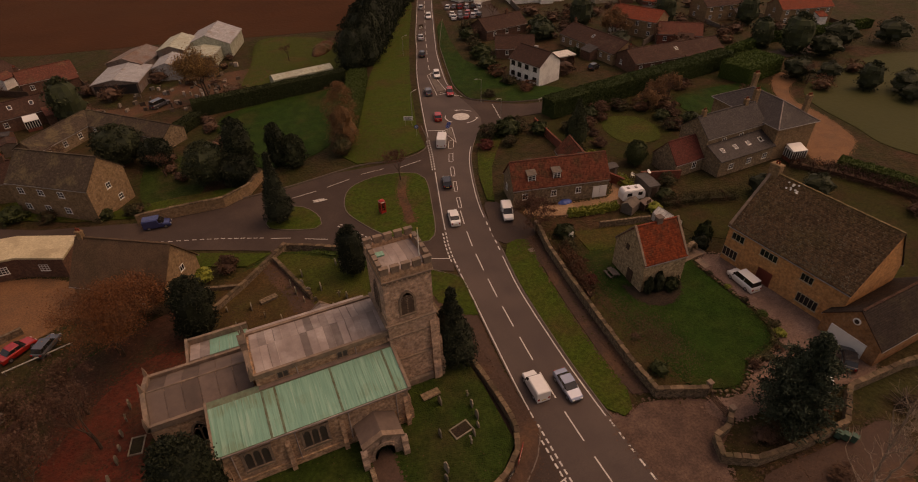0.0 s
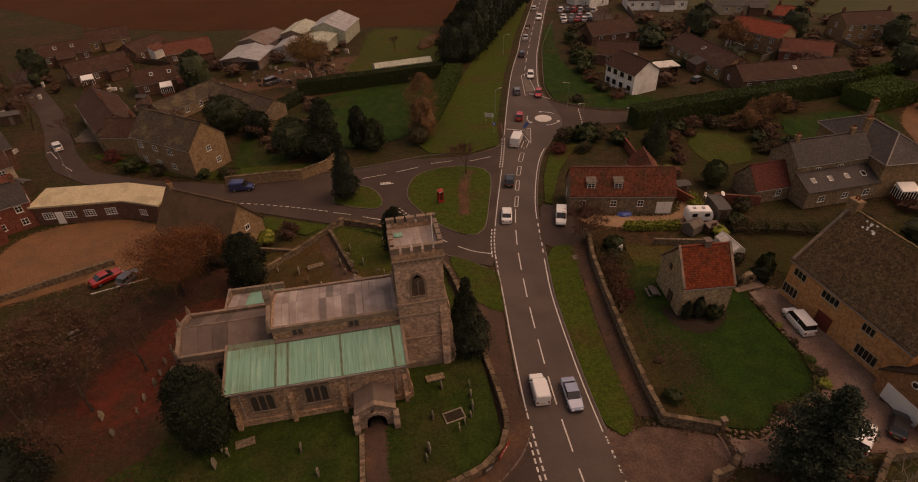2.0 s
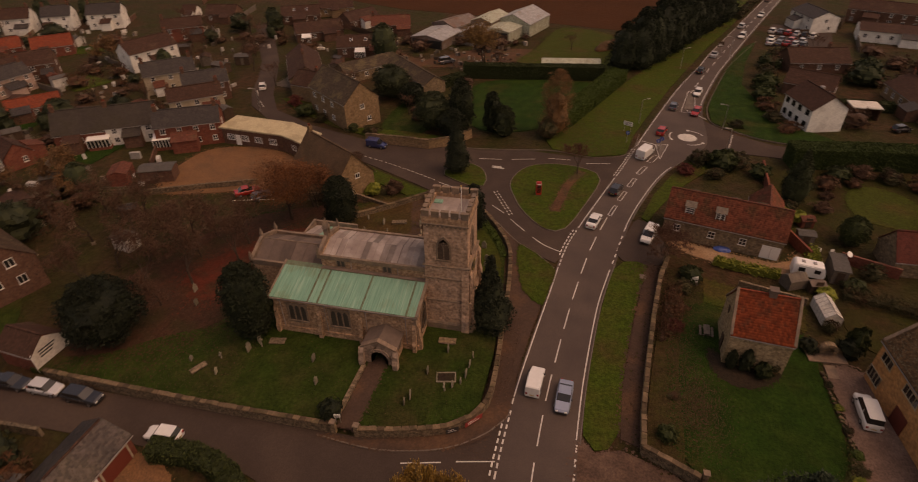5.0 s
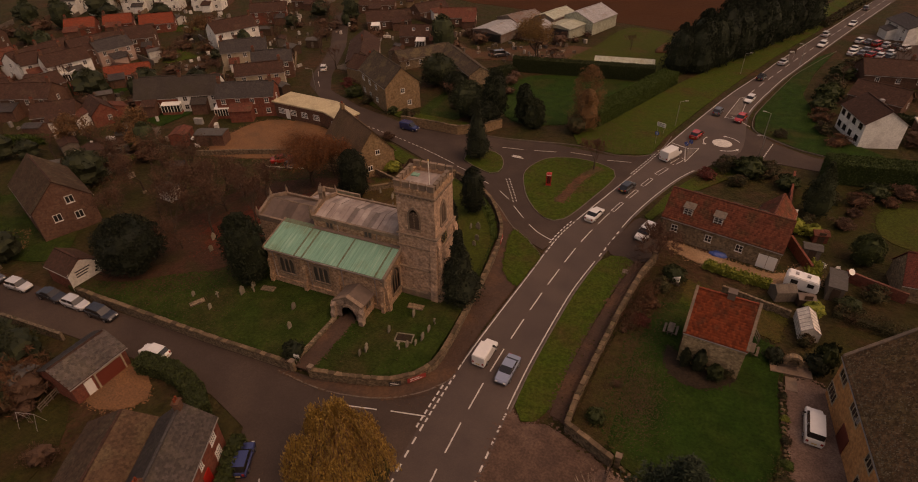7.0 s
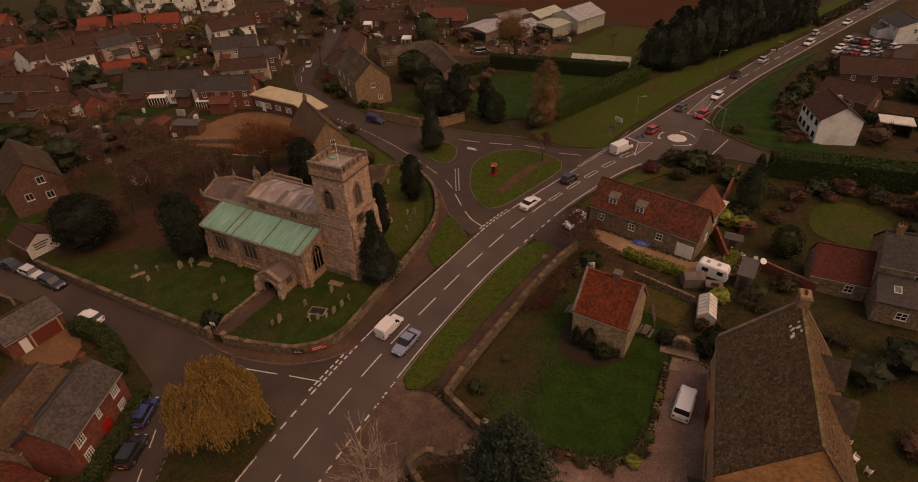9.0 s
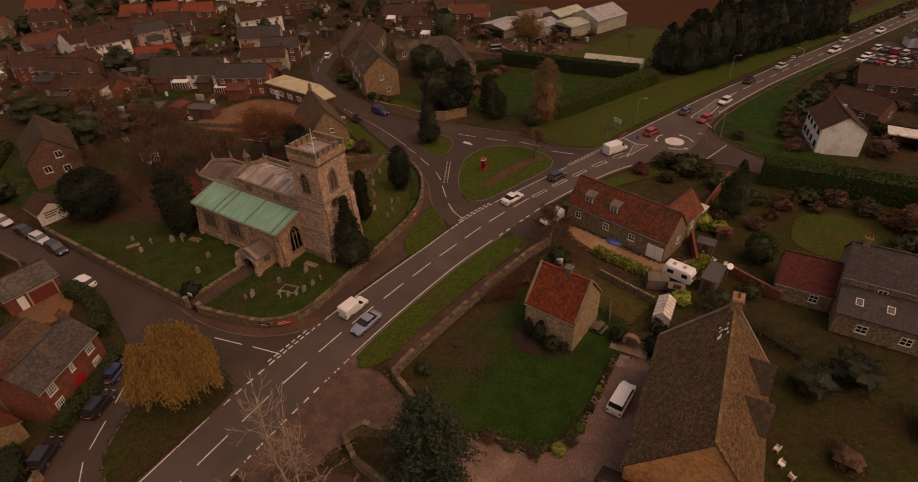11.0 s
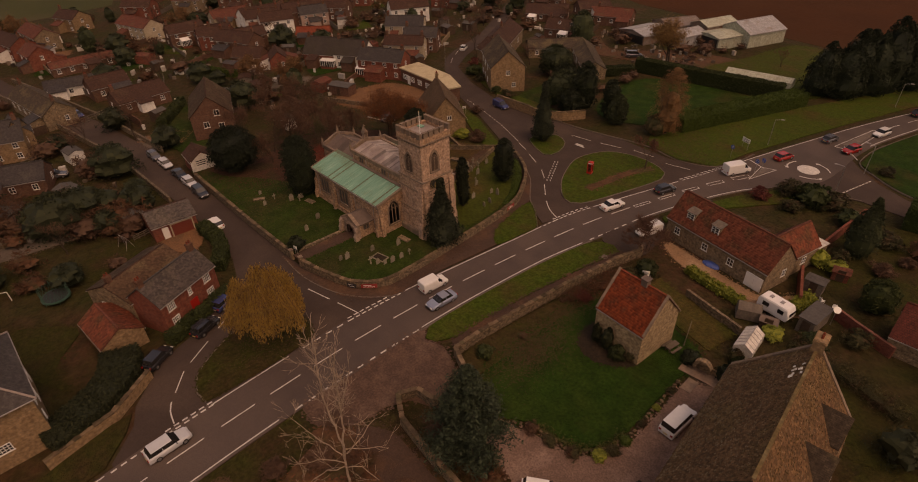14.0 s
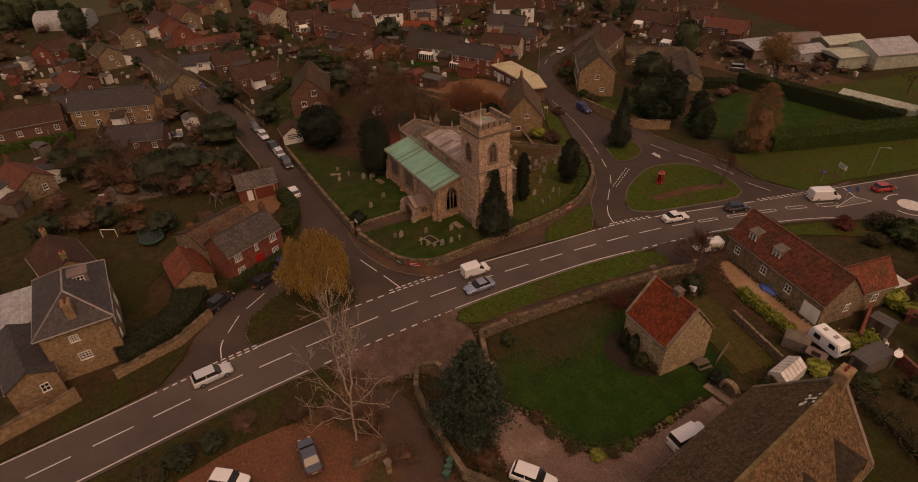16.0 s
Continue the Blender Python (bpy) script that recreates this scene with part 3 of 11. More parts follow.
# ---- ground, roads and open spaces ----
def ground_sheet():
    bm = bmesh.new()
    bmesh.ops.create_grid(bm, x_segments=8, y_segments=8, size=2500)
    return tagged(part("ground", bm, rough_ground, m=pose(0, 0, -0.12)), "dark grassy village ground with bare earth and leaves", "ground", kind="structure")


ground_sheet()
slab("field", [(50, 183), (20, 190), (-10, 197), (-45, 203), (-80, 218), (-170, 300), (-500, 800), (300, 800), (110, 330), (75, 235)], -0.4, -0.08, field_soil, "bare brown ploughed field beyond the farm", "field", False)
slab("pasture", [(130, 185), (175, 160), (260, 150), (700, 300), (600, 900), (240, 640), (150, 330)], -0.4, -0.085, far_grass, "dull green pasture beyond the houses", "pasture", False)
slab("pasture", [(-210, -60), (-200, -30), (-215, 60), (-600, 200), (-900, -300), (-400, -300)], -0.4, -0.085, far_grass, "dull green pasture beyond the houses", "pasture", False)

LEFT = [(33, -90), (29.2, -60), (25.9, -27), (24.55, -14), (23.5, -5.3), (22.8, 5.8), (22.4, 18), (23.0, 30), (24.15, 40), (25.5, 50), (26.8, 60), (28.7, 67), (32.4, 78.5), (36.5, 91), (40.0, 103), (44.4, 117), (50.4, 135), (57.8, 154), (62.5, 167), (75.8, 200), (95, 248), (156, 400), (320, 820)]
RIGHT = [(40, -90), (36.4, -60), (33.3, -30), (32.0, -17), (30.75, -3.3), (30.2, 8), (30.1, 19), (30.4, 30), (30.95, 38), (32.0, 48), (33.1, 54), (34.5, 60.5), (36.6, 70.3), (39.8, 80), (43.2, 88), (47.4, 94.5), (52.0, 101), (53.2, 108), (53.4, 116), (54.2, 123), (55.9, 130), (61.2, 147), (64.5, 156), (71, 173), (81.5, 200), (101, 249), (162, 400), (327, 820)]
left_edge, right_edge = smooth_line(LEFT), smooth_line(RIGHT)


def x_at(line, y):
    for p, q in zip(line, line[1:]):
        if p[1] <= y <= q[1]:
            return p[0] + (q[0] - p[0]) * (y - p[1]) / max(q[1] - p[1], 1e-6)
    return line[-1][0]


def main_road():
    bm = bmesh.new()
    ys = [-90 + 2.5 * i for i in range(160)] + [320 + 25 * i for i in range(20)]
    rows = []
    for y in ys:
        a, b = x_at(left_edge, y) - 0.35, x_at(right_edge, y) + 0.35
        rows.append([bm.verts.new((a + (b - a) * k / 4, y, z)) for k in range(5) for z in (0.0,)] + [bm.verts.new((b, y, -0.3)), bm.verts.new((a, y, -0.3))])
    for r, s in zip(rows, rows[1:]):
        for k in range(7):
            j = (k + 1) % 7
            bm.faces.new((r[k], r[j], s[j], s[k]))
    return tagged(part("road", bm, asphalt), "worn grey asphalt main road with white markings", "road", kind="structure")


road = main_road()
VILLAGE = [(25.5, 56.5), (21.6, 58.7), (16.1, 63.5), (10.9, 68.2), (4.3, 72.3), (-12.4, 80.9), (-29, 88.1), (-44.5, 98.4), (-51.5, 104.5), (-56, 112.5), (-60.3, 124), (-66, 136), (-76, 152), (-88, 172), (-82, 174), (-71, 154), (-61, 137), (-54.6, 123), (-50, 112.5), (-44, 103), (-31.8, 96.3), (-15, 90.6), (-3.7, 91.0), (8.1, 91.3), (17.2, 92.9), (29, 91.6), (35, 93.5), (40, 101), (33, 76), (28, 63)]
village_road = slab("village_road", VILLAGE, -0.3, -0.006, asphalt_old, "brown-grey asphalt side road through the village", "road", False)
slab("church_lane", [(23.6, 15.5), (23.6, 29), (20.5, 26), (16.5, 23.9), (8, 22.1), (-8, 21.9), (-28, 21.6), (-50, 20.9), (-74, 17.9), (-94, 14), (-127, 7.2), (-175, 2), (-175, -3), (-122, 2.7), (-98, 7.3), (-73, 11.4), (-50, 15), (-26, 16), (-10, 16.4), (-2, 15.6), (4.5, 13.5), (6.5, 9.5), (10.2, 4.4), (12.3, -0.4), (17.1, -4.8), (19.7, -5.8), (23, -9), (25, -9), (25, 15.5)], -0.3, -0.01, asphalt_old, "brown-grey asphalt lane beside the churchyard", "road", False)
slab("side_road", [(52, 97.5), (60, 99.4), (72, 98.2), (100, 101.5), (160, 99), (160, 104.5), (100, 107), (73, 103.8), (66, 104.6), (60, 108), (55.5, 112.5), (53, 116), (50, 108)], -0.3, -0.004, asphalt_old, "asphalt side road leaving the mini roundabout", "road", False)
slab("cottage_entrance", [(34.5, 60.6), (36.2, 66.5), (38, 71), (41, 68.5), (42, 62.5), (41.5, 59.5), (37, 58.6)], -0.3, 0.012, asphalt_old, "patched asphalt entrance beside the red-roofed cottage", "drive")
slab("entrance_apron", [(30.5, 17), (30.5, 26.8), (32.2, 25.3), (34.6, 26.2), (36.8, 25.6), (42.3, 22.9), (42.0, 19.9), (38.2, 18.0), (37, 15.5), (36.5, 11.5), (33.5, 8.5), (30.7, 8.6)], -0.3, 0.01, apron_gravel, "worn gravel and asphalt apron at a gateway", "drive", fringe=0.35)
slab("drive", [(41, 23.2), (46, 22.2), (50.5, 24.4), (55.2, 25.2), (58.2, 29.5), (58.6, 36), (58.8, 42.3), (63, 42.3), (64.3, 29), (64.5, 25.4), (61.5, 24.5), (63.3, 18.5), (57, 18.2), (49, 19.5), (41.5, 20.2)], -0.3, 0.02, gravel, "pale gravel drive in front of the buff house", "drive", fringe=0.3, fringe_z=0.055)
slab("yard", [(34, 8), (36.8, 11.2), (41, 12.6), (49, 12.2), (53, 6), (52, -8), (46, -16), (38, -14), (35.2, -6), (37.2, 2)], -0.3, -0.03, brown_leaves, "brown leaf-covered yard beside the road", "yard", fringe=0.8)
slab("gravel_patch", [(36.6, -8), (36.2, 0), (39, 4.6), (43.6, 8.6), (47.5, 5), (48, -2), (46, -10), (41, -13)], -0.3, 0.0, red_mulch, "red-brown mulched parking patch", "drive", fringe=0.5)
slab("back_lane", [(37, 11.4), (40, 13.9), (46, 13.7), (53, 13.4), (57, 13), (55, 8.4), (48.8, 8.8), (44.5, 9.7), (40, 10.3)], -0.3, 0.012, footway, "dark leaf-stained lane below the stone wall", "lane", fringe=0.5)
slab("cottage_yard", [(43, 66), (57.5, 63), (61.5, 66.5), (64, 63), (59, 60.3), (52, 60.5), (45, 63)], -0.3, 0.01, pale_yard, "pale gravel yard in front of the cottage", "yard", fringe=0.35)
slab("club_yard", [(-47.5, 63.5), (-48.8, 79), (-40, 83.5), (-29.5, 81.5), (-22.5, 74), (-27, 69), (-30, 67.5)], -0.3, 0.01, orange_gravel, "orange gravel yard below the flat-roofed building", "yard", fringe=0.4)
slab("manor_drive", [(100, 54), (107, 54.6), (114.5, 58), (117.8, 63), (120.5, 71), (121.5, 78), (127, 84), (133, 87), (136, 92), (130, 91), (122, 84), (117.5, 76), (112, 68), (104.5, 62), (101.5, 58)], -0.3, 0.005, orange_gravel, "curved orange gravel drive by the manor", "drive", fringe=0.3)
slab("farm_yard", [(-32, 140), (-8, 141), (12, 150), (14, 160), (-5, 158), (-20, 146), (-33, 155)], -0.3, -0.03, brown_leaves, "muddy farm yard with tracks", "yard", fringe=0.9)

# grass
slab("green_island", [(23.4, 65.2), (19.7, 69), (17.2, 73.7), (15.6, 79.6), (18.0, 85.8), (23.4, 87.9), (29.2, 86.8), (31.6, 83.3), (28.9, 73), (26.3, 66)], -0.3, 0.12, verge_grass, "small green with patchy grass between the roads", "green")
slab("green_path", offset_line(smooth_line([(24.2, 70.8), (25.2, 76), (26.1, 80.6), (28.3, 85.6)]), 0.75) + offset_line(smooth_line([(24.2, 70.8), (25.2, 76), (26.1, 80.6), (28.3, 85.6)]), -0.75)[::-1], 0.0, 0.128, brown_leaves, "worn brown footpath across the green", "path", False, fringe=0.3, fringe_z=0.13)
slab("small_island", [(2.8, 79.6), (9.6, 76.2), (11.1, 79.0), (9.3, 83.6), (5.8, 85.2), (3.2, 83)], -0.3, 0.12, verge_grass, "small grass island around a tall conifer", "green")
slab("corner_verge", [(24.4, 46.8), (25.2, 51.5), (25.5, 54.6), (22.3, 58.2), (20.0, 60.0), (19.9, 57), (20.8, 52.4), (21.7, 49.4)], -0.3, 0.12, verge_grass, "grass verge beside the churchyard wall", "verge", fringe=0.15)
slab("churchyard_footway", [(22.6, 28.4), (22.9, 36), (23.9, 43.5), (24.3, 46.6), (21.5, 49.2), (20.6, 52.4), (19.8, 57.4), (19.3, 60.5), (16.9, 63.4), (14.5, 66.3), (10.5, 69.3), (5, 72.6), (2, 73.2), (10, 66), (14, 60), (18.5, 46), (20, 36), (19.6, 28.3), (15, 23.6), (8, 21.7), (3, 21.4), (10, 21.0), (17, 22.6), (20.5, 24.6)], -0.3, 0.06, footway, "leaf-covered brown footway round the churchyard wall", "pavement", False, fringe=0.12)
slab("willow_green", [(22.1, 1.3), (20.2, 1.1), (17.7, 2.1), (15.5, 4.9), (13.4, 9.4), (13.9, 13.8), (17.2, 16.4), (20.9, 16.0), (22.0, 13)], -0.3, 0.1, leafy_verge, "rough grass island beneath the weeping willow", "green", fringe=0.2, fringe_z=0.11)
slab("road_verge", [(23.0, -9.6), (19.9, -6.6), (17.8, -5.4), (18.0, -9), (19.6, -14), (21.2, -19), (23.5, -27), (27, -45), (30, -62), (28.6, -62), (25.6, -30), (24.3, -16)], -0.3, 0.1, leafy_verge, "rough roadside grass below a stone wall", "verge", False)
slab("east_verge", [(30.85, 27.2), (30.95, 33), (31.75, 42), (32.65, 49), (34.1, 56.6), (35.6, 58.8), (38.9, 58.5), (37.5, 52), (36.1, 43.5), (35.0, 35), (34.6, 28.5), (33.4, 26.0), (32.0, 25.6)], -0.3, 0.1, verge_grass, "long mown grass verge beside the main road", "verge")
slab("wall_footpath", [(34.7, 27.6), (35.0, 34), (36.2, 43.5), (37.7, 52), (39.0, 58.6), (41.0, 58.4), (39.9, 52), (38.4, 43.3), (37.1, 34), (36.6, 27.0)], -0.3, 0.03, footway, "dark leaf-covered footpath below the garden wall", "path", False, fringe=0.28, fringe_z=0.108)
slab("far_verge", [(36.5, 94.8), (30, 92.6), (22, 94.4), (20, 99), (22, 103.5), (30, 118), (38, 138), (47, 157), (60, 190), (88, 260), (93, 255), (73.6, 200), (60.5, 168), (48.6, 136), (42.6, 118), (38.4, 104.5)], -0.3, 0.08, verge_grass, "wide rough verge between hedge and main road", "verge", False)
slab("roundabout_verge", [(55.4, 114.2), (58.5, 111), (64, 107.2), (72, 105.2), (80, 105.4), (78, 110), (71, 116), (68, 124), (66, 140), (70, 158), (77, 180), (72, 172.5), (66, 157), (62.6, 147), (57.2, 129), (55.6, 122)], -0.3, 0.1, lawn_grass, "broad green verge by the mini roundabout", "verge", False)
slab("cottage_verge", [(38.6, 71.6), (41.0, 79.6), (44.6, 87.4), (48.4, 93.6), (54, 97.6), (58, 96.5), (51, 90), (45, 82), (41, 74), (39.6, 70.6)], -0.3, 0.1, verge_grass, "curved grass verge below the cottage", "verge", False)
slab("south_verge", [(30.8, 7.5), (31.3, -4), (32.6, -17), (34.0, -30), (41.5, -85), (46, -85), (41, -30), (38, -14), (36.4, -4), (36.6, 3), (35.4, 7.6)], -0.3, 0.08, leafy_verge, "rough roadside grass with scrub", "verge", False)
slab("churchyard", [(19.4, 27.6), (16.5, 25.0), (8, 22.8), (-8, 22.6), (-34.5, 22.4), (-36, 30), (-33, 48), (-24, 60), (-8, 66), (2, 72), (8.6, 69.2), (12.8, 66), (16.2, 60.9), (17.9, 57), (19.2, 46), (19.7, 36)], -0.3, 0.7, churchyard_grass, "mown churchyard grass dotted with gravestones", "churchyard", False)
# real litter, drawn out southwards so its dark colour also gives the trees' shadow
slab("leaf_litter", [(-15.2, 37.5), (-17, 33.6), (-22, 30.4), (-28, 26.0), (-34.8, 25.4), (-34.9, 33.4), (-34.8, 38), (-32.6, 47), (-24.5, 58.6), (-9, 65), (-8.6, 53), (-12, 50), (-15.5, 44)], 0.5, 0.706, dark_litter, "brown leaf litter under the bare trees, its south end also tree shade", "leaves", fringe=2.6, fringe_z=0.712)
slab("leaf_carpet", [(-15.2, 40.5), (-18, 38.6), (-22, 37.4), (-25, 38.6), (-26.5, 42), (-24, 48), (-18, 55), (-13, 57), (-10.5, 53), (-13, 49), (-15.4, 44)], 0.5, 0.712, red_leaves, "carpet of fallen red leaves beneath the trees", "leaves", fringe=1.3, fringe_z=0.72)
slab("north_graveyard", [(-8, 52.5), (8, 52), (17, 46), (18.2, 50), (17.0, 56.4), (13.2, 62.6), (8, 67.9), (2, 70.6), (-8, 64.6)], 0.5, 0.708, dry_grass, "rough yellowish grass behind the church", "churchyard", fringe=0.6, fringe_z=0.716)
slab("bare_graveyard", [(-8, 53), (2.4, 52.6), (3.0, 57.2), (-0.2, 69.2), (-8, 64.4)], 0.5, 0.713, bare_turf, "worn brown turf round old graves", "churchyard", fringe=0.6, fringe_z=0.718)
slab("north_path", [(3.3, 53.6), (6.0, 53.6), (4.9, 58.8), (1.8, 69.8), (-0.1, 69.0), (2.9, 57.4)], 0.4, 0.722, footway, "dark path to the north porch", "path", False, fringe=0.2)
slab("garage_drive", [(-14.7, 9.4), (-14.6, 15.4), (-11.2, 15), (-8.4, 12.4), (-10.5, 9.8)], -0.3, 0.0, orange_gravel, "orange gravel in front of the brick garage", "drive", fringe=0.3)
slab("church_path", [(4.95, 22.4), (7.0, 22.4), (7.4, 32.4), (5.2, 32.4)], 0.4, 0.716, footway, "dark path from the gate to the porch", "path", False, fringe=0.18)
slab("barn_lawn", [(43.0, 24.4), (46.5, 23.4), (50, 25.6), (54.8, 26.2), (57.3, 30.5), (57.5, 36.5), (57.6, 42), (58, 47), (52, 49.5), (46, 51.5), (42.5, 49), (40.8, 40), (40.6, 30), (41.4, 26)], -0.3, 0.05, lawn_grass, "mown green lawn round the small stone barn", "lawn", fringe=0.35)
slab("wall_border", [(37.4, 27.4), (38.2, 36), (39.5, 44.5), (41.1, 52.5), (42.6, 58.8), (45.2, 57.8), (43.4, 50), (42.0, 43), (41.4, 37), (41.3, 32), (41.2, 28.4), (41.0, 25.8), (38.6, 26.2)], -0.3, 0.06, border_soil, "leafy brown border inside the garden wall", "border", fringe=1.0)
slab("back_lawn", [(46, 51.8), (52.5, 50), (58, 48.6), (59, 53.6), (52.6, 55.3), (46.5, 57)], -0.3, 0.045, dry_grass, "rough back lawn behind the barn", "lawn", False, fringe=0.3)
slab("manor_lawn", [(73.4, 79), (73.2, 84), (75, 88), (79.4, 90), (83.6, 87), (84.4, 82), (81, 76.6), (76, 76.8)], -0.3, 0.02, dry_grass, "mown lawn behind the cottage", "lawn", fringe=0.5)
slab("manor_lawn", [(104, 79), (112, 74), (117, 80), (122, 88), (116, 92), (100, 92), (96, 84)], -0.3, 0.02, lawn_grass, "mown lawn behind the manor", "lawn", fringe=0.5)
slab("park_lawn", [(119, 52), (121, 63), (124, 75), (130, 82), (142, 86), (175, 88), (200, 60), (170, 35), (130, 36)], -0.3, 0.0, far_grass, "wide park lawn beyond the manor drive", "lawn", fringe=0.8)
slab("house_lawn", [(75, 26), (77, 45), (98, 52), (104, 40), (95, 20)], -0.3, -0.02, leafy_verge, "dark lawn behind the buff house", "lawn", fringe=0.8)
slab("hedged_lawn", [(6, 101), (18, 104), (26, 118), (31, 134), (2, 131), (0, 112)], -0.3, 0.0, lawn_grass, "enclosed green lawn between clipped hedges", "lawn", fringe=0.5)
slab("paddock", [(8, 141), (34, 141), (40, 160), (34, 180), (18, 186), (12, 165)], -0.3, -0.02, dry_grass, "yellowish paddock beside the farm sheds", "paddock", fringe=0.9)
slab("bank", [(-14, 92), (-27, 96.5), (-40, 104), (-46, 110), (-40, 112), (-22, 97), (-10, 97), (0, 96), (-3, 92.3)], -0.3, 0.06, verge_grass, "grassy bank above the village road", "verge", False)
slab("garden_bank", [(-16, 97.6), (-15, 114), (-8, 113), (-5.5, 105), (-7, 96.6)], -0.3, -0.01, churchyard_grass, "rough garden grass beside the stone house", "lawn", fringe=0.6)
slab("strip_verge", [(-24, 84.0), (-13, 80.2), (0, 73.6), (2, 72.8), (-2, 71), (-10, 75), (-22, 82)], -0.3, 0.1, verge_grass, "grass strip between lane wall and road", "verge", False)
slab("play_lawn", [(-8, -14), (-2, -6), (4, -10), (10, -9), (2, -13)], -0.3, -0.02, leafy_verge, "garden lawn with a small goal", "lawn", fringe=0.5)
slab("brick_house_lawn", [(-26.4, -16), (-22.4, -10.3), (-15.8, -10.8), (-18.8, -16.4)], -0.3, -0.02, leafy_verge, "garden lawn behind the brick house", "lawn", fringe=0.5)
slab("garage_lawn", [(-18.7, 2.6), (-20.4, 8.5), (-16, 8.2), (-11.5, 2.4), (-13, -6), (-17, -4)], -0.3, -0.025, leafy_verge, "narrow garden lawn behind the garage", "lawn", fringe=0.5)
slab("barn_bed", [(45.4, 43), (45.4, 40), (46.2, 38.4), (47.4, 37.5), (49.2, 37.3), (51.4, 38.3), (53.2, 40.2), (53, 41.5), (47, 42)], -0.3, 0.09, dark_mulch, "curved mulched bed at the foot of the barn", "border", fringe=0.2)
slab("garden_strip", [(63, 50.5), (66, 54.6), (76, 52), (78, 46), (72, 44.5), (66, 45.5)], -0.3, -0.01, leafy_verge, "strip of garden lawn behind the large house", "lawn", fringe=0.5)
slab("park_lawn", [(60.5, 71), (66, 70.6), (74, 71.4), (83, 73), (104, 72), (118, 80), (136, 96), (118, 93), (96, 97.4), (67, 94.4), (62, 92)], -0.3, -0.06, leafy_verge, "rough garden grass behind the manor", "lawn", False, fringe=0.8)
slab("hall_lawn", [(-44, 26), (-48, 34), (-62, 40), (-72, 34), (-60, 24)], -0.3, -0.02, churchyard_grass, "patchy lawn beside the village hall", "lawn", fringe=0.6)


def kerb(line, d0=0.0, d1=0.14, z=0.13, label="grey kerb of the grass island"):
    tagged(part("kerb", ribbon(bmesh.new(), line, d0, d1, -0.2, z), kerb_stone), label, "kerb", kind="structure")


for loop in ([(23.4, 65.2), (19.7, 69), (17.2, 73.7), (15.6, 79.6), (18.0, 85.8), (23.4, 87.9), (29.2, 86.8), (31.6, 83.3), (28.9, 73), (26.3, 66)],
             [(2.8, 79.6), (9.6, 76.2), (11.1, 79.0), (9.3, 83.6), (5.8, 85.2), (3.2, 83)]):
    ring = smooth_line(loop, True)
    kerb(ring + ring[:2])
kerb(smooth_line([(22.8, 28.4), (20.9, 25.6), (16.8, 22.7), (10, 21.1), (3, 21.5)]), label="grey kerb of the church footway", z=0.08)
kerb(smooth_line([(22.1, 1.3), (20.2, 1.1), (17.7, 2.1), (15.5, 4.9), (13.4, 9.4), (13.9, 13.8), (17.2, 16.4), (20.9, 16.0)]), label="grey kerb of the willow green", z=0.12)
kerb(smooth_line([(25.6, 55.2), (22.3, 58.6), (19.5, 60.6), (17.0, 63.5), (14.6, 66.4), (10.6, 69.4), (5, 72.7)]), label="grey kerb beside the village road", z=0.11)
kerb([(x_at(right_edge, 26 + i * 2) + 0.4, 26 + i * 2) for i in range(17)], label="grey kerb of the main road", z=0.09)
kerb([(x_at(right_edge, 71 + i * 2) + 0.4, 71 + i * 2) for i in range(13)], label="grey kerb of the main road", z=0.09)
kerb(smooth_line([(60, 99.6), (54, 97.8), (48.6, 94.2)]), label="grey kerb by the roundabout", z=0.1)
kerb(smooth_line([(77, 180), (66.2, 157), (62.6, 147), (57.1, 129), (55.3, 122), (55.1, 114.4), (58.4, 110.8), (64, 107.0), (72, 104.9)]), label="grey kerb by the roundabout", z=0.11)
kerb(smooth_line([(39.4, 104.8), (36.9, 95.2), (30.1, 92.3), (22, 93.8), (8, 91.9), (-3.7, 91.6)]), label="grey kerb of the wide verge", z=0.1)


# ---- road markings ----
def strip_mesh(w, l):
    me = bpy.data.meshes.new("marking")
    boxes((-w / 2, w / 2, -l / 2, l / 2, 0, 0.008)).to_mesh(me)
    me.materials.append(road_paint)
    return me


MARKS = {}


def mark(name, x, y, w, l, yaw=0.0, z=0.0, parent=None):
    key = (round(w, 2), round(l, 2))
    if key not in MARKS:
        MARKS[key] = strip_mesh(w, l)
    ob = link(name, MARKS[key], None, parent or road)
    ob.matrix_basis = pose(x, y, z + 0.001, 0, 0, yaw)
    return ob


def centre(y, f=0.5):
    a, b = x_at(left_edge, y), x_at(right_edge, y)
    return a + (b - a) * f


def yaw_at(y):
    return -math.degrees(math.atan2(centre(y + 1.5) - centre(y - 1.5), 3.0))


def dash(name, y, f, w, l):
    mark(name, centre(y, f), y, w, l, yaw_at(y))


y = -82.45
while y < 72:
    dash("centre_dash", y + 2, 0.47, 0.15, 4.0)
    y += 5.965
for i in range(40):
    dash("centre_dash", 132 + 6 * i, 0.5, 0.15, 3.6)
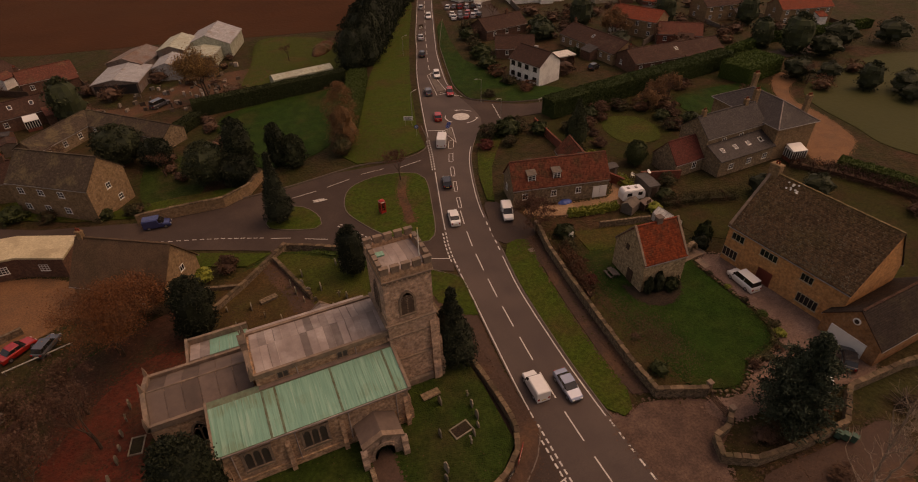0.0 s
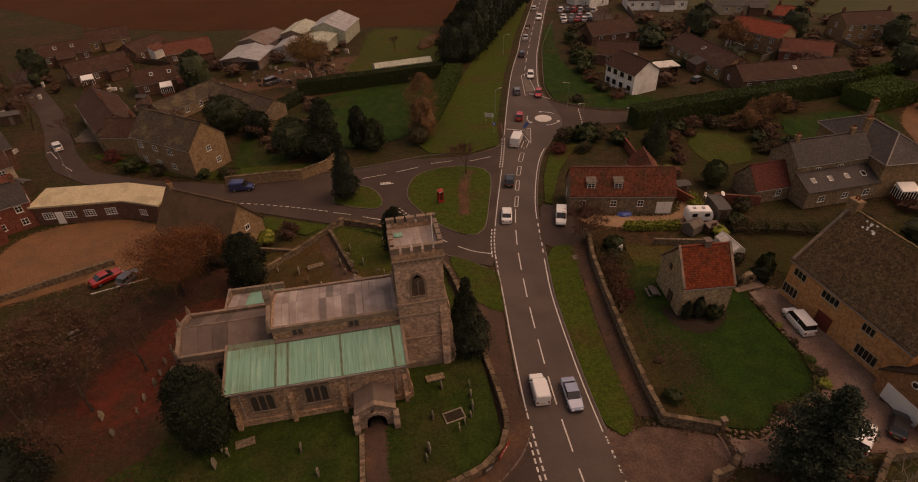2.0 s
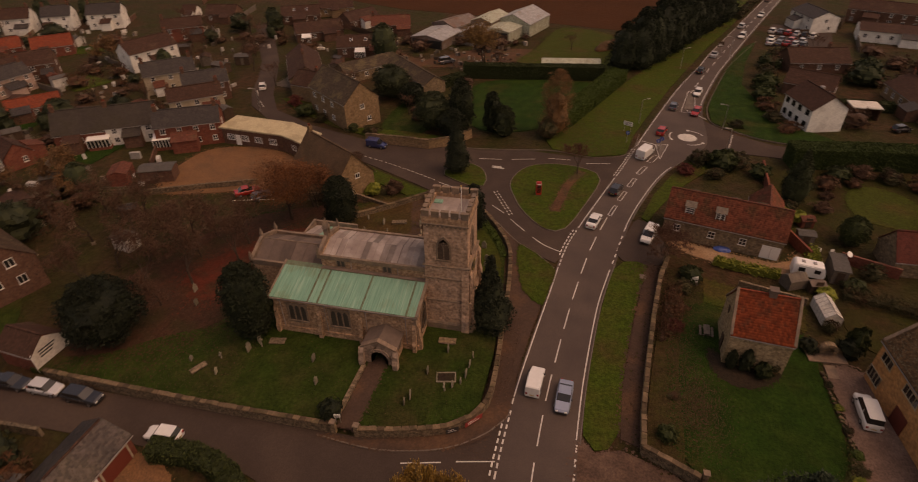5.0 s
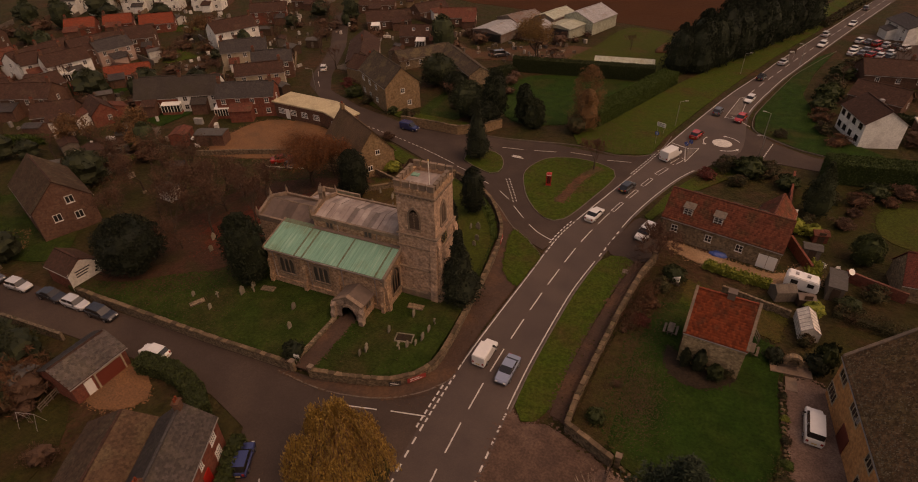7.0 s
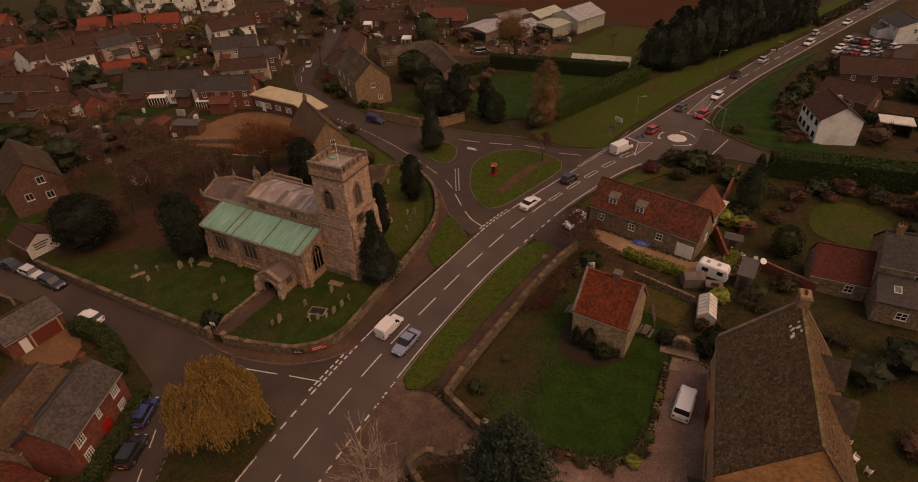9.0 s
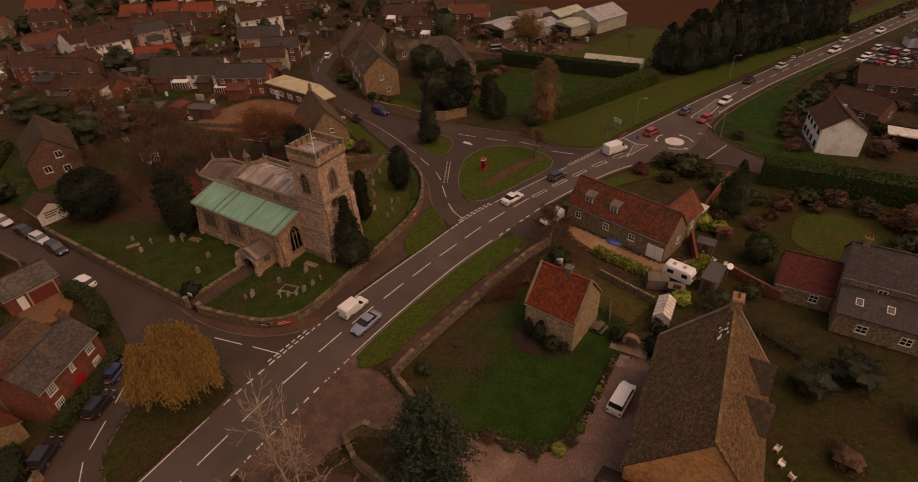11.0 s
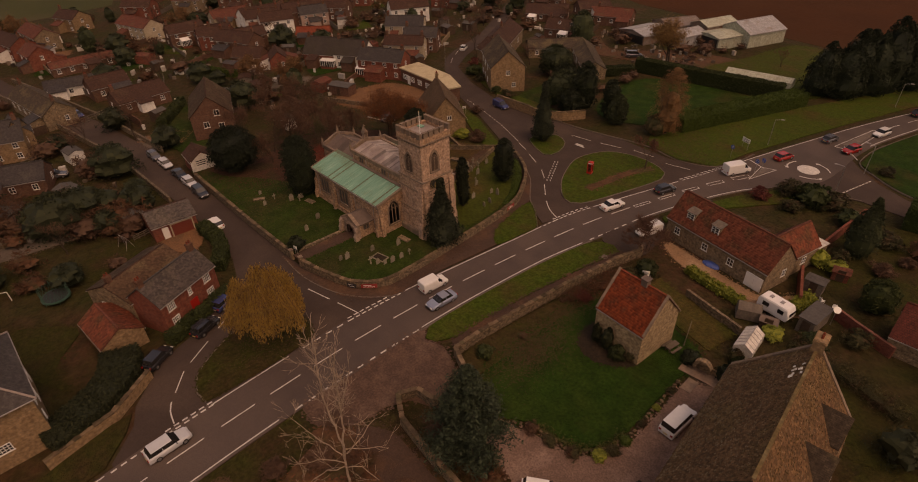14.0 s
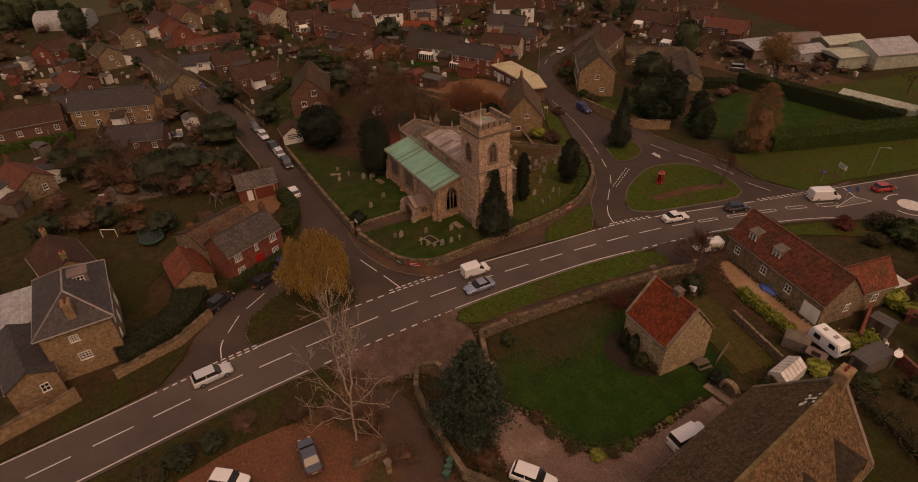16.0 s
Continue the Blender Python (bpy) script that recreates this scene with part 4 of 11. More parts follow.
# hatched boxes before the roundabout
for i in range(5):
    yc = 73.0 + 5.2 * i
    for f in (0.445 - 0.012 * i, 0.53 - 0.004 * i):
        dash("box_line", yc, f, 0.12, 3.2)
    for e in (-1.6, 1.6):
        mark("box_end", centre(yc + e, 0.4875 - 0.008 * i), yc + e, 0.62, 0.12, yaw_at(yc))


def edge_line(line, y0, y1, name="edge_line", inset=0.1):
    pts = [(x_at(line, y0 + 2 * i), y0 + 2 * i) for i in range(int((y1 - y0) / 2) + 1)]
    link_line(name, pts, inset)


def link_line(name, pts, inset=0.0, w=0.15, z=0.001):
    part(name, ribbon(bmesh.new(), pts, inset - w / 2, inset + w / 2, z, z + 0.008), road_paint, road)


def give_way(line, y0, y1, step, l, name="give_way_dash", rows=(0.0,), side=0.0):
    yy = y0
    while yy < y1:
        for r in rows:
            mark(name, x_at(line, yy) + r + side, yy + l / 2, 0.2, l, yaw_at(yy))
        yy += step


edge_line(left_edge, -88, -10)
edge_line(left_edge, 1.5, 13)
edge_line(left_edge, 29.5, 55.5)
edge_line(left_edge, 66.5, 85)
edge_line(left_edge, 99, 250)
edge_line(right_edge, -88, 7, inset=0.1)
edge_line(right_edge, 26.5, 57.5)
edge_line(right_edge, 67, 92)
edge_line(right_edge, 124, 250)
give_way(left_edge, -9.4, -3.5, 1.0, 0.6, rows=(0.0,))
give_way(left_edge, -3.6, 1.2, 0.95, 0.6, rows=(0.0, -0.5))
give_way(left_edge, 13.5, 20.5, 1.7, 0.9, rows=(0.0,))
give_way(left_edge, 20.6, 28.8, 0.95, 0.6, rows=(0.0, -0.55))
give_way(left_edge, 56, 58.4, 1.0, 0.6)
give_way(left_edge, 58.6, 66, 0.95, 0.6, rows=(0.0, -0.5))
give_way(left_edge, 85.5, 97, 0.95, 0.6, rows=(0.0, -0.5))
give_way(right_edge, 8, 26, 1.7, 0.9)
give_way(right_edge, 58, 66.5, 1.7, 0.9)
# centre lines of the side roads
for a, b in (((22.2, 22.25), (18.3, 21.4)), ((16.8, 21.0), (12.8, 20.05))):
    link_line("lane_dash", [a, b], 0, 0.14)
turn = smooth_line([(26.15, 59.45), (23.65, 60.65), (21.5, 62.45)], step=0.6)
link_line("turn_line", turn, 0, 0.14)
for a, b in (((20.05, 63.95), (17.35, 66.95)), ((15.9, 68.7), (13.5, 70.8)), ((10.7, 72.5), (7.4, 74.3)), ((5.4, 75.5), (2.5, 76.8)),
             ((33.5, 90.2), (29, 89.4)), ((26, 90.3), (21.5, 90.2)), ((19, 89.4), (14.5, 88.4)), ((12.5, 88), (8, 87.5)),
             ((-48, 104), (-51, 107.5)), ((-53, 110.5), (-55.4, 114)),
             ((18.3, -0.8), (15.7, 1.2)), ((14.8, 2.4), (12.8, 5.4)), ((11.4, 7.4), (10.1, 9.3))):
    link_line("side_dash", [a, b], 0, 0.12)
link_line("lay_by_line", smooth_line([(22.5, -2.5), (20.6, -2.2), (19.3, -1.6)], step=0.5), 0, 0.14)
for i in range(22):
    t = i / 22
    mark("junction_dash", 1.2 - 26 * t + 2 * math.sin(3 * t), 77.6 + 9.5 * t, 0.14, 0.7, 68, z=-0.004)
for i in range(9):
    mark("junction_dash", 13.2 + 0.45 * i, 75.2 - 0.85 * i, 0.16, 0.5, 40, z=-0.004)
    mark("junction_dash", 13.7 + 0.45 * i, 75.5 - 0.85 * i, 0.16, 0.5, 40, z=-0.004)
# painted word, too worn to read
for i in range(7):
    mark("word_bar", 11.6 + 0.5 * (i % 4), 84.4 + 0.45 * (i // 4), 0.3, 0.9, 75, z=-0.004)


def mini_roundabout():
    bm = bmesh.new()
    bmesh.ops.create_cone(bm, cap_ends=True, segments=40, radius1=1.9, radius2=1.55, depth=0.07, matrix=Matrix.Translation((49.3, 105.2, 0.035)))
    part("roundabout_dome", bm, road_paint, road, "worn white painted roundabout dome")
    for k in range(3):
        a0 = math.radians(25 + 120 * k)
        arc = [(49.3 + 3.6 * math.cos(a0 + 0.2 * i), 105.2 + 3.6 * math.sin(a0 + 0.2 * i)) for i in range(6)]
        link_line("roundabout_arrow", arc, 0, 0.22)
        tip = arc[-1]
        mark("arrow_head", tip[0], tip[1], 0.5, 0.7, math.degrees(a0 + 1.0) + 30)
    for a, b, n in (((39.9, 101.8), (43.2, 100.2), 6), ((54.5, 115.6), (50.6, 120.5), 8), ((56.6, 100.2), (58.8, 108.4), 9)):
        for i in range(n):
            t = (i + 0.5) / n
            mark("yield_dash", a[0] + (b[0] - a[0]) * t, a[1] + (b[1] - a[1]) * t, 0.2, 0.65, -math.degrees(math.atan2(b[0] - a[0], b[1] - a[1])))
    # splitter islands
    for loop in ([(42.9, 99.8), (44.6, 100.4), (43.2, 95.2)], [(50.2, 121), (52.2, 121), (53.4, 132), (52.2, 131)]):
        slab("traffic_island", loop, -0.2, 0.1, kerb_stone, "low kerbed traffic island with brown infill", "island", False)
        ring = loop + loop[:1]
        c = [sum(p[i] for p in loop) / len(loop) for i in (0, 1)]
        for p, q in zip(ring, ring[1:]):
            link_line("island_line", [(c[0] + (v[0] - c[0]) * 1.5, c[1] + (v[1] - c[1]) * 1.35) for v in (p, q)], 0, 0.13)


mini_roundabout()


# ---- walls ----
def stone_wall(name, pts, h, w=0.4, base=0.0, material=None, label="", coping=None, smooth=False, cope_h=0.12):
    """A garden wall along a line, with its coping stones as single pieces."""
    line = smooth_line(pts) if smooth else pts
    wall = tagged(part(name, ribbon(bmesh.new(), line, -w / 2, w / 2, base - 0.3, base + h), material or wall_stone), label, "wall", kind="structure")
    if coping is None:
        return wall
    rnd = random.Random(len(pts) * 7 + int(h * 10))
    meshes = []
    for k in range(4):
        bm = boxes((-0.38, 0.38, -w / 2 - 0.05, w / 2 + 0.05, 0, cope_h - 0.03 + 0.03 * k))
        bevelled(bm, 0.03)
        for v in bm.verts:
            v.co += Vector((rnd.uniform(-0.02, 0.02), rnd.uniform(-0.04, 0.04), rnd.uniform(-0.025, 0.025) if v.co.z > 0.05 else 0))
        me = bpy.data.meshes.new("coping_stone")
        bm.to_mesh(me)
        bm.free()
        me.materials.append(coping)
        meshes.append(me)
    for p, q in zip(line, line[1:]):
        d = math.dist(p, q)
        n = max(1, round(d / 0.75))
        yaw = math.degrees(math.atan2(q[1] - p[1], q[0] - p[0]))
        for i in range(n):
            t = (i + 0.5) / n
            ob = link("coping_stone", rnd.choice(meshes), None, wall)
            ob.matrix_basis = pose(p[0] + (q[0] - p[0]) * t, p[1] + (q[1] - p[1]) * t, base + h - 0.02, rnd.uniform(-5, 5), rnd.uniform(-2, 2), yaw + rnd.uniform(-5, 5))
    return wall


cope = surface("coping_stone", (0.1619, 0.1071, 0.06494), (0.1093, 0.07268, 0.04474), 1.5, (0.07286, 0.05738, 0.02886), 0.8, spread=0.45)
stone_wall("churchyard_wall", [(7.4, 22.3), (12, 23.2), (16.6, 24.6), (18.9, 26.3), (20.2, 28.8), (20.4, 33), (20.1, 40), (19.8, 46.5), (19.3, 52.5), (18.5, 57.4), (16.8, 61.2), (13.3, 66.4), (9.0, 69.9), (4.2, 72.4)], 1.15, 0.45, coping=cope, smooth=True, label="weathered stone churchyard wall with rough coping")
stone_wall("churchyard_wall", [(4.6, 22.2), (-8, 22.0), (-28.5, 22.1), (-32, 22.2)], 1.25, 0.45, coping=cope, label="weathered stone churchyard wall along the lane")
stone_wall("churchyard_wall", [(4.2, 72.4), (-3, 65.4), (-8.5, 60.8)], 1.2, 0.45, 0.3, coping=cope, label="weathered stone wall behind the graveyard")
stone_wall("churchyard_wall", [(-3, 65.4), (-12, 68.5), (-20, 66)], 1.3, 0.4, label="old stone wall behind the graveyard")
stone_wall("garden_wall", [(41.7, 59.6), (40.3, 54.8), (38.9, 46.3), (37.8, 37.8), (37.0, 31), (36.8, 26.3), (42.0, 23.9)], 1.35, 0.45, coping=cope, label="long weathered stone garden wall by the footpath")
stone_wall("garden_wall", [(41.8, 20.4), (40.6, 19.4), (38.3, 19.0), (37.3, 17.0), (40.2, 15.3), (46, 14.6), (52, 14.4), (56.5, 17.4), (66, 17), (78, 14)], 1.2, 0.45, coping=cope, label="stone wall curving beside a gateway")
stone_wall("garden_wall", [(51.0, 56.2), (55, 55.1), (59.3, 54.0)], 1.1, 0.35, label="low stone wall round the back lawn")
stone_wall("garden_wall", [(-16.8, 90.5), (-10, 90.4), (-3.0, 90.0), (1.5, 92.5), (4.5, 97)], 1.9, 0.45, coping=cope, label="high golden stone wall beside the parked van", material=gold_stone)
stone_wall("garden_wall", [(27, -52), (24, -34), (22.4, -25.5), (20.3, -17.6)], 1.7, 0.5, coping=cope, label="high stone roadside wall", material=gold_stone)
stone_wall("garden_wall", [(19.2, -13.8), (17.5, -6.8), (13.9, -1.9)], 1.3, 0.45, coping=cope, label="stone wall curving along the lay-by", material=gold_stone)
stone_wall("lane_wall", [(-49, 22.0), (-74, 19.2), (-94, 15.4), (-127, 8.6)], 1.2, 0.4, label="stone wall along the lane")
stone_wall("lane_wall", [(-26, 15.2), (-50, 14.2), (-73, 10.6), (-98, 6.5), (-122, 2)], 1.2, 0.4, label="stone wall along the lane")
stone_wall("churchyard_wall", [(2.0, 69.6), (5.2, 58.9)], 0.75, 0.4, 0.7, coping=cope, label="low stone wall beside the north church path")
stone_wall("manor_wall", [(60.0, 71.6), (62.3, 64.6)], 1.7, 0.35, label="red brick garden wall", material=red_brick)
stone_wall("manor_wall", [(66.6, 65.4), (68.8, 64.4), (73.5, 62.6)], 1.6, 0.35, label="red brick garden wall", material=red_brick)
stone_wall("manor_wall", [(61.6, 94), (60.7, 86), (60.1, 80)], 1.7, 0.35, label="red brick garden wall", material=red_brick)
stone_wall("yard_wall", [(-49, 62), (-40, 66), (-30.5, 69.8)], 1.0, 0.4, label="low stone wall below the yard")
stone_wall("path_border", [(4.6, 23.4), (4.9, 31)], 0.35, 0.5, 0.7, label="low stone border beside the church path")


# ---- houses ----
PANES = {}


def lattice(xs, zs, solid, y0, y1):
    """One connected frame on a lattice of cells: solid(i, j) tells which cells are filled."""
    bm = bmesh.new()
    made = {}

    def v(i, j, k):
        if (i, j, k) not in made:
            made[(i, j, k)] = bm.verts.new((xs[i], (y0, y1)[k], zs[j]))
        return made[(i, j, k)]
    nx, nz = len(xs) - 1, len(zs) - 1

    def full(i, j):
        return 0 <= i < nx and 0 <= j < nz and solid(i, j)
    for i in range(nx):
        for j in range(nz):
            if not full(i, j):
                continue
            bm.faces.new((v(i, j, 0), v(i + 1, j, 0), v(i + 1, j + 1, 0), v(i, j + 1, 0)))
            for di, dj, p, q in ((-1, 0, (i, j), (i, j + 1)), (1, 0, (i + 1, j), (i + 1, j + 1)), (0, -1, (i, j), (i + 1, j)), (0, 1, (i, j + 1), (i + 1, j + 1))):
                if not full(i + di, j + dj):
                    bm.faces.new((v(*p, 0), v(*q, 0), v(*q, 1), v(*p, 1)))
    return bm


def window_meshes(w, h, nx, ny):
    key = (round(w, 2), round(h, 2), nx, ny)
    if key not in PANES:
        t, g = 0.07, 0.03
        xs = [-w / 2 - 0.07, -w / 2, -w / 2 + t]
        for i in range(1, nx):
            xs += [-w / 2 + w * i / nx - g, -w / 2 + w * i / nx + g]
        xs += [w / 2 - t, w / 2, w / 2 + 0.07]
        zs = [-h / 2 - 0.1, -h / 2, -h / 2 + t]
        for i in range(1, ny):
            zs += [-h / 2 + h * i / ny - 0.022, -h / 2 + h * i / ny + 0.022]
        zs += [h / 2 - t, h / 2]

        def solid(i, j):
            if j == 0:
                return True
            return 0 < i < len(xs) - 2 and (i % 2 == 1 or j % 2 == 1)
        fr = lattice(xs, zs, solid, -0.07, 0.02)
        a, b = bpy.data.meshes.new("window"), bpy.data.meshes.new("pane")
        bmesh.ops.recalc_face_normals(fr, faces=fr.faces)
        fr.to_mesh(a)
        fr.free()
        boxes((-w / 2 + 0.02, w / 2 - 0.02, -0.03, 0.0, -h / 2 + 0.02, h / 2 - 0.02)).to_mesh(b)
        b.materials.append(glass)
        PANES[key] = (a, b)
    return PANES[key]


FRAMED = {}


def window(parent, x, y, z, yaw, w=1.1, h=1.2, nx=2, ny=2, paint=None, name="window"):
    """A framed window that faces along -y of the pose, with its glass."""
    paint = paint or white_paint
    a, b = window_meshes(w, h, nx, ny)
    key = (a.name, paint.name)
    if key not in FRAMED:
        FRAMED[key] = a.copy()
        FRAMED[key].materials.append(paint)
    ob = link(name, FRAMED[key], None, parent)
    ob.matrix_basis = pose(x, y, z, 0, 0, yaw)
    link("pane", b, None, ob)
    return ob


def chimney(parent, x, y, z0, z1, w=0.75, d=0.6, material=None, pots=2):
    bm = boxes((x - w / 2, x + w / 2, y - d / 2, y + d / 2, z0, z1), (x - w / 2 - 0.07, x + w / 2 + 0.07, y - d / 2 - 0.07, y + d / 2 + 0.07, z1 - 0.28, z1 - 0.1))
    ch = part("chimney", bm, material or brown_brick, parent)
    for i in range(pots):
        px = x + (i - (pots - 1) / 2) * 0.36
        part("chimney_pot", tube(bmesh.new(), (px, y, z1), (px, y, z1 + 0.4), 0.13, 0.1, 8), red_tile, ch)
    return ch


def door(parent, x, y, z, yaw, w=0.95, h=2.05, material=None, name="door"):
    bm = boxes((-w / 2, w / 2, -0.05, 0.03, 0, h), (-w / 2 - 0.08, -w / 2, -0.08, 0.03, 0, h + 0.08), (w / 2, w / 2 + 0.08, -0.08, 0.03, 0, h + 0.08), (-w / 2, w / 2, -0.08, 0.03, h, h + 0.08))
    return part(name, bm, material or dark_red_paint, parent, m=pose(x, y, z, 0, 0, yaw))


def gable_house(label, p0, p1, half, eave, ridge, wall_mat, roof_mat, name="house", category="house", over=0.25, chim=(), storeys=2, front=(), back=(), gables=True, tiles=None, group="", half_back=None, eave_back=None, win=(1.0, 1.15), paint=None, coped=False, base=0.0, skylights=0, ridge_mat=None, tile=(0.26, 0.3), chim_mat=None, kind=""):
    """A gabled house with its ridge from p0 to p1. front and back: the fractions along each long side that have windows.
    The front is on the right hand of the way from p0 to p1."""
    dx, dy = p1[0] - p0[0], p1[1] - p0[1]
    L = math.hypot(dx, dy)
    yaw = math.degrees(math.atan2(dy, dx))
    hb = half_back or half
    eb = eave_back if eave_back is not None else eave
    ob = thing(name, label, category, pose((p0[0] + p1[0]) / 2, (p0[1] + p1[1]) / 2, base, 0, 0, yaw), group, kind)
    a, b = -L / 2, L / 2
    part("wall", profile(bmesh.new(), [(-half, -0.4), (hb, -0.4), (hb, eb - 0.02), (0, ridge - 0.06), (-half, eave - 0.02)], a, b), wall_mat, ob)
    for side, h, e in ((-1, half, eave), (1, hb, eb)):
        ang = math.atan2(ridge - e, h)
        run = (h + over) / math.cos(ang)
        drop = over * math.tan(ang)
        t = 0.14
        x0, x1 = (a - (0 if coped else over * 0.7), b + (0 if coped else over * 0.7))
        bm = profile(bmesh.new(), [(0, ridge), (side * (h + over), e - drop), (side * (h + over), e - drop + t), (0, ridge + t)], x0, x1)
        roof = part("roof", bm, roof_mat, ob)
        if tiles is not None:
            rnd = np.random.RandomState(int(abs(p0[0] * 13 + p0[1] * 7)) % 1000 + side + 1)
            me = tiles_mesh("roof_tiles", x1 - x0, run, ang, tile[0], tile[1], rnd)
            m = pose((x0 + x1) / 2, side * (h + over), e - drop + t + 0.008, 0, 0, 0 if side < 0 else 180)
            link("roof_tiles", me, tiles, ob, m=m, kind="stuff")
        # gutter
        part("gutter", boxes((x0, x1, side * (h + over) - 0.06, side * (h + over) + 0.06, e - drop - 0.08, e - drop + 0.04)), grey_paint, ob)
        for f in (front if side < 0 else back):
            x = a + f * L
            for s in range(storeys):
                z = eave * (s + 0.5) / storeys + 0.15
                window(ob, x, side * h - 0.0, z, 0 if side < 0 else 180, *win, 2 if win[0] < 1.5 else 3, 2, paint)
    n = max(2, round(L / 0.45))
    part("ridge_tiles", boxes(*[(a + L * i / n + 0.01, a + L * (i + 1) / n - 0.01, -0.14, 0.14, ridge + 0.02, ridge + 0.2 + 0.015 * (i % 3)) for i in range(n)]), ridge_mat or roof_mat, ob)
    if coped:
        for x in (a, b):
            for side, h, e in ((-1, half, eave), (1, hb, eb)):
                bm = profile(bmesh.new(), [(0, ridge + 0.1), (side * (h + 0.1), e - 0.02), (side * (h + 0.1), e + 0.34), (0, ridge + 0.46)], x - 0.2, x + 0.2)
                part("gable_coping", bm, ashlar, ob)
    if gables and (ridge - eave) > 1.2:
        for s in range(storeys):
            z = eave * (s + 0.5) / storeys + 0.15
            window(ob, a - 0.0, 0.0 if s else half * 0.35, z, 270, win[0] * 0.85, win[1], 2, 2, paint)
            window(ob, b + 0.0, 0.0 if s else half * 0.35, z, 90, win[0] * 0.85, win[1], 2, 2, paint)
    for f in chim:
        chimney(ob, a + 0.45 + f * (L - 0.9), 0, ridge - 0.9, ridge + 1.15, material=chim_mat)
    for i in range(skylights):
        f = (i + 1) / (skylights + 1)
        ang = math.atan2(ridge - eave, half)
        m = pose(a + f * L, -half * 0.45, eave + (ridge - eave) * 0.55 + 0.2, math.degrees(ang), 0, 0)
        sk = part("skylight", boxes((-0.4, 0.4, -0.55, 0.55, 0, 0.06)), white_paint, ob, m=m)
        part("pane", boxes((-0.32, 0.32, -0.47, 0.47, 0.06, 0.07)), glass, sk)
    return ob


def hip_house(label, x0, x1, y0, y1, eave, ridge, wall_mat, roof_mat, over=0.4, name="house", base=0.0, m=None, tiles=None):
    """A house with a hipped roof on a rectangle; m places the rectangle."""
    ob = thing(name, label, "house", m)
    part("wall", boxes((x0, x1, y0, y1, -0.4, eave)), wall_mat, ob)
    w = min(x1 - x0, y1 - y0) / 2
    if x1 - x0 > y1 - y0:
        r = [((x0 + w), (y0 + y1) / 2), ((x1 - w), (y0 + y1) / 2)]
    else:
        r = [((x0 + x1) / 2, (y0 + w)), ((x0 + x1) / 2, (y1 - w))]
    bm = bmesh.new()
    c = [bm.verts.new((x, y, eave)) for x, y in ((x0 - over, y0 - over), (x1 + over, y0 - over), (x1 + over, y1 + over), (x0 - over, y1 + over))]
    t = [bm.verts.new((*p, ridge)) for p in r]
    if x1 - x0 > y1 - y0:
        faces = ((c[0], c[1], t[1], t[0]), (c[1], c[2], t[1]), (c[2], c[3], t[0], t[1]), (c[3], c[0], t[0]))
    else:
        faces = ((c[0], c[1], t[0]), (c[1], c[2], t[1], t[0]), (c[2], c[3], t[1]), (c[3], c[0], t[0], t[1]))
    for f in faces:
        bm.faces.new(f)
    bm.faces.new(c[::-1])
    part("roof", bm, roof_mat, ob)
    corners = [(x0 - over, y0 - over), (x1 + over, y0 - over), (x1 + over, y1 + over), (x0 - over, y1 + over)]
    pairs = [(corners[0], r[0]), (corners[3], r[0]), (corners[1], r[1]), (corners[2], r[1])] if x1 - x0 > y1 - y0 else [(corners[0], r[0]), (corners[1], r[0]), (corners[2], r[1]), (corners[3], r[1])]
    for p, q in pairs:
        part("hip_tiles", tube(bmesh.new(), (*p, eave + 0.05), (*q, ridge + 0.05), 0.11, 0.11, 6), lead, ob)
    part("ridge_tiles", tube(bmesh.new(), (*r[0], ridge + 0.05), (*r[1], ridge + 0.05), 0.12, 0.12, 6), lead, ob)
    for k, (p, q) in enumerate(zip(corners, corners[1:] + corners[:1])):
        bm = bmesh.new()
        tube(bm, (*p, eave - 0.06), (*q, eave - 0.06), 0.07, 0.07, 6)
        part("gutter", bm, grey_paint, ob)
    return ob


def conservatory(label, x, y, yaw, w=3.2, d=2.6, h=2.2):
    ob = thing("conservatory", label, "conservatory", pose(x, y, 0, 0, 0, yaw))
    part("base_wall", boxes((-w / 2, w / 2, -d / 2, d / 2, -0.2, 0.6)), red_brick, ob)
    part("glazing", boxes((-w / 2 + 0.05, w / 2 - 0.05, -d / 2 + 0.05, d / 2 - 0.05, 0.6, h)), glass, ob)
    bm = bmesh.new()
    n = 6
    for i in range(n + 1):
        xx = -w / 2 + w * i / n
        box(bm, xx - 0.05, xx + 0.05, -d / 2 - 0.02, -d / 2 + 0.08, 0.6, h)
    for i in range(5):
        yy = -d / 2 + d * i / 4
        for s in (-1, 1):
            box(bm, s * w / 2 - 0.05, s * w / 2 + 0.05, yy - 0.05, yy + 0.05, 0.6, h)
    box(bm, -w / 2 - 0.06, w / 2 + 0.06, -d / 2 - 0.06, d / 2 + 0.06, h, h + 0.14)
    part("frame", bm, white_paint, ob)
    part("roof", profile(bmesh.new(), [(-d / 2, h + 0.14), (d / 2, h + 0.14), (d / 2, h + 0.7)], -w / 2, w / 2), white_paint, ob)
    return ob


# ---- the church ----
church = thing("church", "old ironstone parish church with square tower and green copper aisle roof", "church", pose(2, 42, 0.6))
SHIFT = pose(-2, -42, -0.6)


def cp(name, bm, material, label="", parent=None):
    return part(name, bm, material, parent or church, label, None if parent else SHIFT)


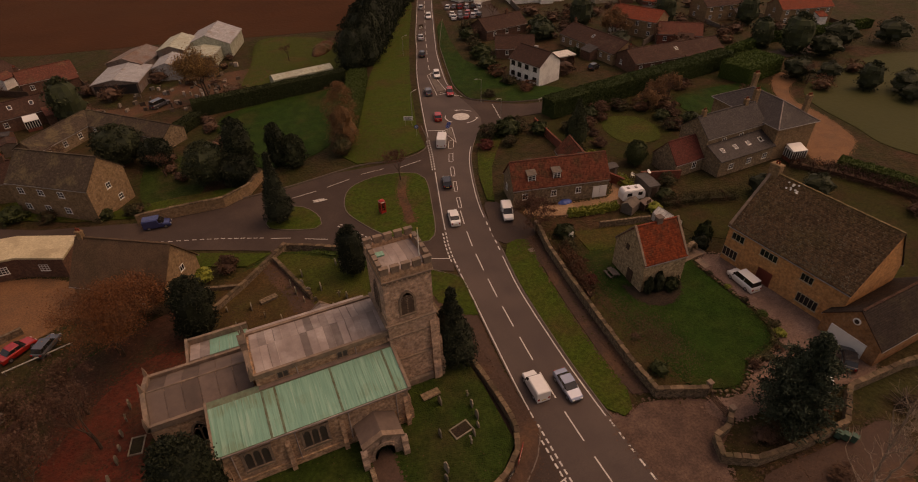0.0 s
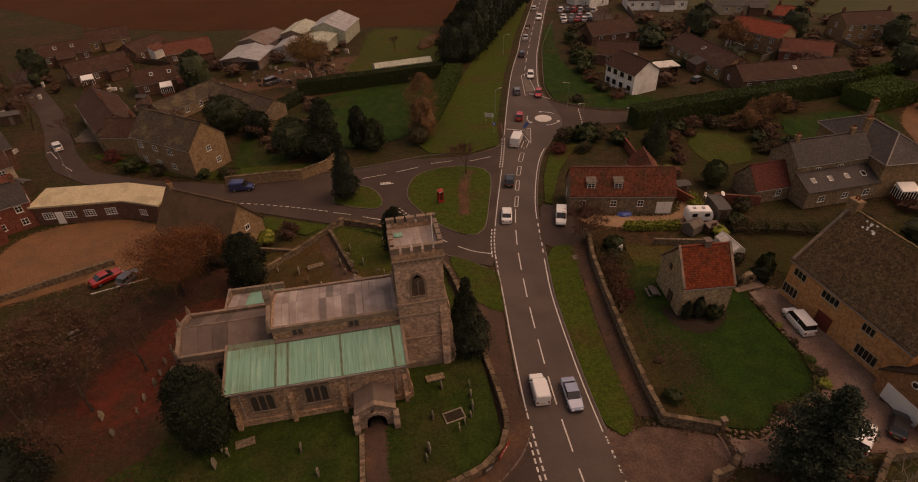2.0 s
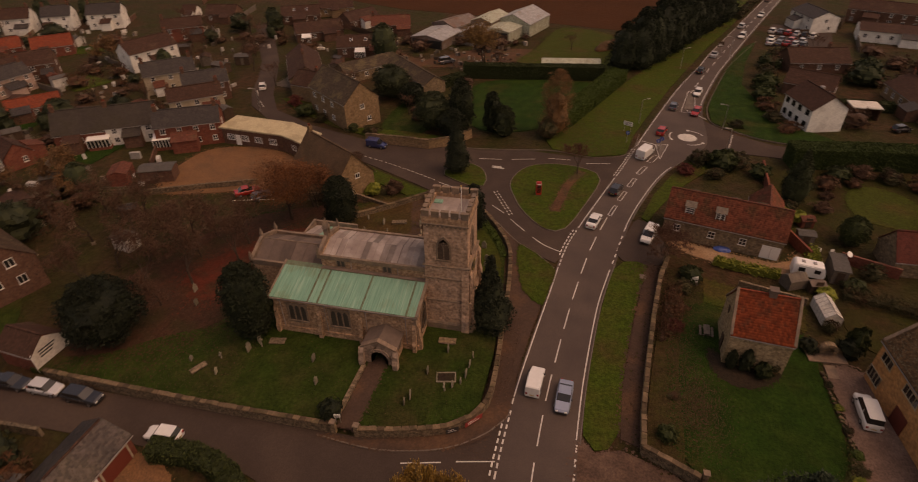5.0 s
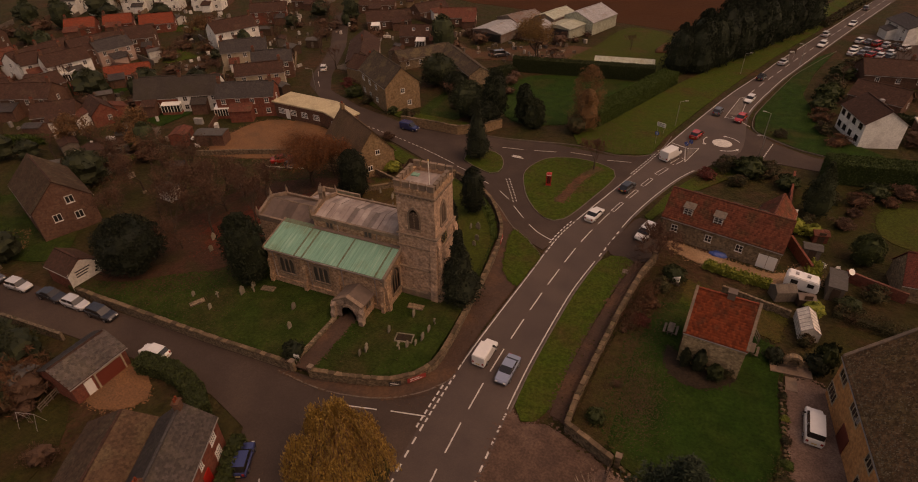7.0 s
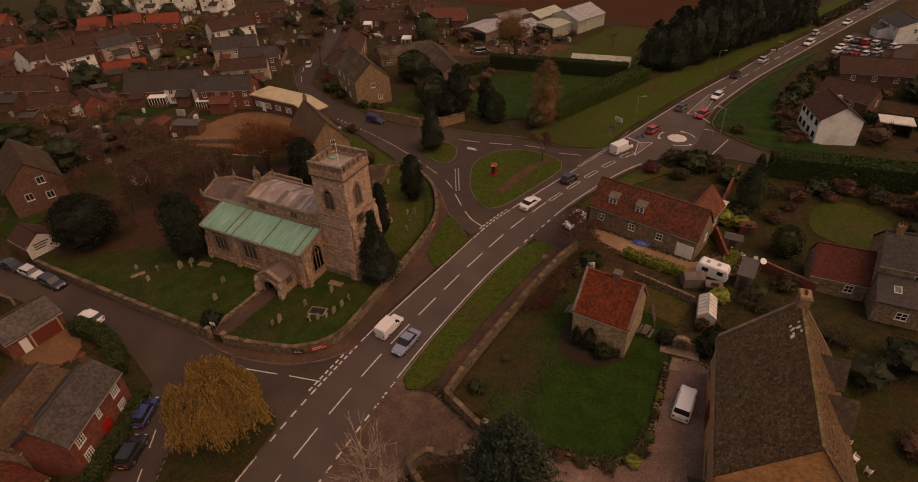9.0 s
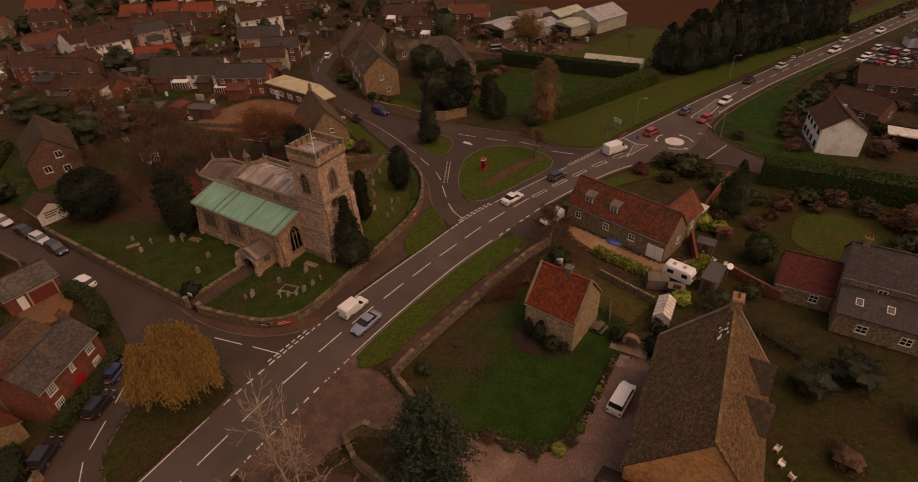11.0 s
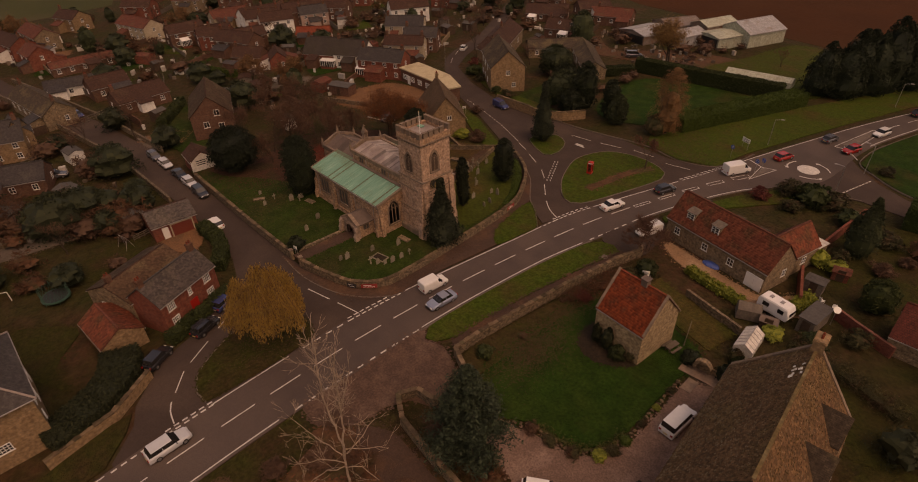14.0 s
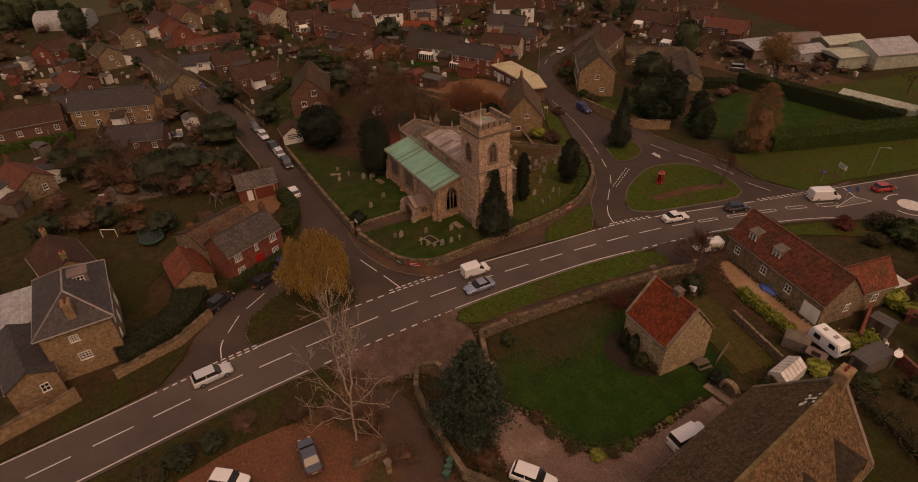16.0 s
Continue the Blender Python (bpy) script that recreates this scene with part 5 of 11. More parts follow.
def arch_line(w, h, n=7):
    """Outline of a pointed opening, from bottom left over the apex to bottom right."""
    spring = h - 0.87 * w
    pts = [(-w / 2, 0.0)]
    for i in range(n + 1):
        a = math.pi - (math.pi / 3) * i / n
        pts.append((w / 2 + w * math.cos(a), spring + w * math.sin(a)))
    return pts + [(-x, z) for x, z in pts[-2::-1]]


church_louvre = surface("stone_louvres", (0.09, 0.058, 0.04), (0.065, 0.042, 0.03), 2.0)


def arch_bar(line, t):
    """One bent stone bar along a line in the plane of a window."""
    bm = bmesh.new()
    c = [sum(p[k] for p in line) / len(line) for k in (0, 1)]
    rows = []
    for px, pz in line:
        d = math.dist((px, pz), c) or 1.0
        ix, iz = px + (c[0] - px) / d * t, pz + (c[1] - pz) / d * t
        rows.append([bm.verts.new(v) for v in ((px, 0.02, pz), (px, -0.08, pz), (ix, -0.08, iz), (ix, 0.02, iz))])
    for r, q in zip(rows, rows[1:]):
        for k in range(4):
            bm.faces.new((r[k], q[k], q[(k + 1) % 4], r[(k + 1) % 4]))
    return bm


def gothic(x, y, z, yaw, w, h, lights=3, surround=0.24, louvre=False):
    outer, inner = arch_line(w + 2 * surround, h + 1.4 * surround), arch_line(w, h)
    bm = bmesh.new()
    rows = []
    for (ox, oz), (ix, iz) in zip(outer, inner):
        rows.append([bm.verts.new(v) for v in ((ox, 0.05, oz), (ox, -0.1, oz), (ix, -0.1, iz), (ix, 0.05, iz))])
    for r, s in zip(rows, rows[1:]):
        for k in range(4):
            bm.faces.new((r[k], s[k], s[(k + 1) % 4], r[(k + 1) % 4]))
    win = part("window", bm, ashlar, church, "traceried stone window")
    win.matrix_basis = SHIFT @ pose(x, y, z, 0, 0, yaw)
    part("sill", boxes((-w / 2 - surround, w / 2 + surround, -0.2, 0.05, -0.22, 0)), ashlar, win)
    spring = h - 0.87 * w
    for i in range(1, lights):
        xx = -w / 2 + w * i / lights
        top = spring + 0.55 * w * (1 - abs(xx) / w * 1.3)
        part("mullion", boxes((xx - 0.07, xx + 0.07, -0.09, 0.05, 0, top)), ashlar, win)
    lw = w / lights
    for i in range(lights):
        part("tracery", arch_bar([(-w / 2 + lw * (i + 0.5) + p, spring - 0.1 + q) for p, q in arch_line(lw - 0.1, 0.87 * lw + 0.05)], 0.1), ashlar, win)
    if lights > 2:
        part("tracery", arch_bar([(p, spring + 0.32 * w + q) for p, q in arch_line(w * 0.42, 0.87 * w * 0.42)], 0.09), ashlar, win)
    bm = bmesh.new()
    bm.faces.new([bm.verts.new((px, -0.012, pz)) for px, pz in inner])
    bmesh.ops.solidify(bm, geom=bm.faces[:], thickness=0.01)
    part("backing" if louvre else "glass", bm, church_louvre if louvre else leaded, win)
    if louvre:
        for k in range(int((h - 0.35) / 0.24)):
            zz = 0.06 + k * 0.24
            half = w / 2 if zz + 0.2 < spring else max(px for px, pz in inner if pz >= zz + 0.14)
            part("louvre", profile(bmesh.new(), [(-0.1, zz), (-0.02, zz + 0.13), (-0.02, zz + 0.2), (-0.1, zz + 0.07)], -half, half), church_louvre, win)
    return win


def square_window(x, y, z, w, h):
    """A square-headed window of three pointed lights."""
    win = part("window", boxes((-w / 2 - 0.32, w / 2 + 0.32, -0.16, 0.05, h, h + 0.28)), ashlar, church, "square-headed three-light stone window")
    win.matrix_basis = SHIFT @ pose(x, y, z)
    part("sill", boxes((-w / 2 - 0.26, w / 2 + 0.26, -0.2, 0.05, -0.25, 0)), ashlar, win)
    for x0 in (-w / 2 - 0.26, w / 2):
        part("jamb", boxes((x0, x0 + 0.26, -0.12, 0.05, 0, h)), ashlar, win)
    for i in (1, 2):
        xx = -w / 2 + w * i / 3
        part("mullion", boxes((xx - 0.08, xx + 0.08, -0.1, 0.05, 0, h)), ashlar, win)
    for i in range(3):
        c = -w / 2 + w * (i + 0.5) / 3
        bm = bmesh.new()
        line = arch_line(w / 3 - 0.12, 0.8)[1:-1]
        lo, hi = ([[bm.verts.new((c + p[0], yy, zz)) for p, zz in [(p, h - 0.85 + p[1]) for p in line] + [(line[-1], h), (line[0], h)]] for yy in (-0.07, -0.02)])
        bm.faces.new(lo)
        bm.faces.new(hi[::-1])
        for k in range(len(lo)):
            j = (k + 1) % len(lo)
            bm.faces.new((lo[k], hi[k], hi[j], lo[j]))
        part("light_head", bm, ashlar, win)
    part("glass", boxes((-w / 2, w / 2, -0.03, 0, 0, h)), leaded, win)


def build_church():
    # south aisle
    cp("aisle_wall", profile(bmesh.new(), [(34.9, 0), (40.2, 0), (40.2, 7.5), (34.9, 6.15)], -8.0, 10.5), church_stone)
    cp("aisle_plinth", boxes((-8.15, 10.65, 34.72, 34.9, 0, 1.5)), church_stone)
    roof = cp("aisle_roof", profile(bmesh.new(), [(34.6, 6.2), (39.5, 7.48), (40.2, 7.66), (40.2, 7.78), (39.5, 7.6), (34.6, 6.32)], -8.2, 10.7), copper_seam)
    n, w = 30, 18.7 / 30
    for i in range(n):
        x0 = -8.15 + i * w
        wide = i in (8, 10, 19, 28)
        bm = profile(bmesh.new(), [(34.62, 6.335), (39.45, 7.6), (39.45, 7.625), (34.62, 6.36)], x0 + (0.2 if wide else 0.025), x0 + w - 0.025)
        cp("copper_sheet", bm, copper)
        bm = profile(bmesh.new(), [(34.6, 6.35), (39.45, 7.61), (39.45, 7.68), (34.6, 6.42)], x0 - 0.022, x0 + 0.022)
        cp("roll_seam", bm, copper if not wide else copper_seam)
    cp("gutter", boxes((-8.2, 10.7, 34.48, 34.6, 6.08, 6.26)), lead)
    cp("lead_flashing", boxes((-3.2, 10.6, 39.5, 40.06, 7.7, 7.76)), dark_lead)
    cp("parapet", profile(bmesh.new(), [(34.5, 6.1), (40.2, 7.6), (40.2, 7.95), (34.5, 6.5)], 10.5, 10.85), ashlar)
    cp("parapet", profile(bmesh.new(), [(34.5, 6.1), (40.2, 7.6), (40.2, 7.9), (34.5, 6.45)], -8.4, -8.15), ashlar)
    for x in (-4.9, 0.7):
        square_window(x, 34.9, 2.7, 2.3, 2.5)
    gothic(10.5, 37.7, 2.1, 90, 1.9, 4.0, 3)
    for x in (-7.8, -2.0, 3.4, 10.2):
        bm = profile(bmesh.new(), [(34.9, 0), (34.25, 0), (34.25, 1.8), (34.5, 2.3), (34.6, 4.2), (34.9, 4.8)], x - 0.24, x + 0.24)
        cp("buttress", bm, church_stone)
    for y in (35.2, 40.0):
        bm = profile(bmesh.new(), [(10.5, 0), (11.0, 0), (11.0, 2.2), (10.8, 2.9), (10.8, 4.2), (10.5, 5)], y - 0.3, y + 0.3, "y")
        cp("buttress", bm, church_stone)
    for x in (-7.0, -1.1, 4.2, 9.2):
        cp("downpipe", tube(bmesh.new(), (x, 34.78, 6.1), (x, 34.78, 0.8), 0.06, 0.06, 8), lead)
        cp("rain_head", boxes((x - 0.14, x + 0.14, 34.64, 34.88, 5.75, 6.05)), lead)
    # quoins
    for i in range(18):
        l = 0.55 if i % 2 else 0.32
        cp("quoin", boxes((10.53 - l, 10.53, 34.86, 34.9 + 0.85 - l, 1.5 + i * 0.26, 1.74 + i * 0.26)), ashlar)
    # nave with clerestory
    cp("nave_wall", profile(bmesh.new(), [(40.1, 0), (46.2, 0), (46.2, 9.15), (43.15, 9.9), (40.1, 9.15)], -3.3, 10.9), church_stone)
    for y0, y1, s in ((39.9, 43.15, 1), (46.4, 43.15, -1)):
        k = 17
        for i in range(k):
            xa, xb = -3.0 + 13.8 * i / k, -3.0 + 13.8 * (i + 1) / k
            bm = profile(bmesh.new(), [(y0 + s * 0.25, 9.2), (y1, 9.96), (y1, 10.02), (y0 + s * 0.25, 9.26)], xa + 0.015, xb - 0.015)
            cp("lead_sheet", bm, lead)
            cp("roll_seam", profile(bmesh.new(), [(y0 + s * 0.25, 9.24), (y1, 10.0), (y1, 10.08), (y0 + s * 0.25, 9.32)], xa - 0.035, xa + 0.035), lead)
        cp("nave_parapet", boxes((-3.4, 10.9, min(y0, y0 + s * 0.32), max(y0, y0 + s * 0.32), 8.9, 9.5)), ashlar)
    for x in (-0.66, 5.46):
        win = part("window", boxes((-0.62, 0.62, -0.12, 0.05, 1.0, 1.15)), ashlar, church, "square-headed stone window")
        win.matrix_basis = SHIFT @ pose(x, 40.1, 7.82, 0, 0, 0)
        for nm, d in (("sill", (-0.62, 0.62, -0.1, 0.05, 0, 0.12)), ("jamb", (-0.62, -0.5, -0.1, 0.05, 0.12, 1.0)), ("jamb", (0.5, 0.62, -0.1, 0.05, 0.12, 1.0)), ("mullion", (-0.06, 0.06, -0.1, 0.05, 0.12, 1.0))):
            part(nm, boxes(d), ashlar, win)
        part("glass", boxes((-0.5, 0.5, -0.03, 0.0, 0.1, 1.02)), leaded, win)
        cp("downpipe", tube(bmesh.new(), (x + 1.4, 39.98, 8.9), (x + 1.4, 39.98, 7.8), 0.06, 0.06, 8), lead)
    cp("nave_gable", profile(bmesh.new(), [(39.9, 8.9), (46.4, 8.9), (46.4, 9.65), (43.15, 10.6), (39.9, 9.65)], -3.75, -3.3), ashlar)
    bm = boxes((-3.8, -3.2, 42.75, 42.93, 10.4, 11.6), (-3.8, -3.2, 43.37, 43.55, 10.4, 11.6))
    profile(bm, [(42.65, 11.55), (43.65, 11.55), (43.15, 12.4)], -3.85, -3.15)
    cp("bellcote", bm, ashlar, "small gabled stone bellcote")
    cp("cross", boxes((-3.55, -3.45, 43.1, 43.2, 12.3, 12.95), (-3.55, -3.45, 42.95, 43.35, 12.6, 12.72)), ashlar)
    cp("bell", tube(bmesh.new(), (-3.5, 43.15, 10.7), (-3.5, 43.15, 11.2), 0.2, 0.1, 10), dark_lead)
    for y in (40.0, 46.3):
        pinnacle(-3.5, y, 9.6, 1.3)
    # chancel
    cp("chancel_wall", boxes((-13.6, -3.3, 40.4, 47.3, 0, 6.4)), church_stone)
    cp("chancel_gable", profile(bmesh.new(), [(40.3, 6.3), (47.4, 6.3), (47.4, 7.0), (43.85, 8.4), (40.3, 7.0)], -13.9, -13.45), ashlar)
    for y0, s in ((40.5, 1), (47.2, -1)):
        k = 6
        for i in range(k):
            xa, xb = -13.45 + 9.8 * i / k, -13.45 + 9.8 * (i + 1) / k
            cp("lead_sheet", profile(bmesh.new(), [(y0 + s * 0.2, 6.5), (43.85, 7.95), (43.85, 8.01), (y0 + s * 0.2, 6.56)], xa + 0.015, xb - 0.015), dark_lead)
        cp("chancel_parapet", boxes((-13.8, -3.3, min(y0 - s * 0.2, y0 + s * 0.15), max(y0 - s * 0.2, y0 + s * 0.15), 6.2, 6.95)), ashlar)
    cp("ridge_roll", boxes((-13.4, -3.7, 43.77, 43.93, 7.95, 8.08)), ashlar)
    for y in (40.4, 43.85, 47.3):
        pinnacle(-13.7, y, 7.0 if y != 43.85 else 8.3, 1.3)
    gothic(-9.6, 40.4, 2.4, 0, 1.3, 2.9, 2)
    # north aisle and chapel
    cp("north_aisle_wall", profile(bmesh.new(), [(46.2, 0), (50.8, 0), (50.8, 5.6), (46.2, 7.0)], -3.3, 10.5), church_stone)
    cp("north_aisle_roof", profile(bmesh.new(), [(51.0, 5.55), (46.4, 7.05), (46.4, 7.2), (51.0, 5.7)], -3.5, 10.6), lead)
    cp("chapel_wall", profile(bmesh.new(), [(47.3, 0), (51.6, 0), (51.6, 5.4), (47.3, 6.5)], -9.6, -3.3), church_stone)
    cp("chapel_parapet", boxes((-9.9, -3.2, 51.5, 51.85, 5.2, 6.3), (-9.9, -9.6, 47.9, 51.7, 5.2, 6.5)), ashlar)
    for i in range(6):
        xa = -9.5 + i * 1.03
        cp("copper_sheet", profile(bmesh.new(), [(51.5, 5.5), (47.9, 6.55), (47.9, 6.6), (51.5, 5.55)], xa, xa + 1.0), copper if 1 < i < 6 else lead)
    # north porch
    for x in (4.2, 6.55):
        cp("porch_wall", boxes((x, x + 0.4, 50.8, 53.5, 0, 3.4)), church_stone)
    for s in (-1, 1):
        cp("porch_roof", profile(bmesh.new(), [(5.57, 4.3), (5.57 + s * 1.6, 3.3), (5.57 + s * 1.6, 3.45), (5.57, 4.45)], 50.8, 53.2, "y"), lead)
    cp("porch_gable", profile(bmesh.new(), [(4.1, 3.3), (7.05, 3.3), (5.57, 4.65)], 53.2, 53.55, "y"), ashlar)
    # south porch
    for x in (4.7, 8.15):
        cp("porch_wall", boxes((x, x + 0.45, 31.9, 34.9, 0, 3.15)), church_stone)
    bm = bmesh.new()
    arch = [(6.65 - 1.05 * math.cos(a), 1.75 + 1.05 * math.sin(a)) for a in [math.pi * i / 12 for i in range(13)]]
    arch = [(5.6, 0)] + arch + [(7.7, 0)]
    ring = [(4.55, 0), (4.55, 3.2), (6.65, 4.3), (8.75, 3.2), (8.75, 0)]
    # front wall with its open doorway
    lo, hi = arch[:len(arch) // 2 + 1], arch[len(arch) // 2:]
    for pts in ([ring[0], ring[1], ring[2]] + lo[::-1], [ring[2], ring[3], ring[4]] + hi[::-1]):
        f = [bm.verts.new((x, 31.75, z)) for x, z in pts]
        g = [bm.verts.new((x, 32.25, z)) for x, z in pts]
        bm.faces.new(f)
        bm.faces.new(g[::-1])
        for i in range(len(pts)):
            j = (i + 1) % len(pts)
            bm.faces.new((f[i], g[i], g[j], f[j]))
    bmesh.ops.triangulate(bm, faces=[f for f in bm.faces if len(f.verts) > 4])
    cp("porch_front", bm, pale_ashlar)
    for i in range(11):
        a0, a1 = math.pi * (i + 0.06) / 11, math.pi * (i + 0.94) / 11
        pts = [(6.65 - r * math.cos(a), 1.75 + r * math.sin(a)) for r, a in ((1.02, a0), (1.42, a0), (1.42, a1), (1.02, a1))]
        cp("voussoir", profile(bmesh.new(), pts, 31.62 - 0.03 * (i % 2), 31.8, "y"), pale_ashlar)
    for s in (-1, 1):
        cp("porch_roof", profile(bmesh.new(), [(6.65, 4.2), (6.65 + s * 2.2, 3.05), (6.65 + s * 2.2, 3.2), (6.65, 4.35)], 32.2, 35.2, "y"), dark_lead)
        cp("porch_coping", profile(bmesh.new(), [(6.65, 4.25), (6.65 + s * 2.2, 3.1), (6.65 + s * 2.2, 3.35), (6.65, 4.52)], 31.65, 32.25, "y"), ashlar)
        x = 6.65 + s * 2.1
        cp("porch_buttress", profile(bmesh.new(), [(31.75, 0), (31.05, 0), (31.05, 1.5), (31.3, 2.0), (31.3, 2.6), (31.55, 3.0), (31.75, 3.2)], x - 0.32, x + 0.32), pale_ashlar)
    cp("door", boxes((5.8, 7.5, 34.82, 34.88, 0.7, 3.3)), dark_wood, "dark oak door inside the porch")
    win = part("window", boxes((-0.55, 0.55, -0.08, 0.05, 0, 0.1), (-0.55, -0.45, -0.08, 0.05, 0, 0.95), (0.45, 0.55, -0.08, 0.05, 0, 0.95), (-0.05, 0.05, -0.08, 0.05, 0, 0.95), (-0.55, 0.55, -0.08, 0.05, 0.87, 0.97)), ashlar, church)
    win.matrix_basis = SHIFT @ pose(8.6, 33.5, 1.9, 0, 0, 90)
    part("glass", boxes((-0.45, 0.45, -0.03, 0.0, 0.1, 0.9)), leaded, win)
    # tower
    X0, X1, Y0, Y1 = 10.55, 15.75, 39.75, 45.35
    cp("tower_base", boxes((X0 - 0.1, X1 + 0.4, Y0 - 0.4, Y1 + 0.4, 0, 5.2)), tower_stone)
    cp("tower_plinth", bevelled(boxes((X0 - 0.1, X1 + 0.75, Y0 - 0.75, Y1 + 0.75, 0, 1.7)), 0.15), ashlar)
    cp("tower_stage", boxes((X0 - 0.02, X1 + 0.2, Y0 - 0.2, Y1 + 0.2, 5.2, 10.4)), tower_stone)
    cp("tower_belfry", boxes((X0, X1, Y0, Y1, 10.4, 16.7)), tower_stone)
    for z, g in ((5.2, 0.5), (8.6, 0.32), (10.4, 0.32), (16.3, 0.2)):
        cp("string_course", bevelled(boxes((X0 - g, X1 + g, Y0 - g, Y1 + g, z - 0.11, z + 0.13)), 0.07), ashlar)
    for i in range(11):
        if i < 10:
            cp("corbel", boxes((X0 + 0.1 + 0.52 * i, X0 + 0.36 + 0.52 * i, Y0 - 0.16, Y0, 16.0, 16.25)), ashlar)
        cp("corbel", boxes((X1, X1 + 0.16, Y0 + 0.1 + 0.52 * i, Y0 + 0.36 + 0.52 * i, 16.0, 16.25)), ashlar)
    t = 0.38
    cp("tower_parapet", boxes((X0 - 0.1, X1 + 0.1, Y0 - 0.1, Y0 - 0.1 + t, 16.4, 17.25), (X0 - 0.1, X1 + 0.1, Y1 + 0.1 - t, Y1 + 0.1, 16.4, 17.25), (X0 - 0.1, X0 - 0.1 + t, Y0 + 0.28, Y1 - 0.28, 16.4, 17.25), (X1 + 0.1 - t, X1 + 0.1, Y0 + 0.28, Y1 - 0.28, 16.4, 17.25)), church_stone)
    for k in range(5):
        xa = X0 - 0.1 + k * 1.14
        for y0 in (Y0 - 0.1, Y1 + 0.1 - t):
            cp("merlon", boxes((xa, xa + 0.84, y0, y0 + t, 17.25, 17.95), (xa - 0.04, xa + 0.88, y0 - 0.05, y0 + t + 0.05, 17.95, 18.07)), ashlar)
    for k in range(4):
        ya = Y0 + 1.05 + k * 1.03
        for x0 in (X0 - 0.1, X1 + 0.1 - t):
            cp("merlon", boxes((x0, x0 + t, ya - 0.38, ya + 0.38, 17.25, 17.95), (x0 - 0.05, x0 + t + 0.05, ya - 0.42, ya + 0.42, 17.95, 18.07)), ashlar)
    for k in range(6):
        xa = X0 + 0.28 + k * 0.79
        cp("lead_sheet", profile(bmesh.new(), [(Y0 + 0.28, 16.75), (42.5, 17.0), (Y1 - 0.28, 16.75), (Y1 - 0.28, 16.7), (Y0 + 0.28, 16.7)], xa, xa + 0.77), lead)
    cp("roof_hatch", boxes((11.05, 12.0, 43.1, 43.8, 16.8, 17.1)), copper, "pale green copper hatch")
    mid_x, mid_y = (X0 + X1) / 2, (Y0 + Y1) / 2
    gothic(12.9, Y0, 11.35, 0, 1.4, 2.95, 2, louvre=True)
    gothic(X1, 42.2, 11.6, 90, 1.25, 3.0, 2, surround=0.32, louvre=True)
    gothic(mid_x, Y1, 11.1, 180, 1.5, 3.3, 2, louvre=True)
    gothic(X0, mid_y, 11.1, 270, 1.5, 3.3, 2, louvre=True)
    gothic(X1 + 0.4, mid_y, 1.4, 90, 1.5, 3.2, 3)
    # clock
    face = cp("clock", tube(bmesh.new(), (X1 + 0.2, 41.8, 9.65), (X1 + 0.32, 41.8, 9.65), 0.8, 0.8, 28), black_paint, "black round church clock with gilt numerals")
    bm = bmesh.new()
    for k in range(12):
        a = k * math.tau / 12
        p = Vector((X1 + 0.33, 41.8 + 0.55 * math.sin(a), 9.65 + 0.55 * math.cos(a)))
        q = Vector((X1 + 0.33, 41.8 + 0.78 * math.sin(a), 9.65 + 0.78 * math.cos(a)))
        tube(bm, p, q, 0.03, 0.03, 4)
    part("dial_ring", bm, gold_paint, face)
    bm = bmesh.new()
    tube(bm, (X1 + 0.35, 41.8, 9.65), (X1 + 0.35, 41.8 + 0.35, 9.85), 0.035, 0.02, 4)
    tube(bm, (X1 + 0.35, 41.8, 9.65), (X1 + 0.35, 41.8 + 0.1, 9.05), 0.03, 0.02, 4)
    part("clock_pointer", bm, gold_paint, face)
    # tower buttresses
    for x, s in ((X1 + 0.4, 1),):
        for y in (Y0 + 0.25, Y1 - 0.25):
            bm = profile(bmesh.new(), [(x - 0.1, 0), (x + 0.6, 0), (x + 0.6, 2.6), (x + 0.35, 3.4), (x + 0.35, 6.2), (x + 0.12, 7.0), (x + 0.12, 9.2), (x - 0.1, 9.8)], y - 0.45, y + 0.45, "y")
            cp("buttress", bm, tower_stone)
    for y, s in ((Y0 - 0.4, -1), (Y1 + 0.4, 1)):
        for x in (X1 - 0.2,):
            bm = profile(bmesh.new(), [(y - s * 0.1, 0), (y + s * 0.55, 0), (y + s * 0.55, 2.6), (y + s * 0.3, 3.4), (y + s * 0.3, 6.2), (y + s * 0.1, 7.0), (y + s * 0.1, 9.0), (y - s * 0.1, 9.6)], x - 0.45, x + 0.45)
            cp("buttress", bm, tower_stone)
    pole = cp("flagpole", tube(bmesh.new(), (14.9, 40.6, 16.8), (14.9, 40.6, 21.0), 0.06, 0.04, 8), white_paint, "white flagpole")
    part("finial", tube(bmesh.new(), (14.9, 40.6, 21.0), (14.9, 40.6, 21.15), 0.09, 0.05, 8), gold_paint, pole)


def pinnacle(x, y, z, h):
    bm = boxes((x - 0.16, x + 0.16, y - 0.16, y + 0.16, z - 0.3, z + h * 0.45))
    tube(bm, (x, y, z + h * 0.45), (x, y, z + h), 0.2, 0.03, 4)
    cp("pinnacle", bm, ashlar)


build_church()

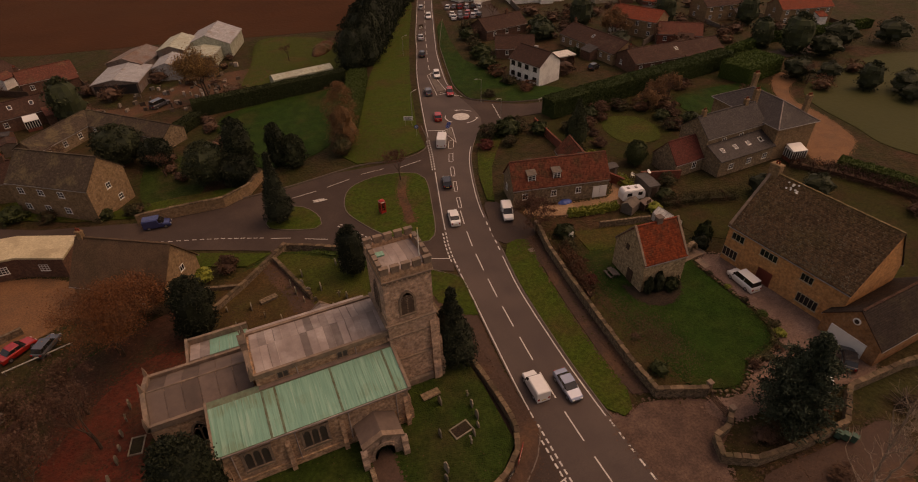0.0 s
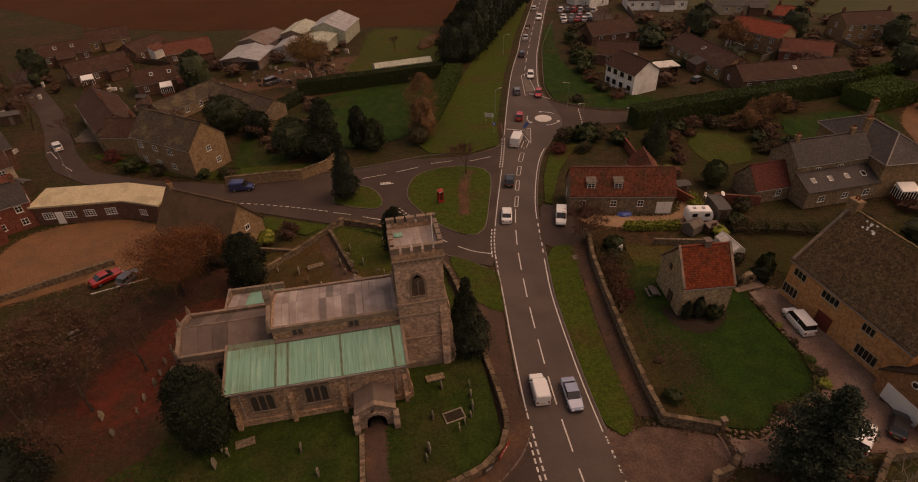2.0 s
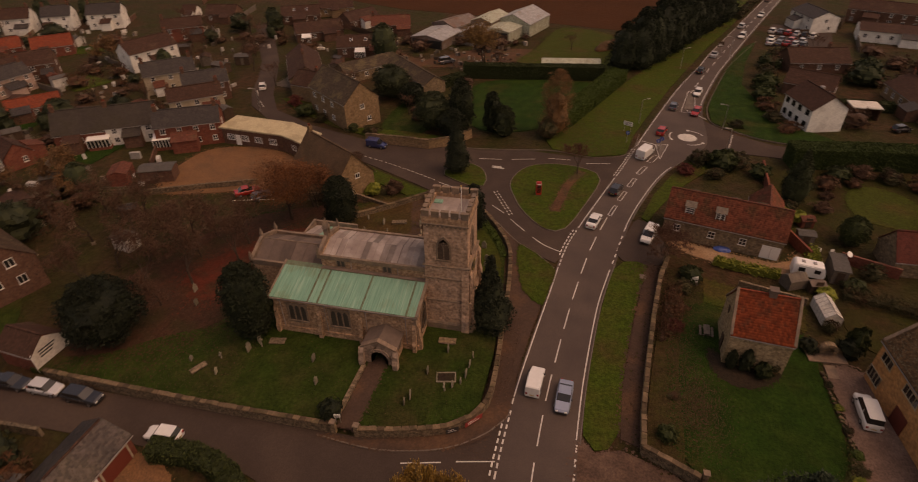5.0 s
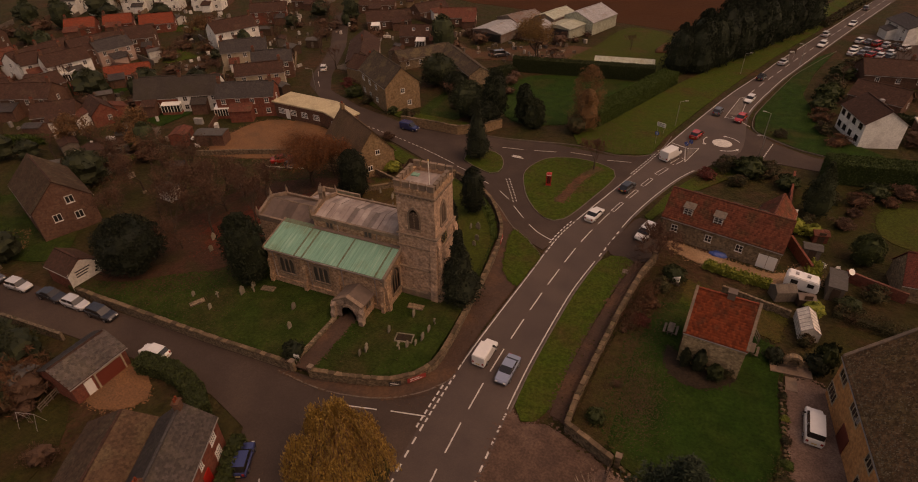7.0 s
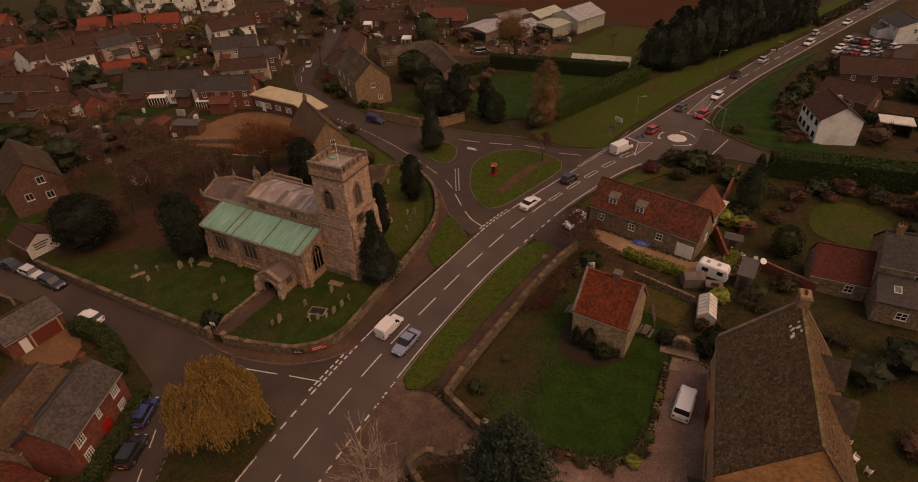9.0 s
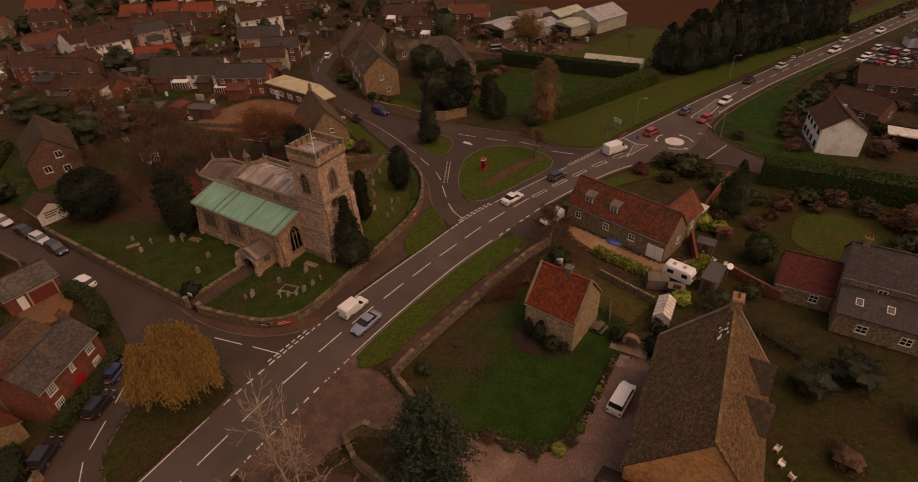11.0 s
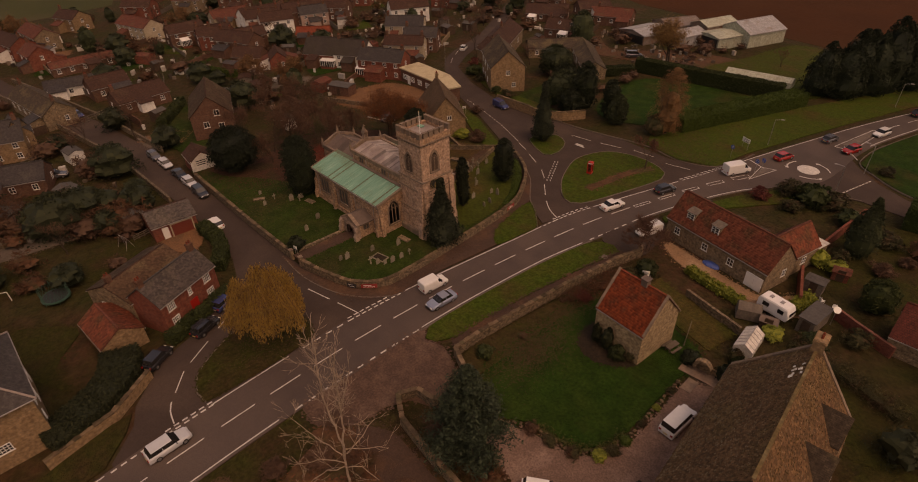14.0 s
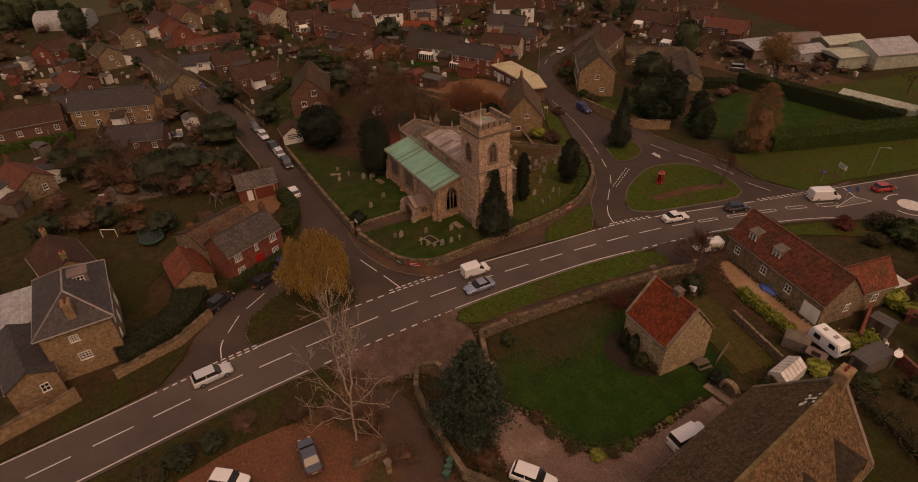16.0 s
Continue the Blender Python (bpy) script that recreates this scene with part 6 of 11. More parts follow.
# ---- buildings round the church ----
# small barn on the lawn
barn = gable_house("small rubble-stone barn with a bright red pantile roof", (46.9, 44.4), (53.5, 43.8), 3.5, 4.7, 8.7, pale_rubble, red_tile, "barn", "barn", 0.12, tiles=red_loose, gables=False, coped=False, tile=(0.3, 0.27), ridge_mat=red_tile)
for x in (-3.35, 3.35):
    for s in (-1, 1):
        part("gable_coping", profile(bmesh.new(), [(0, 8.8), (s * 3.6, 4.6), (s * 3.6, 4.85), (0, 9.1)], x - 0.16, x + 0.16), ashlar, barn)
part("louvre", boxes((-0.1, 0.7, -0.4, 0.4, 8.6, 9.5), (-0.2, 0.8, -0.5, 0.5, 9.5, 9.62)), dark_lead, barn, "small dark lead roof vent")
door(barn, -3.36, -0.8, 0, 270, 1.0, 2.0, dark_wood)
part("window", boxes((-3.4, -3.3, 0.4, 1.0, 4.6, 5.5)), dark_wood, barn, "dark boarded pitching hole")

cottage = gable_house("stone cottage with old red pantile roof and two dormers", (42.1, 70.3), (58.6, 66.5), 3.0, 3.55, 7.0, rubble, old_red_tile, "cottage", "house", 0.25, chim=(), storeys=1, front=(0.12, 0.42, 0.68), back=(0.2, 0.5, 0.8), tiles=old_red_loose, tile=(0.3, 0.27), ridge_mat=old_red_tile)
for x in (-5.2, -0.8):
    d = thing("dormer", "", "")
    d.parent = cottage
    d.matrix_basis = pose(x, -2.35, 4.25)
    part("cheek", boxes((-0.7, 0.7, 0.05, 1.9, 0, 1.25)), rubble, d)
    part("dormer_roof", profile(bmesh.new(), [(-0.12, 1.25), (2.3, 1.85), (2.3, 1.95), (-0.12, 1.35)], -0.85, 0.85), grey_wood, d)
    window(d, 0, 0.0, 0.62, 0, 1.25, 1.15, 2, 3)
for i, f in enumerate((0.15, 0.5, 0.72)):
    part("roof_light", boxes((-8.2 + 16.5 * f, -6.9 + 16.5 * f, 0.15, 0.8, 6.6, 7.05)), stone_tile, cottage)
gd = thing("garage_door", "", "")
gd.parent = cottage
gd.matrix_basis = pose(7.0, -3.05, 0)
part("door_leaf", boxes((-1.25, -0.03, -0.06, 0.04, 0, 2.2)), white_paint, gd)
part("door_leaf", boxes((0.03, 1.25, -0.06, 0.04, 0, 2.2)), white_paint, gd)
wing = gable_house("low cottage wing with a red pantile roof", (56.2, 68.6), (58.0, 76.2), 2.4, 3.3, 5.9, rubble, old_red_tile, "cottage_wing", "house", 0.2, storeys=1, front=(0.6,), tiles=old_red_loose, tile=(0.3, 0.27))
part("lean_to", boxes((3.95, 6.6, -2.3, 0.5, -0.2, 2.4)), rubble, wing)
for k in range(4):
    part("roof_sheet", boxes((3.97 + 0.69 * k, 4.64 + 0.69 * k, -2.45, 0.65, 2.42, 2.5 + 0.02 * (k % 2))), white_render, wing, "white sheet of the flat lean-to roof")

big = gable_house("large buff house with a huge mossy stone-tiled roof", (69.9, 25.2), (68.4, 42.5), 4.6, 6.3, 12.7, buff_wall, stone_tile, "large_house", "house", 0.25, half_back=6.0, eave_back=6.0, storeys=2, tiles=tile_loose, gables=False, tile=(0.26, 0.3), ridge_mat=mossy_ridge)
# the house stands with its front towards the drive, on the left hand of its ridge
for f, zz, ww, nn in ((0.9, 4.6, 2.0, 3), (0.93, 1.6, 2.4, 4), (0.62, 4.65, 2.6, 4), (0.3, 4.6, 1.7, 3), (0.24, 1.5, 2.9, 5)):
    window(big, -8.68 + 17.36 * f, 6.0, zz, 180, ww, 1.15 if zz > 3 else 1.5, nn, 1, cream_render)
door(big, -8.68 + 17.36 * 0.6, 6.02, 0, 180, 2.0, 2.2, dark_red_paint)
chimney(big, 8.4, 0.0, 11.5, 14.1, 1.5, 1.0, gold_stone, 2)
for w, e in ((6.2, 5.8), (-4.8, 6.0)):
    for x in (8.68,):
        part("gable_coping", profile(bmesh.new(), [(0, 12.8), (w, e), (w, e + 0.35), (0, 13.15)], x - 0.2, x + 0.2), ashlar, big)
for x in (4.8, -0.2):
    d = thing("dormer", "", "")
    d.parent = big
    d.matrix_basis = pose(x, -4.35, 6.0, 0, 0, 90)
    part("cheek", profile(bmesh.new(), [(-1.25, 0.4), (1.25, 0.4), (1.25, 1.7), (0, 3.9), (-1.25, 1.7)], 0, 2.5), buff_wall, d)
    for s in (-1, 1):
        part("dormer_roof", profile(bmesh.new(), [(0, 3.95), (s * 1.55, 1.3), (s * 1.6, 1.46), (0, 4.13)], -0.25, 2.6), stone_tile, d)
    window(d, -0.01, 0, 1.5, -90, 1.5, 1.0, 3, 1)


def roof_moss():
    """Clumps of moss and lichen on the tiles, thicker towards the eaves, ochre moss that also shades the east slope,
    and pale mended tiles by the ridge.
    """
    rnd = random.Random(21)
    bm = bmesh.new()
    for side, half, eave, n in ((1, 6.0, 6.0, 2400), (-1, 4.6, 6.3, 900)):
        for _ in range(n):
            f = rnd.random() ** 1.9
            x, r = rnd.uniform(-8.5, 8.5), rnd.uniform(0.025, 0.085)
            y, z = side * (half + 0.1) * (1 - f), eave + (12.7 - eave) * f + 0.19
            top = bm.verts.new((x, y, z + r * 0.7))
            ring = [bm.verts.new((x + r * math.cos(a) * rnd.uniform(0.7, 1.3), y + side * -r * math.sin(a) * 0.7, z + r * math.sin(a) * 0.75 - 0.03)) for a in (0, 1.26, 2.51, 3.77, 5.03)]
            for k in range(5):
                bm.faces.new((ring[k], ring[(k + 1) % 5], top))
    part("roof_moss", bm, pale_lichen, big, "pale lichen and moss clumps", kind="stuff")
    bm = bmesh.new()
    # ridge moss; the wider east share is dark to offset the sun on that slope
    for _ in range(1900):
        side = -1 if rnd.random() < 0.6 else 1
        half, eave = (4.6, 6.3) if side < 0 else (6.0, 6.0)
        f = 1 - abs(rnd.gauss(0, 0.3 if side < 0 else 0.1))
        if f < 0:
            continue
        x, r = rnd.uniform(-8.5, 8.5), rnd.uniform(0.03, 0.1)
        y, z = side * (half + 0.1) * (1 - f), eave + (12.7 - eave) * f + 0.18
        top = bm.verts.new((x, y, z + r * 0.5))
        ring = [bm.verts.new((x + r * math.cos(a) * rnd.uniform(0.8, 1.5), y + side * -r * math.sin(a) * 0.7, z + r * math.sin(a) * 0.75 - 0.03)) for a in (0, 1.26, 2.51, 3.77, 5.03)]
        for k in range(5):
            bm.faces.new((ring[k], ring[(k + 1) % 5], top))
    part("roof_moss", bm, ochre_moss, big, "ochre moss along the ridge, spread down the east slope to darken it", kind="stuff")
    for i in range(12):
        m = pose(5.0 + rnd.uniform(-1.0, 1.0), rnd.uniform(0.2, 1.0), 0, -48, 0, rnd.uniform(-12, 12))
        m.translation.z = 12.75 - abs(m.translation.y) * 6.7 / 6.0 + 0.2
        part("mended_tile", bevelled(boxes((-0.13, 0.13, -0.11, 0.11, 0, 0.05)), 0.012), bright_render, big, m=m)


roof_moss()
garage = gable_house("orange brick gabled garage with a wide white door", (62.3, 22.1), (75.5, 22.6), 3.5, 2.9, 6.0, orange_brick, brown_tile, "garage", "garage", 0.25, storeys=1, gables=False, tiles=dark_loose)
gd = part("garage_door", boxes((-6.72, -6.55, -2.1, 2.3, 0, 2.2)), white_paint, garage, "wide white up-and-over door")
part("round_window", tube(bmesh.new(), (-6.7, 0, 4.4), (-6.55, 0, 4.4), 0.45, 0.45, 20), white_paint, garage, "white framed round window")
part("round_glass", tube(bmesh.new(), (-6.72, 0, 4.4), (-6.65, 0, 4.4), 0.3, 0.3, 20), glass, garage)

# manor
manor = gable_house("stone manor range with slate roof", (79.0, 66.6), (93.4, 67.0), 3.3, 6.2, 9.1, rubble, dark_slate, "manor_house", "house", 0.25, chim=(0.06, 0.85), front=(0.3, 0.6), storeys=2, chim_mat=gold_stone)
part("lean_to", profile(bmesh.new(), [(-3.3, 0), (-7.0, 0), (-7.0, 3.2), (-3.3, 4.8)], -7.0, 6.6), rubble, manor)
part("lean_to_roof", profile(bmesh.new(), [(-3.3, 4.82), (-7.3, 3.1), (-7.3, 3.24), (-3.3, 4.96)], -7.2, 6.8), dark_slate, manor)
for x in (-5.0, -1.8, 1.4, 4.6):
    sk = part("skylight", boxes((-0.4, 0.4, -0.5, 0.5, 0, 0.08)), white_paint, manor, m=pose(x, -5.2, 4.14, 23, 0, 0))
    part("pane", boxes((-0.33, 0.33, -0.43, 0.43, 0.08, 0.09)), glass, sk)
for x in (-4, 0.5, 4.6):
    window(manor, x, -7.0, 1.6, 0, 1.2, 1.1, 2, 2)
conservatory("white framed garden room beside the manor", 97.4, 58.4, -12, 3.0, 2.2)
block = hip_house("stone manor block with hipped slate roof", -4.6, 4.6, -8.4, 8.4, 6.4, 9.4, gold_stone, dark_slate, name="manor_block", m=pose(98.2, 68.3, 0, 0, 0, -4))
for x, yv in ((3.6, -6), (3.4, 6.8), (-3, 0)):
    chimney(block, x, yv, 7, 10.8, 1.0, 0.7, gold_stone, 3)
for yv in (-6, -2, 2, 6):
    for z in (1.6, 4.6):
        window(block, 4.6, yv, z, 90, 1.2, 1.5, 2, 2)
gable_house("stone outbuilding with a dark red tiled roof", (72.4, 66.0), (78.9, 66.2), 2.9, 2.6, 5.8, rubble, maroon_tile, "outbuilding", "outbuilding", 0.2, storeys=1, front=(0.7,), gables=False)

white = gable_house("white rendered house with brown tiled roof", (77.6, 113.6), (74.7, 123.3), 3.8, 5.0, 7.6, bright_render, brown_tile, "white_house", "house", 0.35, storeys=2, back=(0.15, 0.42, 0.66, 0.88), front=(0.3, 0.7), gables=False, paint=black_paint, win=(1.2, 1.1))
part("roof_vent", boxes((-0.4, 0.4, -0.6, 0.1, 7.4, 8.1)), grey_paint, white)
gable_house("brown-tiled bungalow behind the verge", (79, 156), (94, 158), 4.2, 2.8, 5.4, brown_brick, brown_tile, "bungalow", "house", 0.35, (0.7,), 1, (0.2, 0.5, 0.8), (0.3,))
gable_house("brick gabled bungalow with brown tiles", (76, 139.5), (85.5, 134.8), 3.6, 2.8, 5.2, brown_brick, brown_tile, "bungalow", "house", 0.35, (), 1, (0.3, 0.7))
hut = thing("carport", "flat white-roofed carport beside the white house", "carport", pose(88.2, 124, 0))
part("roof", boxes((-3, 3, -2.2, 2.2, 2.5, 2.75)), white_render, hut)
part("wall", boxes((-2.8, -2.6, -2, 2, -0.3, 2.5), (2.6, 2.8, -2, 2, -0.3, 2.5), (-2.6, 2.6, 1.8, 2, -0.3, 2.5)), brown_brick, hut)

# red brick house, double pile
rh = gable_house("red brick house with white windows and grey slate roof", (5.75, 1.4), (2.0, 9.9), 2.75, 4.7, 6.9, red_brick, slate, "brick_house", "house", 0.2, chim=(0.0, 1.0), storeys=2, tiles=slate_loose, gables=False, tile=(0.22, 0.28))
rear = gable_house("rear range with a mottled brown tiled roof", (0.1, -1.4), (-4.1, 7.7), 3.9, 3.8, 5.6, rubble, brown_tile, "rear_range", "house", 0.15, chim=(0.05,), storeys=1, tiles=brown_loose, gables=True, back=(0.4,), tile=(0.22, 0.28))
for f in (0.16, 0.82):
    for z in (1.45, 3.75):
        window(rh, -4.65 + 9.3 * f, -2.75, z, 0, 1.15, 1.15, 4, 3)
window(rh, 0.0, -2.75, 3.75, 0, 0.6, 1.0, 2, 3)
door(rh, 0.1, -2.78, 0, 0, 1.1, 2.3, red_paint)
gable_house("low outbuilding with a mottled red tiled roof", (0.4, -3.1), (7.6, -2.4), 2.5, 2.3, 3.9, gold_stone, old_red_tile, "outbuilding", "outbuilding", 0.15, storeys=1, gables=False, tiles=old_red_loose, tile=(0.3, 0.27))
g = gable_house("brick garage with brown door and tiled roof", (-17.8, 9.0), (-17.4, 15.8), 2.8, 2.7, 4.2, red_brick, brown_tile, "garage", "garage", 0.3, storeys=1, gables=False, tiles=slate_loose)
part("garage_door", boxes((-0.6, 2.6, -2.9, -2.75, 0, 2.1)), dark_red_paint, g, "brown up-and-over door")
part("door_frame", boxes((-0.8, -0.6, -2.95, -2.75, 0, 2.3), (2.6, 2.8, -2.95, -2.75, 0, 2.3), (-0.6, 2.6, -2.95, -2.75, 2.1, 2.3)), cream_render, g)
door(g, -1.6, -2.82, 0, 0, 0.8, 1.95, white_paint)

# tall stone house with hipped roof
sh = hip_house("tall golden stone house with hipped slate roof", -6.2, 6.2, -3.65, 3.65, 6.9, 9.7, gold_stone, slate, 0.45, "tall_house", m=pose(9.9, -15.9, 0, 0, 0, 1))
chimney(sh, 5.0, 0.2, 7.2, 9.8, 1.3, 0.9, gold_stone, 3)
for y in (-0.5,):
    for z in (5.4, 2.6):
        window(sh, 6.2, y if z > 4 else y + 0.2, z, 90, 1.3 if z < 4 else 0.95, 1.1 if z < 4 else 0.95, 4, 3)
for x in (-4, 0, 4):
    for z in (2.2, 5.2):
        window(sh, x, 3.65, z, 180, 1.0, 1.4, 2, 3)
d = thing("dormer", "", "")
d.parent = sh
d.matrix_basis = pose(-1.5, 2.0, 7.9)
part("cheek", boxes((-0.9, 0.9, -1.6, 0.5, 0, 1.4)), dark_lead, d)
part("dormer_roof", boxes((-1.05, 1.05, -1.7, 0.65, 1.4, 1.52)), dark_lead, d)
window(d, 0.9, -0.5, 0.75, 90, 1.2, 1.0, 3, 2)
gable_house("low stone house with brown tiled roof", (-10.5, -19.3), (-1.2, -16.6), 3.2, 3.6, 6.0, gold_stone, brown_tile, "cottage", "house", 0.2, (0.0, 1.0), 1, (0.3, 0.7), (0.3,), chim_mat=gold_stone)
gable_house("low stone wing with slate roof", (8.0, -23.5), (18.4, -21.3), 2.4, 3.2, 4.6, gold_stone, slate, "wing", "house", 0.2, (), 1, (0.3, 0.8), gables=True)
ws = thing("white_shed", "long shed with a pale flat roof", "shed", pose(3.2, -23.2, 0, 0, 0, 2))
part("wall", boxes((-4, 4, -2.1, 2.1, -0.3, 3.6)), gold_stone, ws)
part("roof", boxes((-4.2, 4.2, -2.3, 2.3, 3.6, 3.8)), sheet_steel, ws)

# village hall and shop
hall = gable_house("tall brick hall with brown tiled roof", (-47.5, 33.3), (-60.5, 38.4), 4.3, 5.2, 9.2, brown_brick, brown_tile, "village_hall", "hall", 0.25, (), 2, gables=False, tiles=brown_loose)
for yv, z in ((-1.2, 5.6), (1.4, 3.2), (-1.6, 2.6)):
    window(hall, -6.98, yv, z, 270, 1.2, 1.3, 2, 1)
shop = gable_house("small brick building with a white end wall", (-38.6, 25.2), (-33.2, 24.7), 2.2, 2.7, 4.3, red_brick, brown_tile, "shop", "shop", 0.2, (), 1, gables=False)
part("white_wall", profile(bmesh.new(), [(-2.3, 0), (2.3, 0), (2.3, 2.8), (0, 4.1), (-2.3, 2.8)], 2.72, 2.85), white_render, shop, "white rendered end wall with dark lettering")
for i in range(3):
    part("lettering_bar", boxes((2.85, 2.87, -1.3, 0.9 - 0.3 * i, 2.6 - 0.4 * i, 2.78 - 0.4 * i)), black_paint, shop)

# thatched house beside the churchyard
club = gable_house("golden stone house with a dark steep roof", (-21.4, 75.3), (-10.2, 68.0), 4.0, 4.3, 9.0, gold_stone, thatch, "stone_house", "house", 0.35, (0.02,), 1, (0.3, 0.7), (0.4,), gables=False, chim_mat=gold_stone)
window(club, 6.7, 0.6, 4.6, 90, 0.9, 0.9, 2, 1)
window(club, 6.7, -1.2, 1.8, 90, 1.0, 1.0, 2, 1)


def flat_building():
    ob = thing("flat_roofed_building", "long cream flat-roofed building with white windows", "building", pose(-36, 84, 0))
    outline = [(-10.4, 0.4), (-9.8, 6.2), (3.4, 5), (11.4, 1.4), (10.0, -3.6), (3.8, -0.7)]
    part("wall", prism(bmesh.new(), outline, -0.3, 3.3), brown_brick, ob)
    c = [sum(p[i] for p in outline) / 6 for i in (0, 1)]
    part("roof", prism(bmesh.new(), [(c[0] + (x - c[0]) * 1.05, c[1] + (y - c[1]) * 1.1) for x, y in outline], 3.3, 3.62), cream_felt, ob)
    for x in (-8.4, -5.0, -1.8, 1.6):
        window(ob, x, 0.08 - (x + 10.4) * 0.075 + 0.25, 1.7, -4.5, 1.7, 1.2, 4, 3)
    door(ob, -6.7, 0.05, 0, -4.5, 1.0, 2.2, white_paint)
    window(ob, 7.2, -2.25, 1.7, -25, 1.4, 1.1, 3, 3)


flat_building()
gable_house("long stone house with a steep stone-tiled roof", (-32.6, 107.4), (-20.0, 97.8), 4.3, 6.1, 10.0, gold_stone, stone_tile, "stone_house", "house", 0.2, (), 2, (0.15, 0.4, 0.65), (0.5,), gables=True, tiles=None, win=(1.2, 1.1))
gable_house("stone wing with brown tiles above the lane", (-50.5, 132), (-40.5, 113.5), 4.2, 4.2, 7.0, rubble, brown_tile, "stone_house", "house", 0.2, (0.5,), 1, (0.3,), (0.3, 0.7))
gable_house("gabled stone wing with brown tiles", (-42, 113), (-35.5, 111.5), 3.4, 4.0, 6.6, gold_stone, brown_tile, "stone_house", "house", 0.2, (0.9,), 1)
gable_house("long low barn with a grey stone roof", (-36.5, 124.5), (-26.5, 136.5), 3.0, 2.6, 4.4, rubble, stone_tile, "long_barn", "barn", 0.2, (), 1, (0.15, 0.4, 0.65, 0.9), gables=False)
gable_house("long low barn with a grey stone roof", (-26, 136.8), (-9.5, 120), 3.0, 2.6, 4.4, rubble, stone_tile, "long_barn", "barn", 0.2, (), 1, (0.2, 0.5, 0.8), gables=False)


# ---- farm sheds ----
def shed(label, p0, p1, half, eave, ridge, wall_mat, roof_mat, open_side=False):
    ob = gable_house(label, p0, p1, half, eave, ridge, wall_mat, roof_mat, "farm_shed", "shed", 0.2, (), 1, gables=False, group="farm sheds")
    if open_side:
        L = math.dist(p0, p1)
        # a black panel on the closed end wall paints the shade of an open front
        part("doorway", boxes((-L / 2 - 0.05, -L / 2 + 0.02, -half + 0.5, half - 0.5, 0, eave - 0.3)), black_paint, ob, "black panel for the shade inside the open shed front")
    return ob


shed("tall grey corrugated farm shed", (2.0, 175.3), (7.0, 189.2), 6.3, 3.8, 6.3, green_sheet, sheet_steel)
shed("low pale-roofed farm shed with an open front", (-1.9, 166.9), (1.3, 175.8), 4.6, 3.2, 3.9, green_sheet, green_sheet, True)
shed("long pale-roofed corrugated farm shed", (-7.7, 172.2), (-3.7, 184.2), 3.6, 4.4, 5.6, rust_sheet, green_sheet)
shed("grey corrugated farm shed with plain walls", (-9.4, 161.6), (-7.0, 170.6), 3.6, 3.2, 4.4, sheet_steel, sheet_steel)
shed("rusty corrugated farm shed", (-19.7, 170.4), (-13.5, 181), 5.0, 3.2, 4.6, rust_sheet, rust_sheet)
shed("low silver-roofed shed with an open front", (-21.7, 157), (-18.2, 169.5), 5.5, 2.6, 3.6, rust_sheet, sheet_steel, True)
gh = thing("low_greenhouse", "long low glasshouse with a pale roof by the farm", "greenhouse", pose(22.5, 146.6, 0, 0, 0, 7))
part("frame", profile(bmesh.new(), [(-2, 0), (2, 0), (2, 1.6), (0, 2.4), (-2, 1.6)], -8, 8), green_sheet, gh)


# ---- the village beyond ----
VILLAGE_WALLS = {"w": bright_render, "c": cream_render, "r": red_brick, "b": brown_brick, "g": gold_stone, "s": rubble, "p": pink_render}
VILLAGE_ROOFS = {"s": dark_slate, "t": stone_tile, "r": red_tile, "o": old_red_tile, "b": brown_tile, "h": dark_thatch}
WORDS = {"w": "white rendered", "c": "cream rendered", "r": "red brick", "b": "brown brick", "g": "golden stone", "s": "grey stone", "p": "pink rendered",
         "ss": "grey slate", "tt": "stone-tiled", "rr": "bright red tiled", "oo": "old red tiled", "bb": "brown tiled", "hh": "dark thatched"}


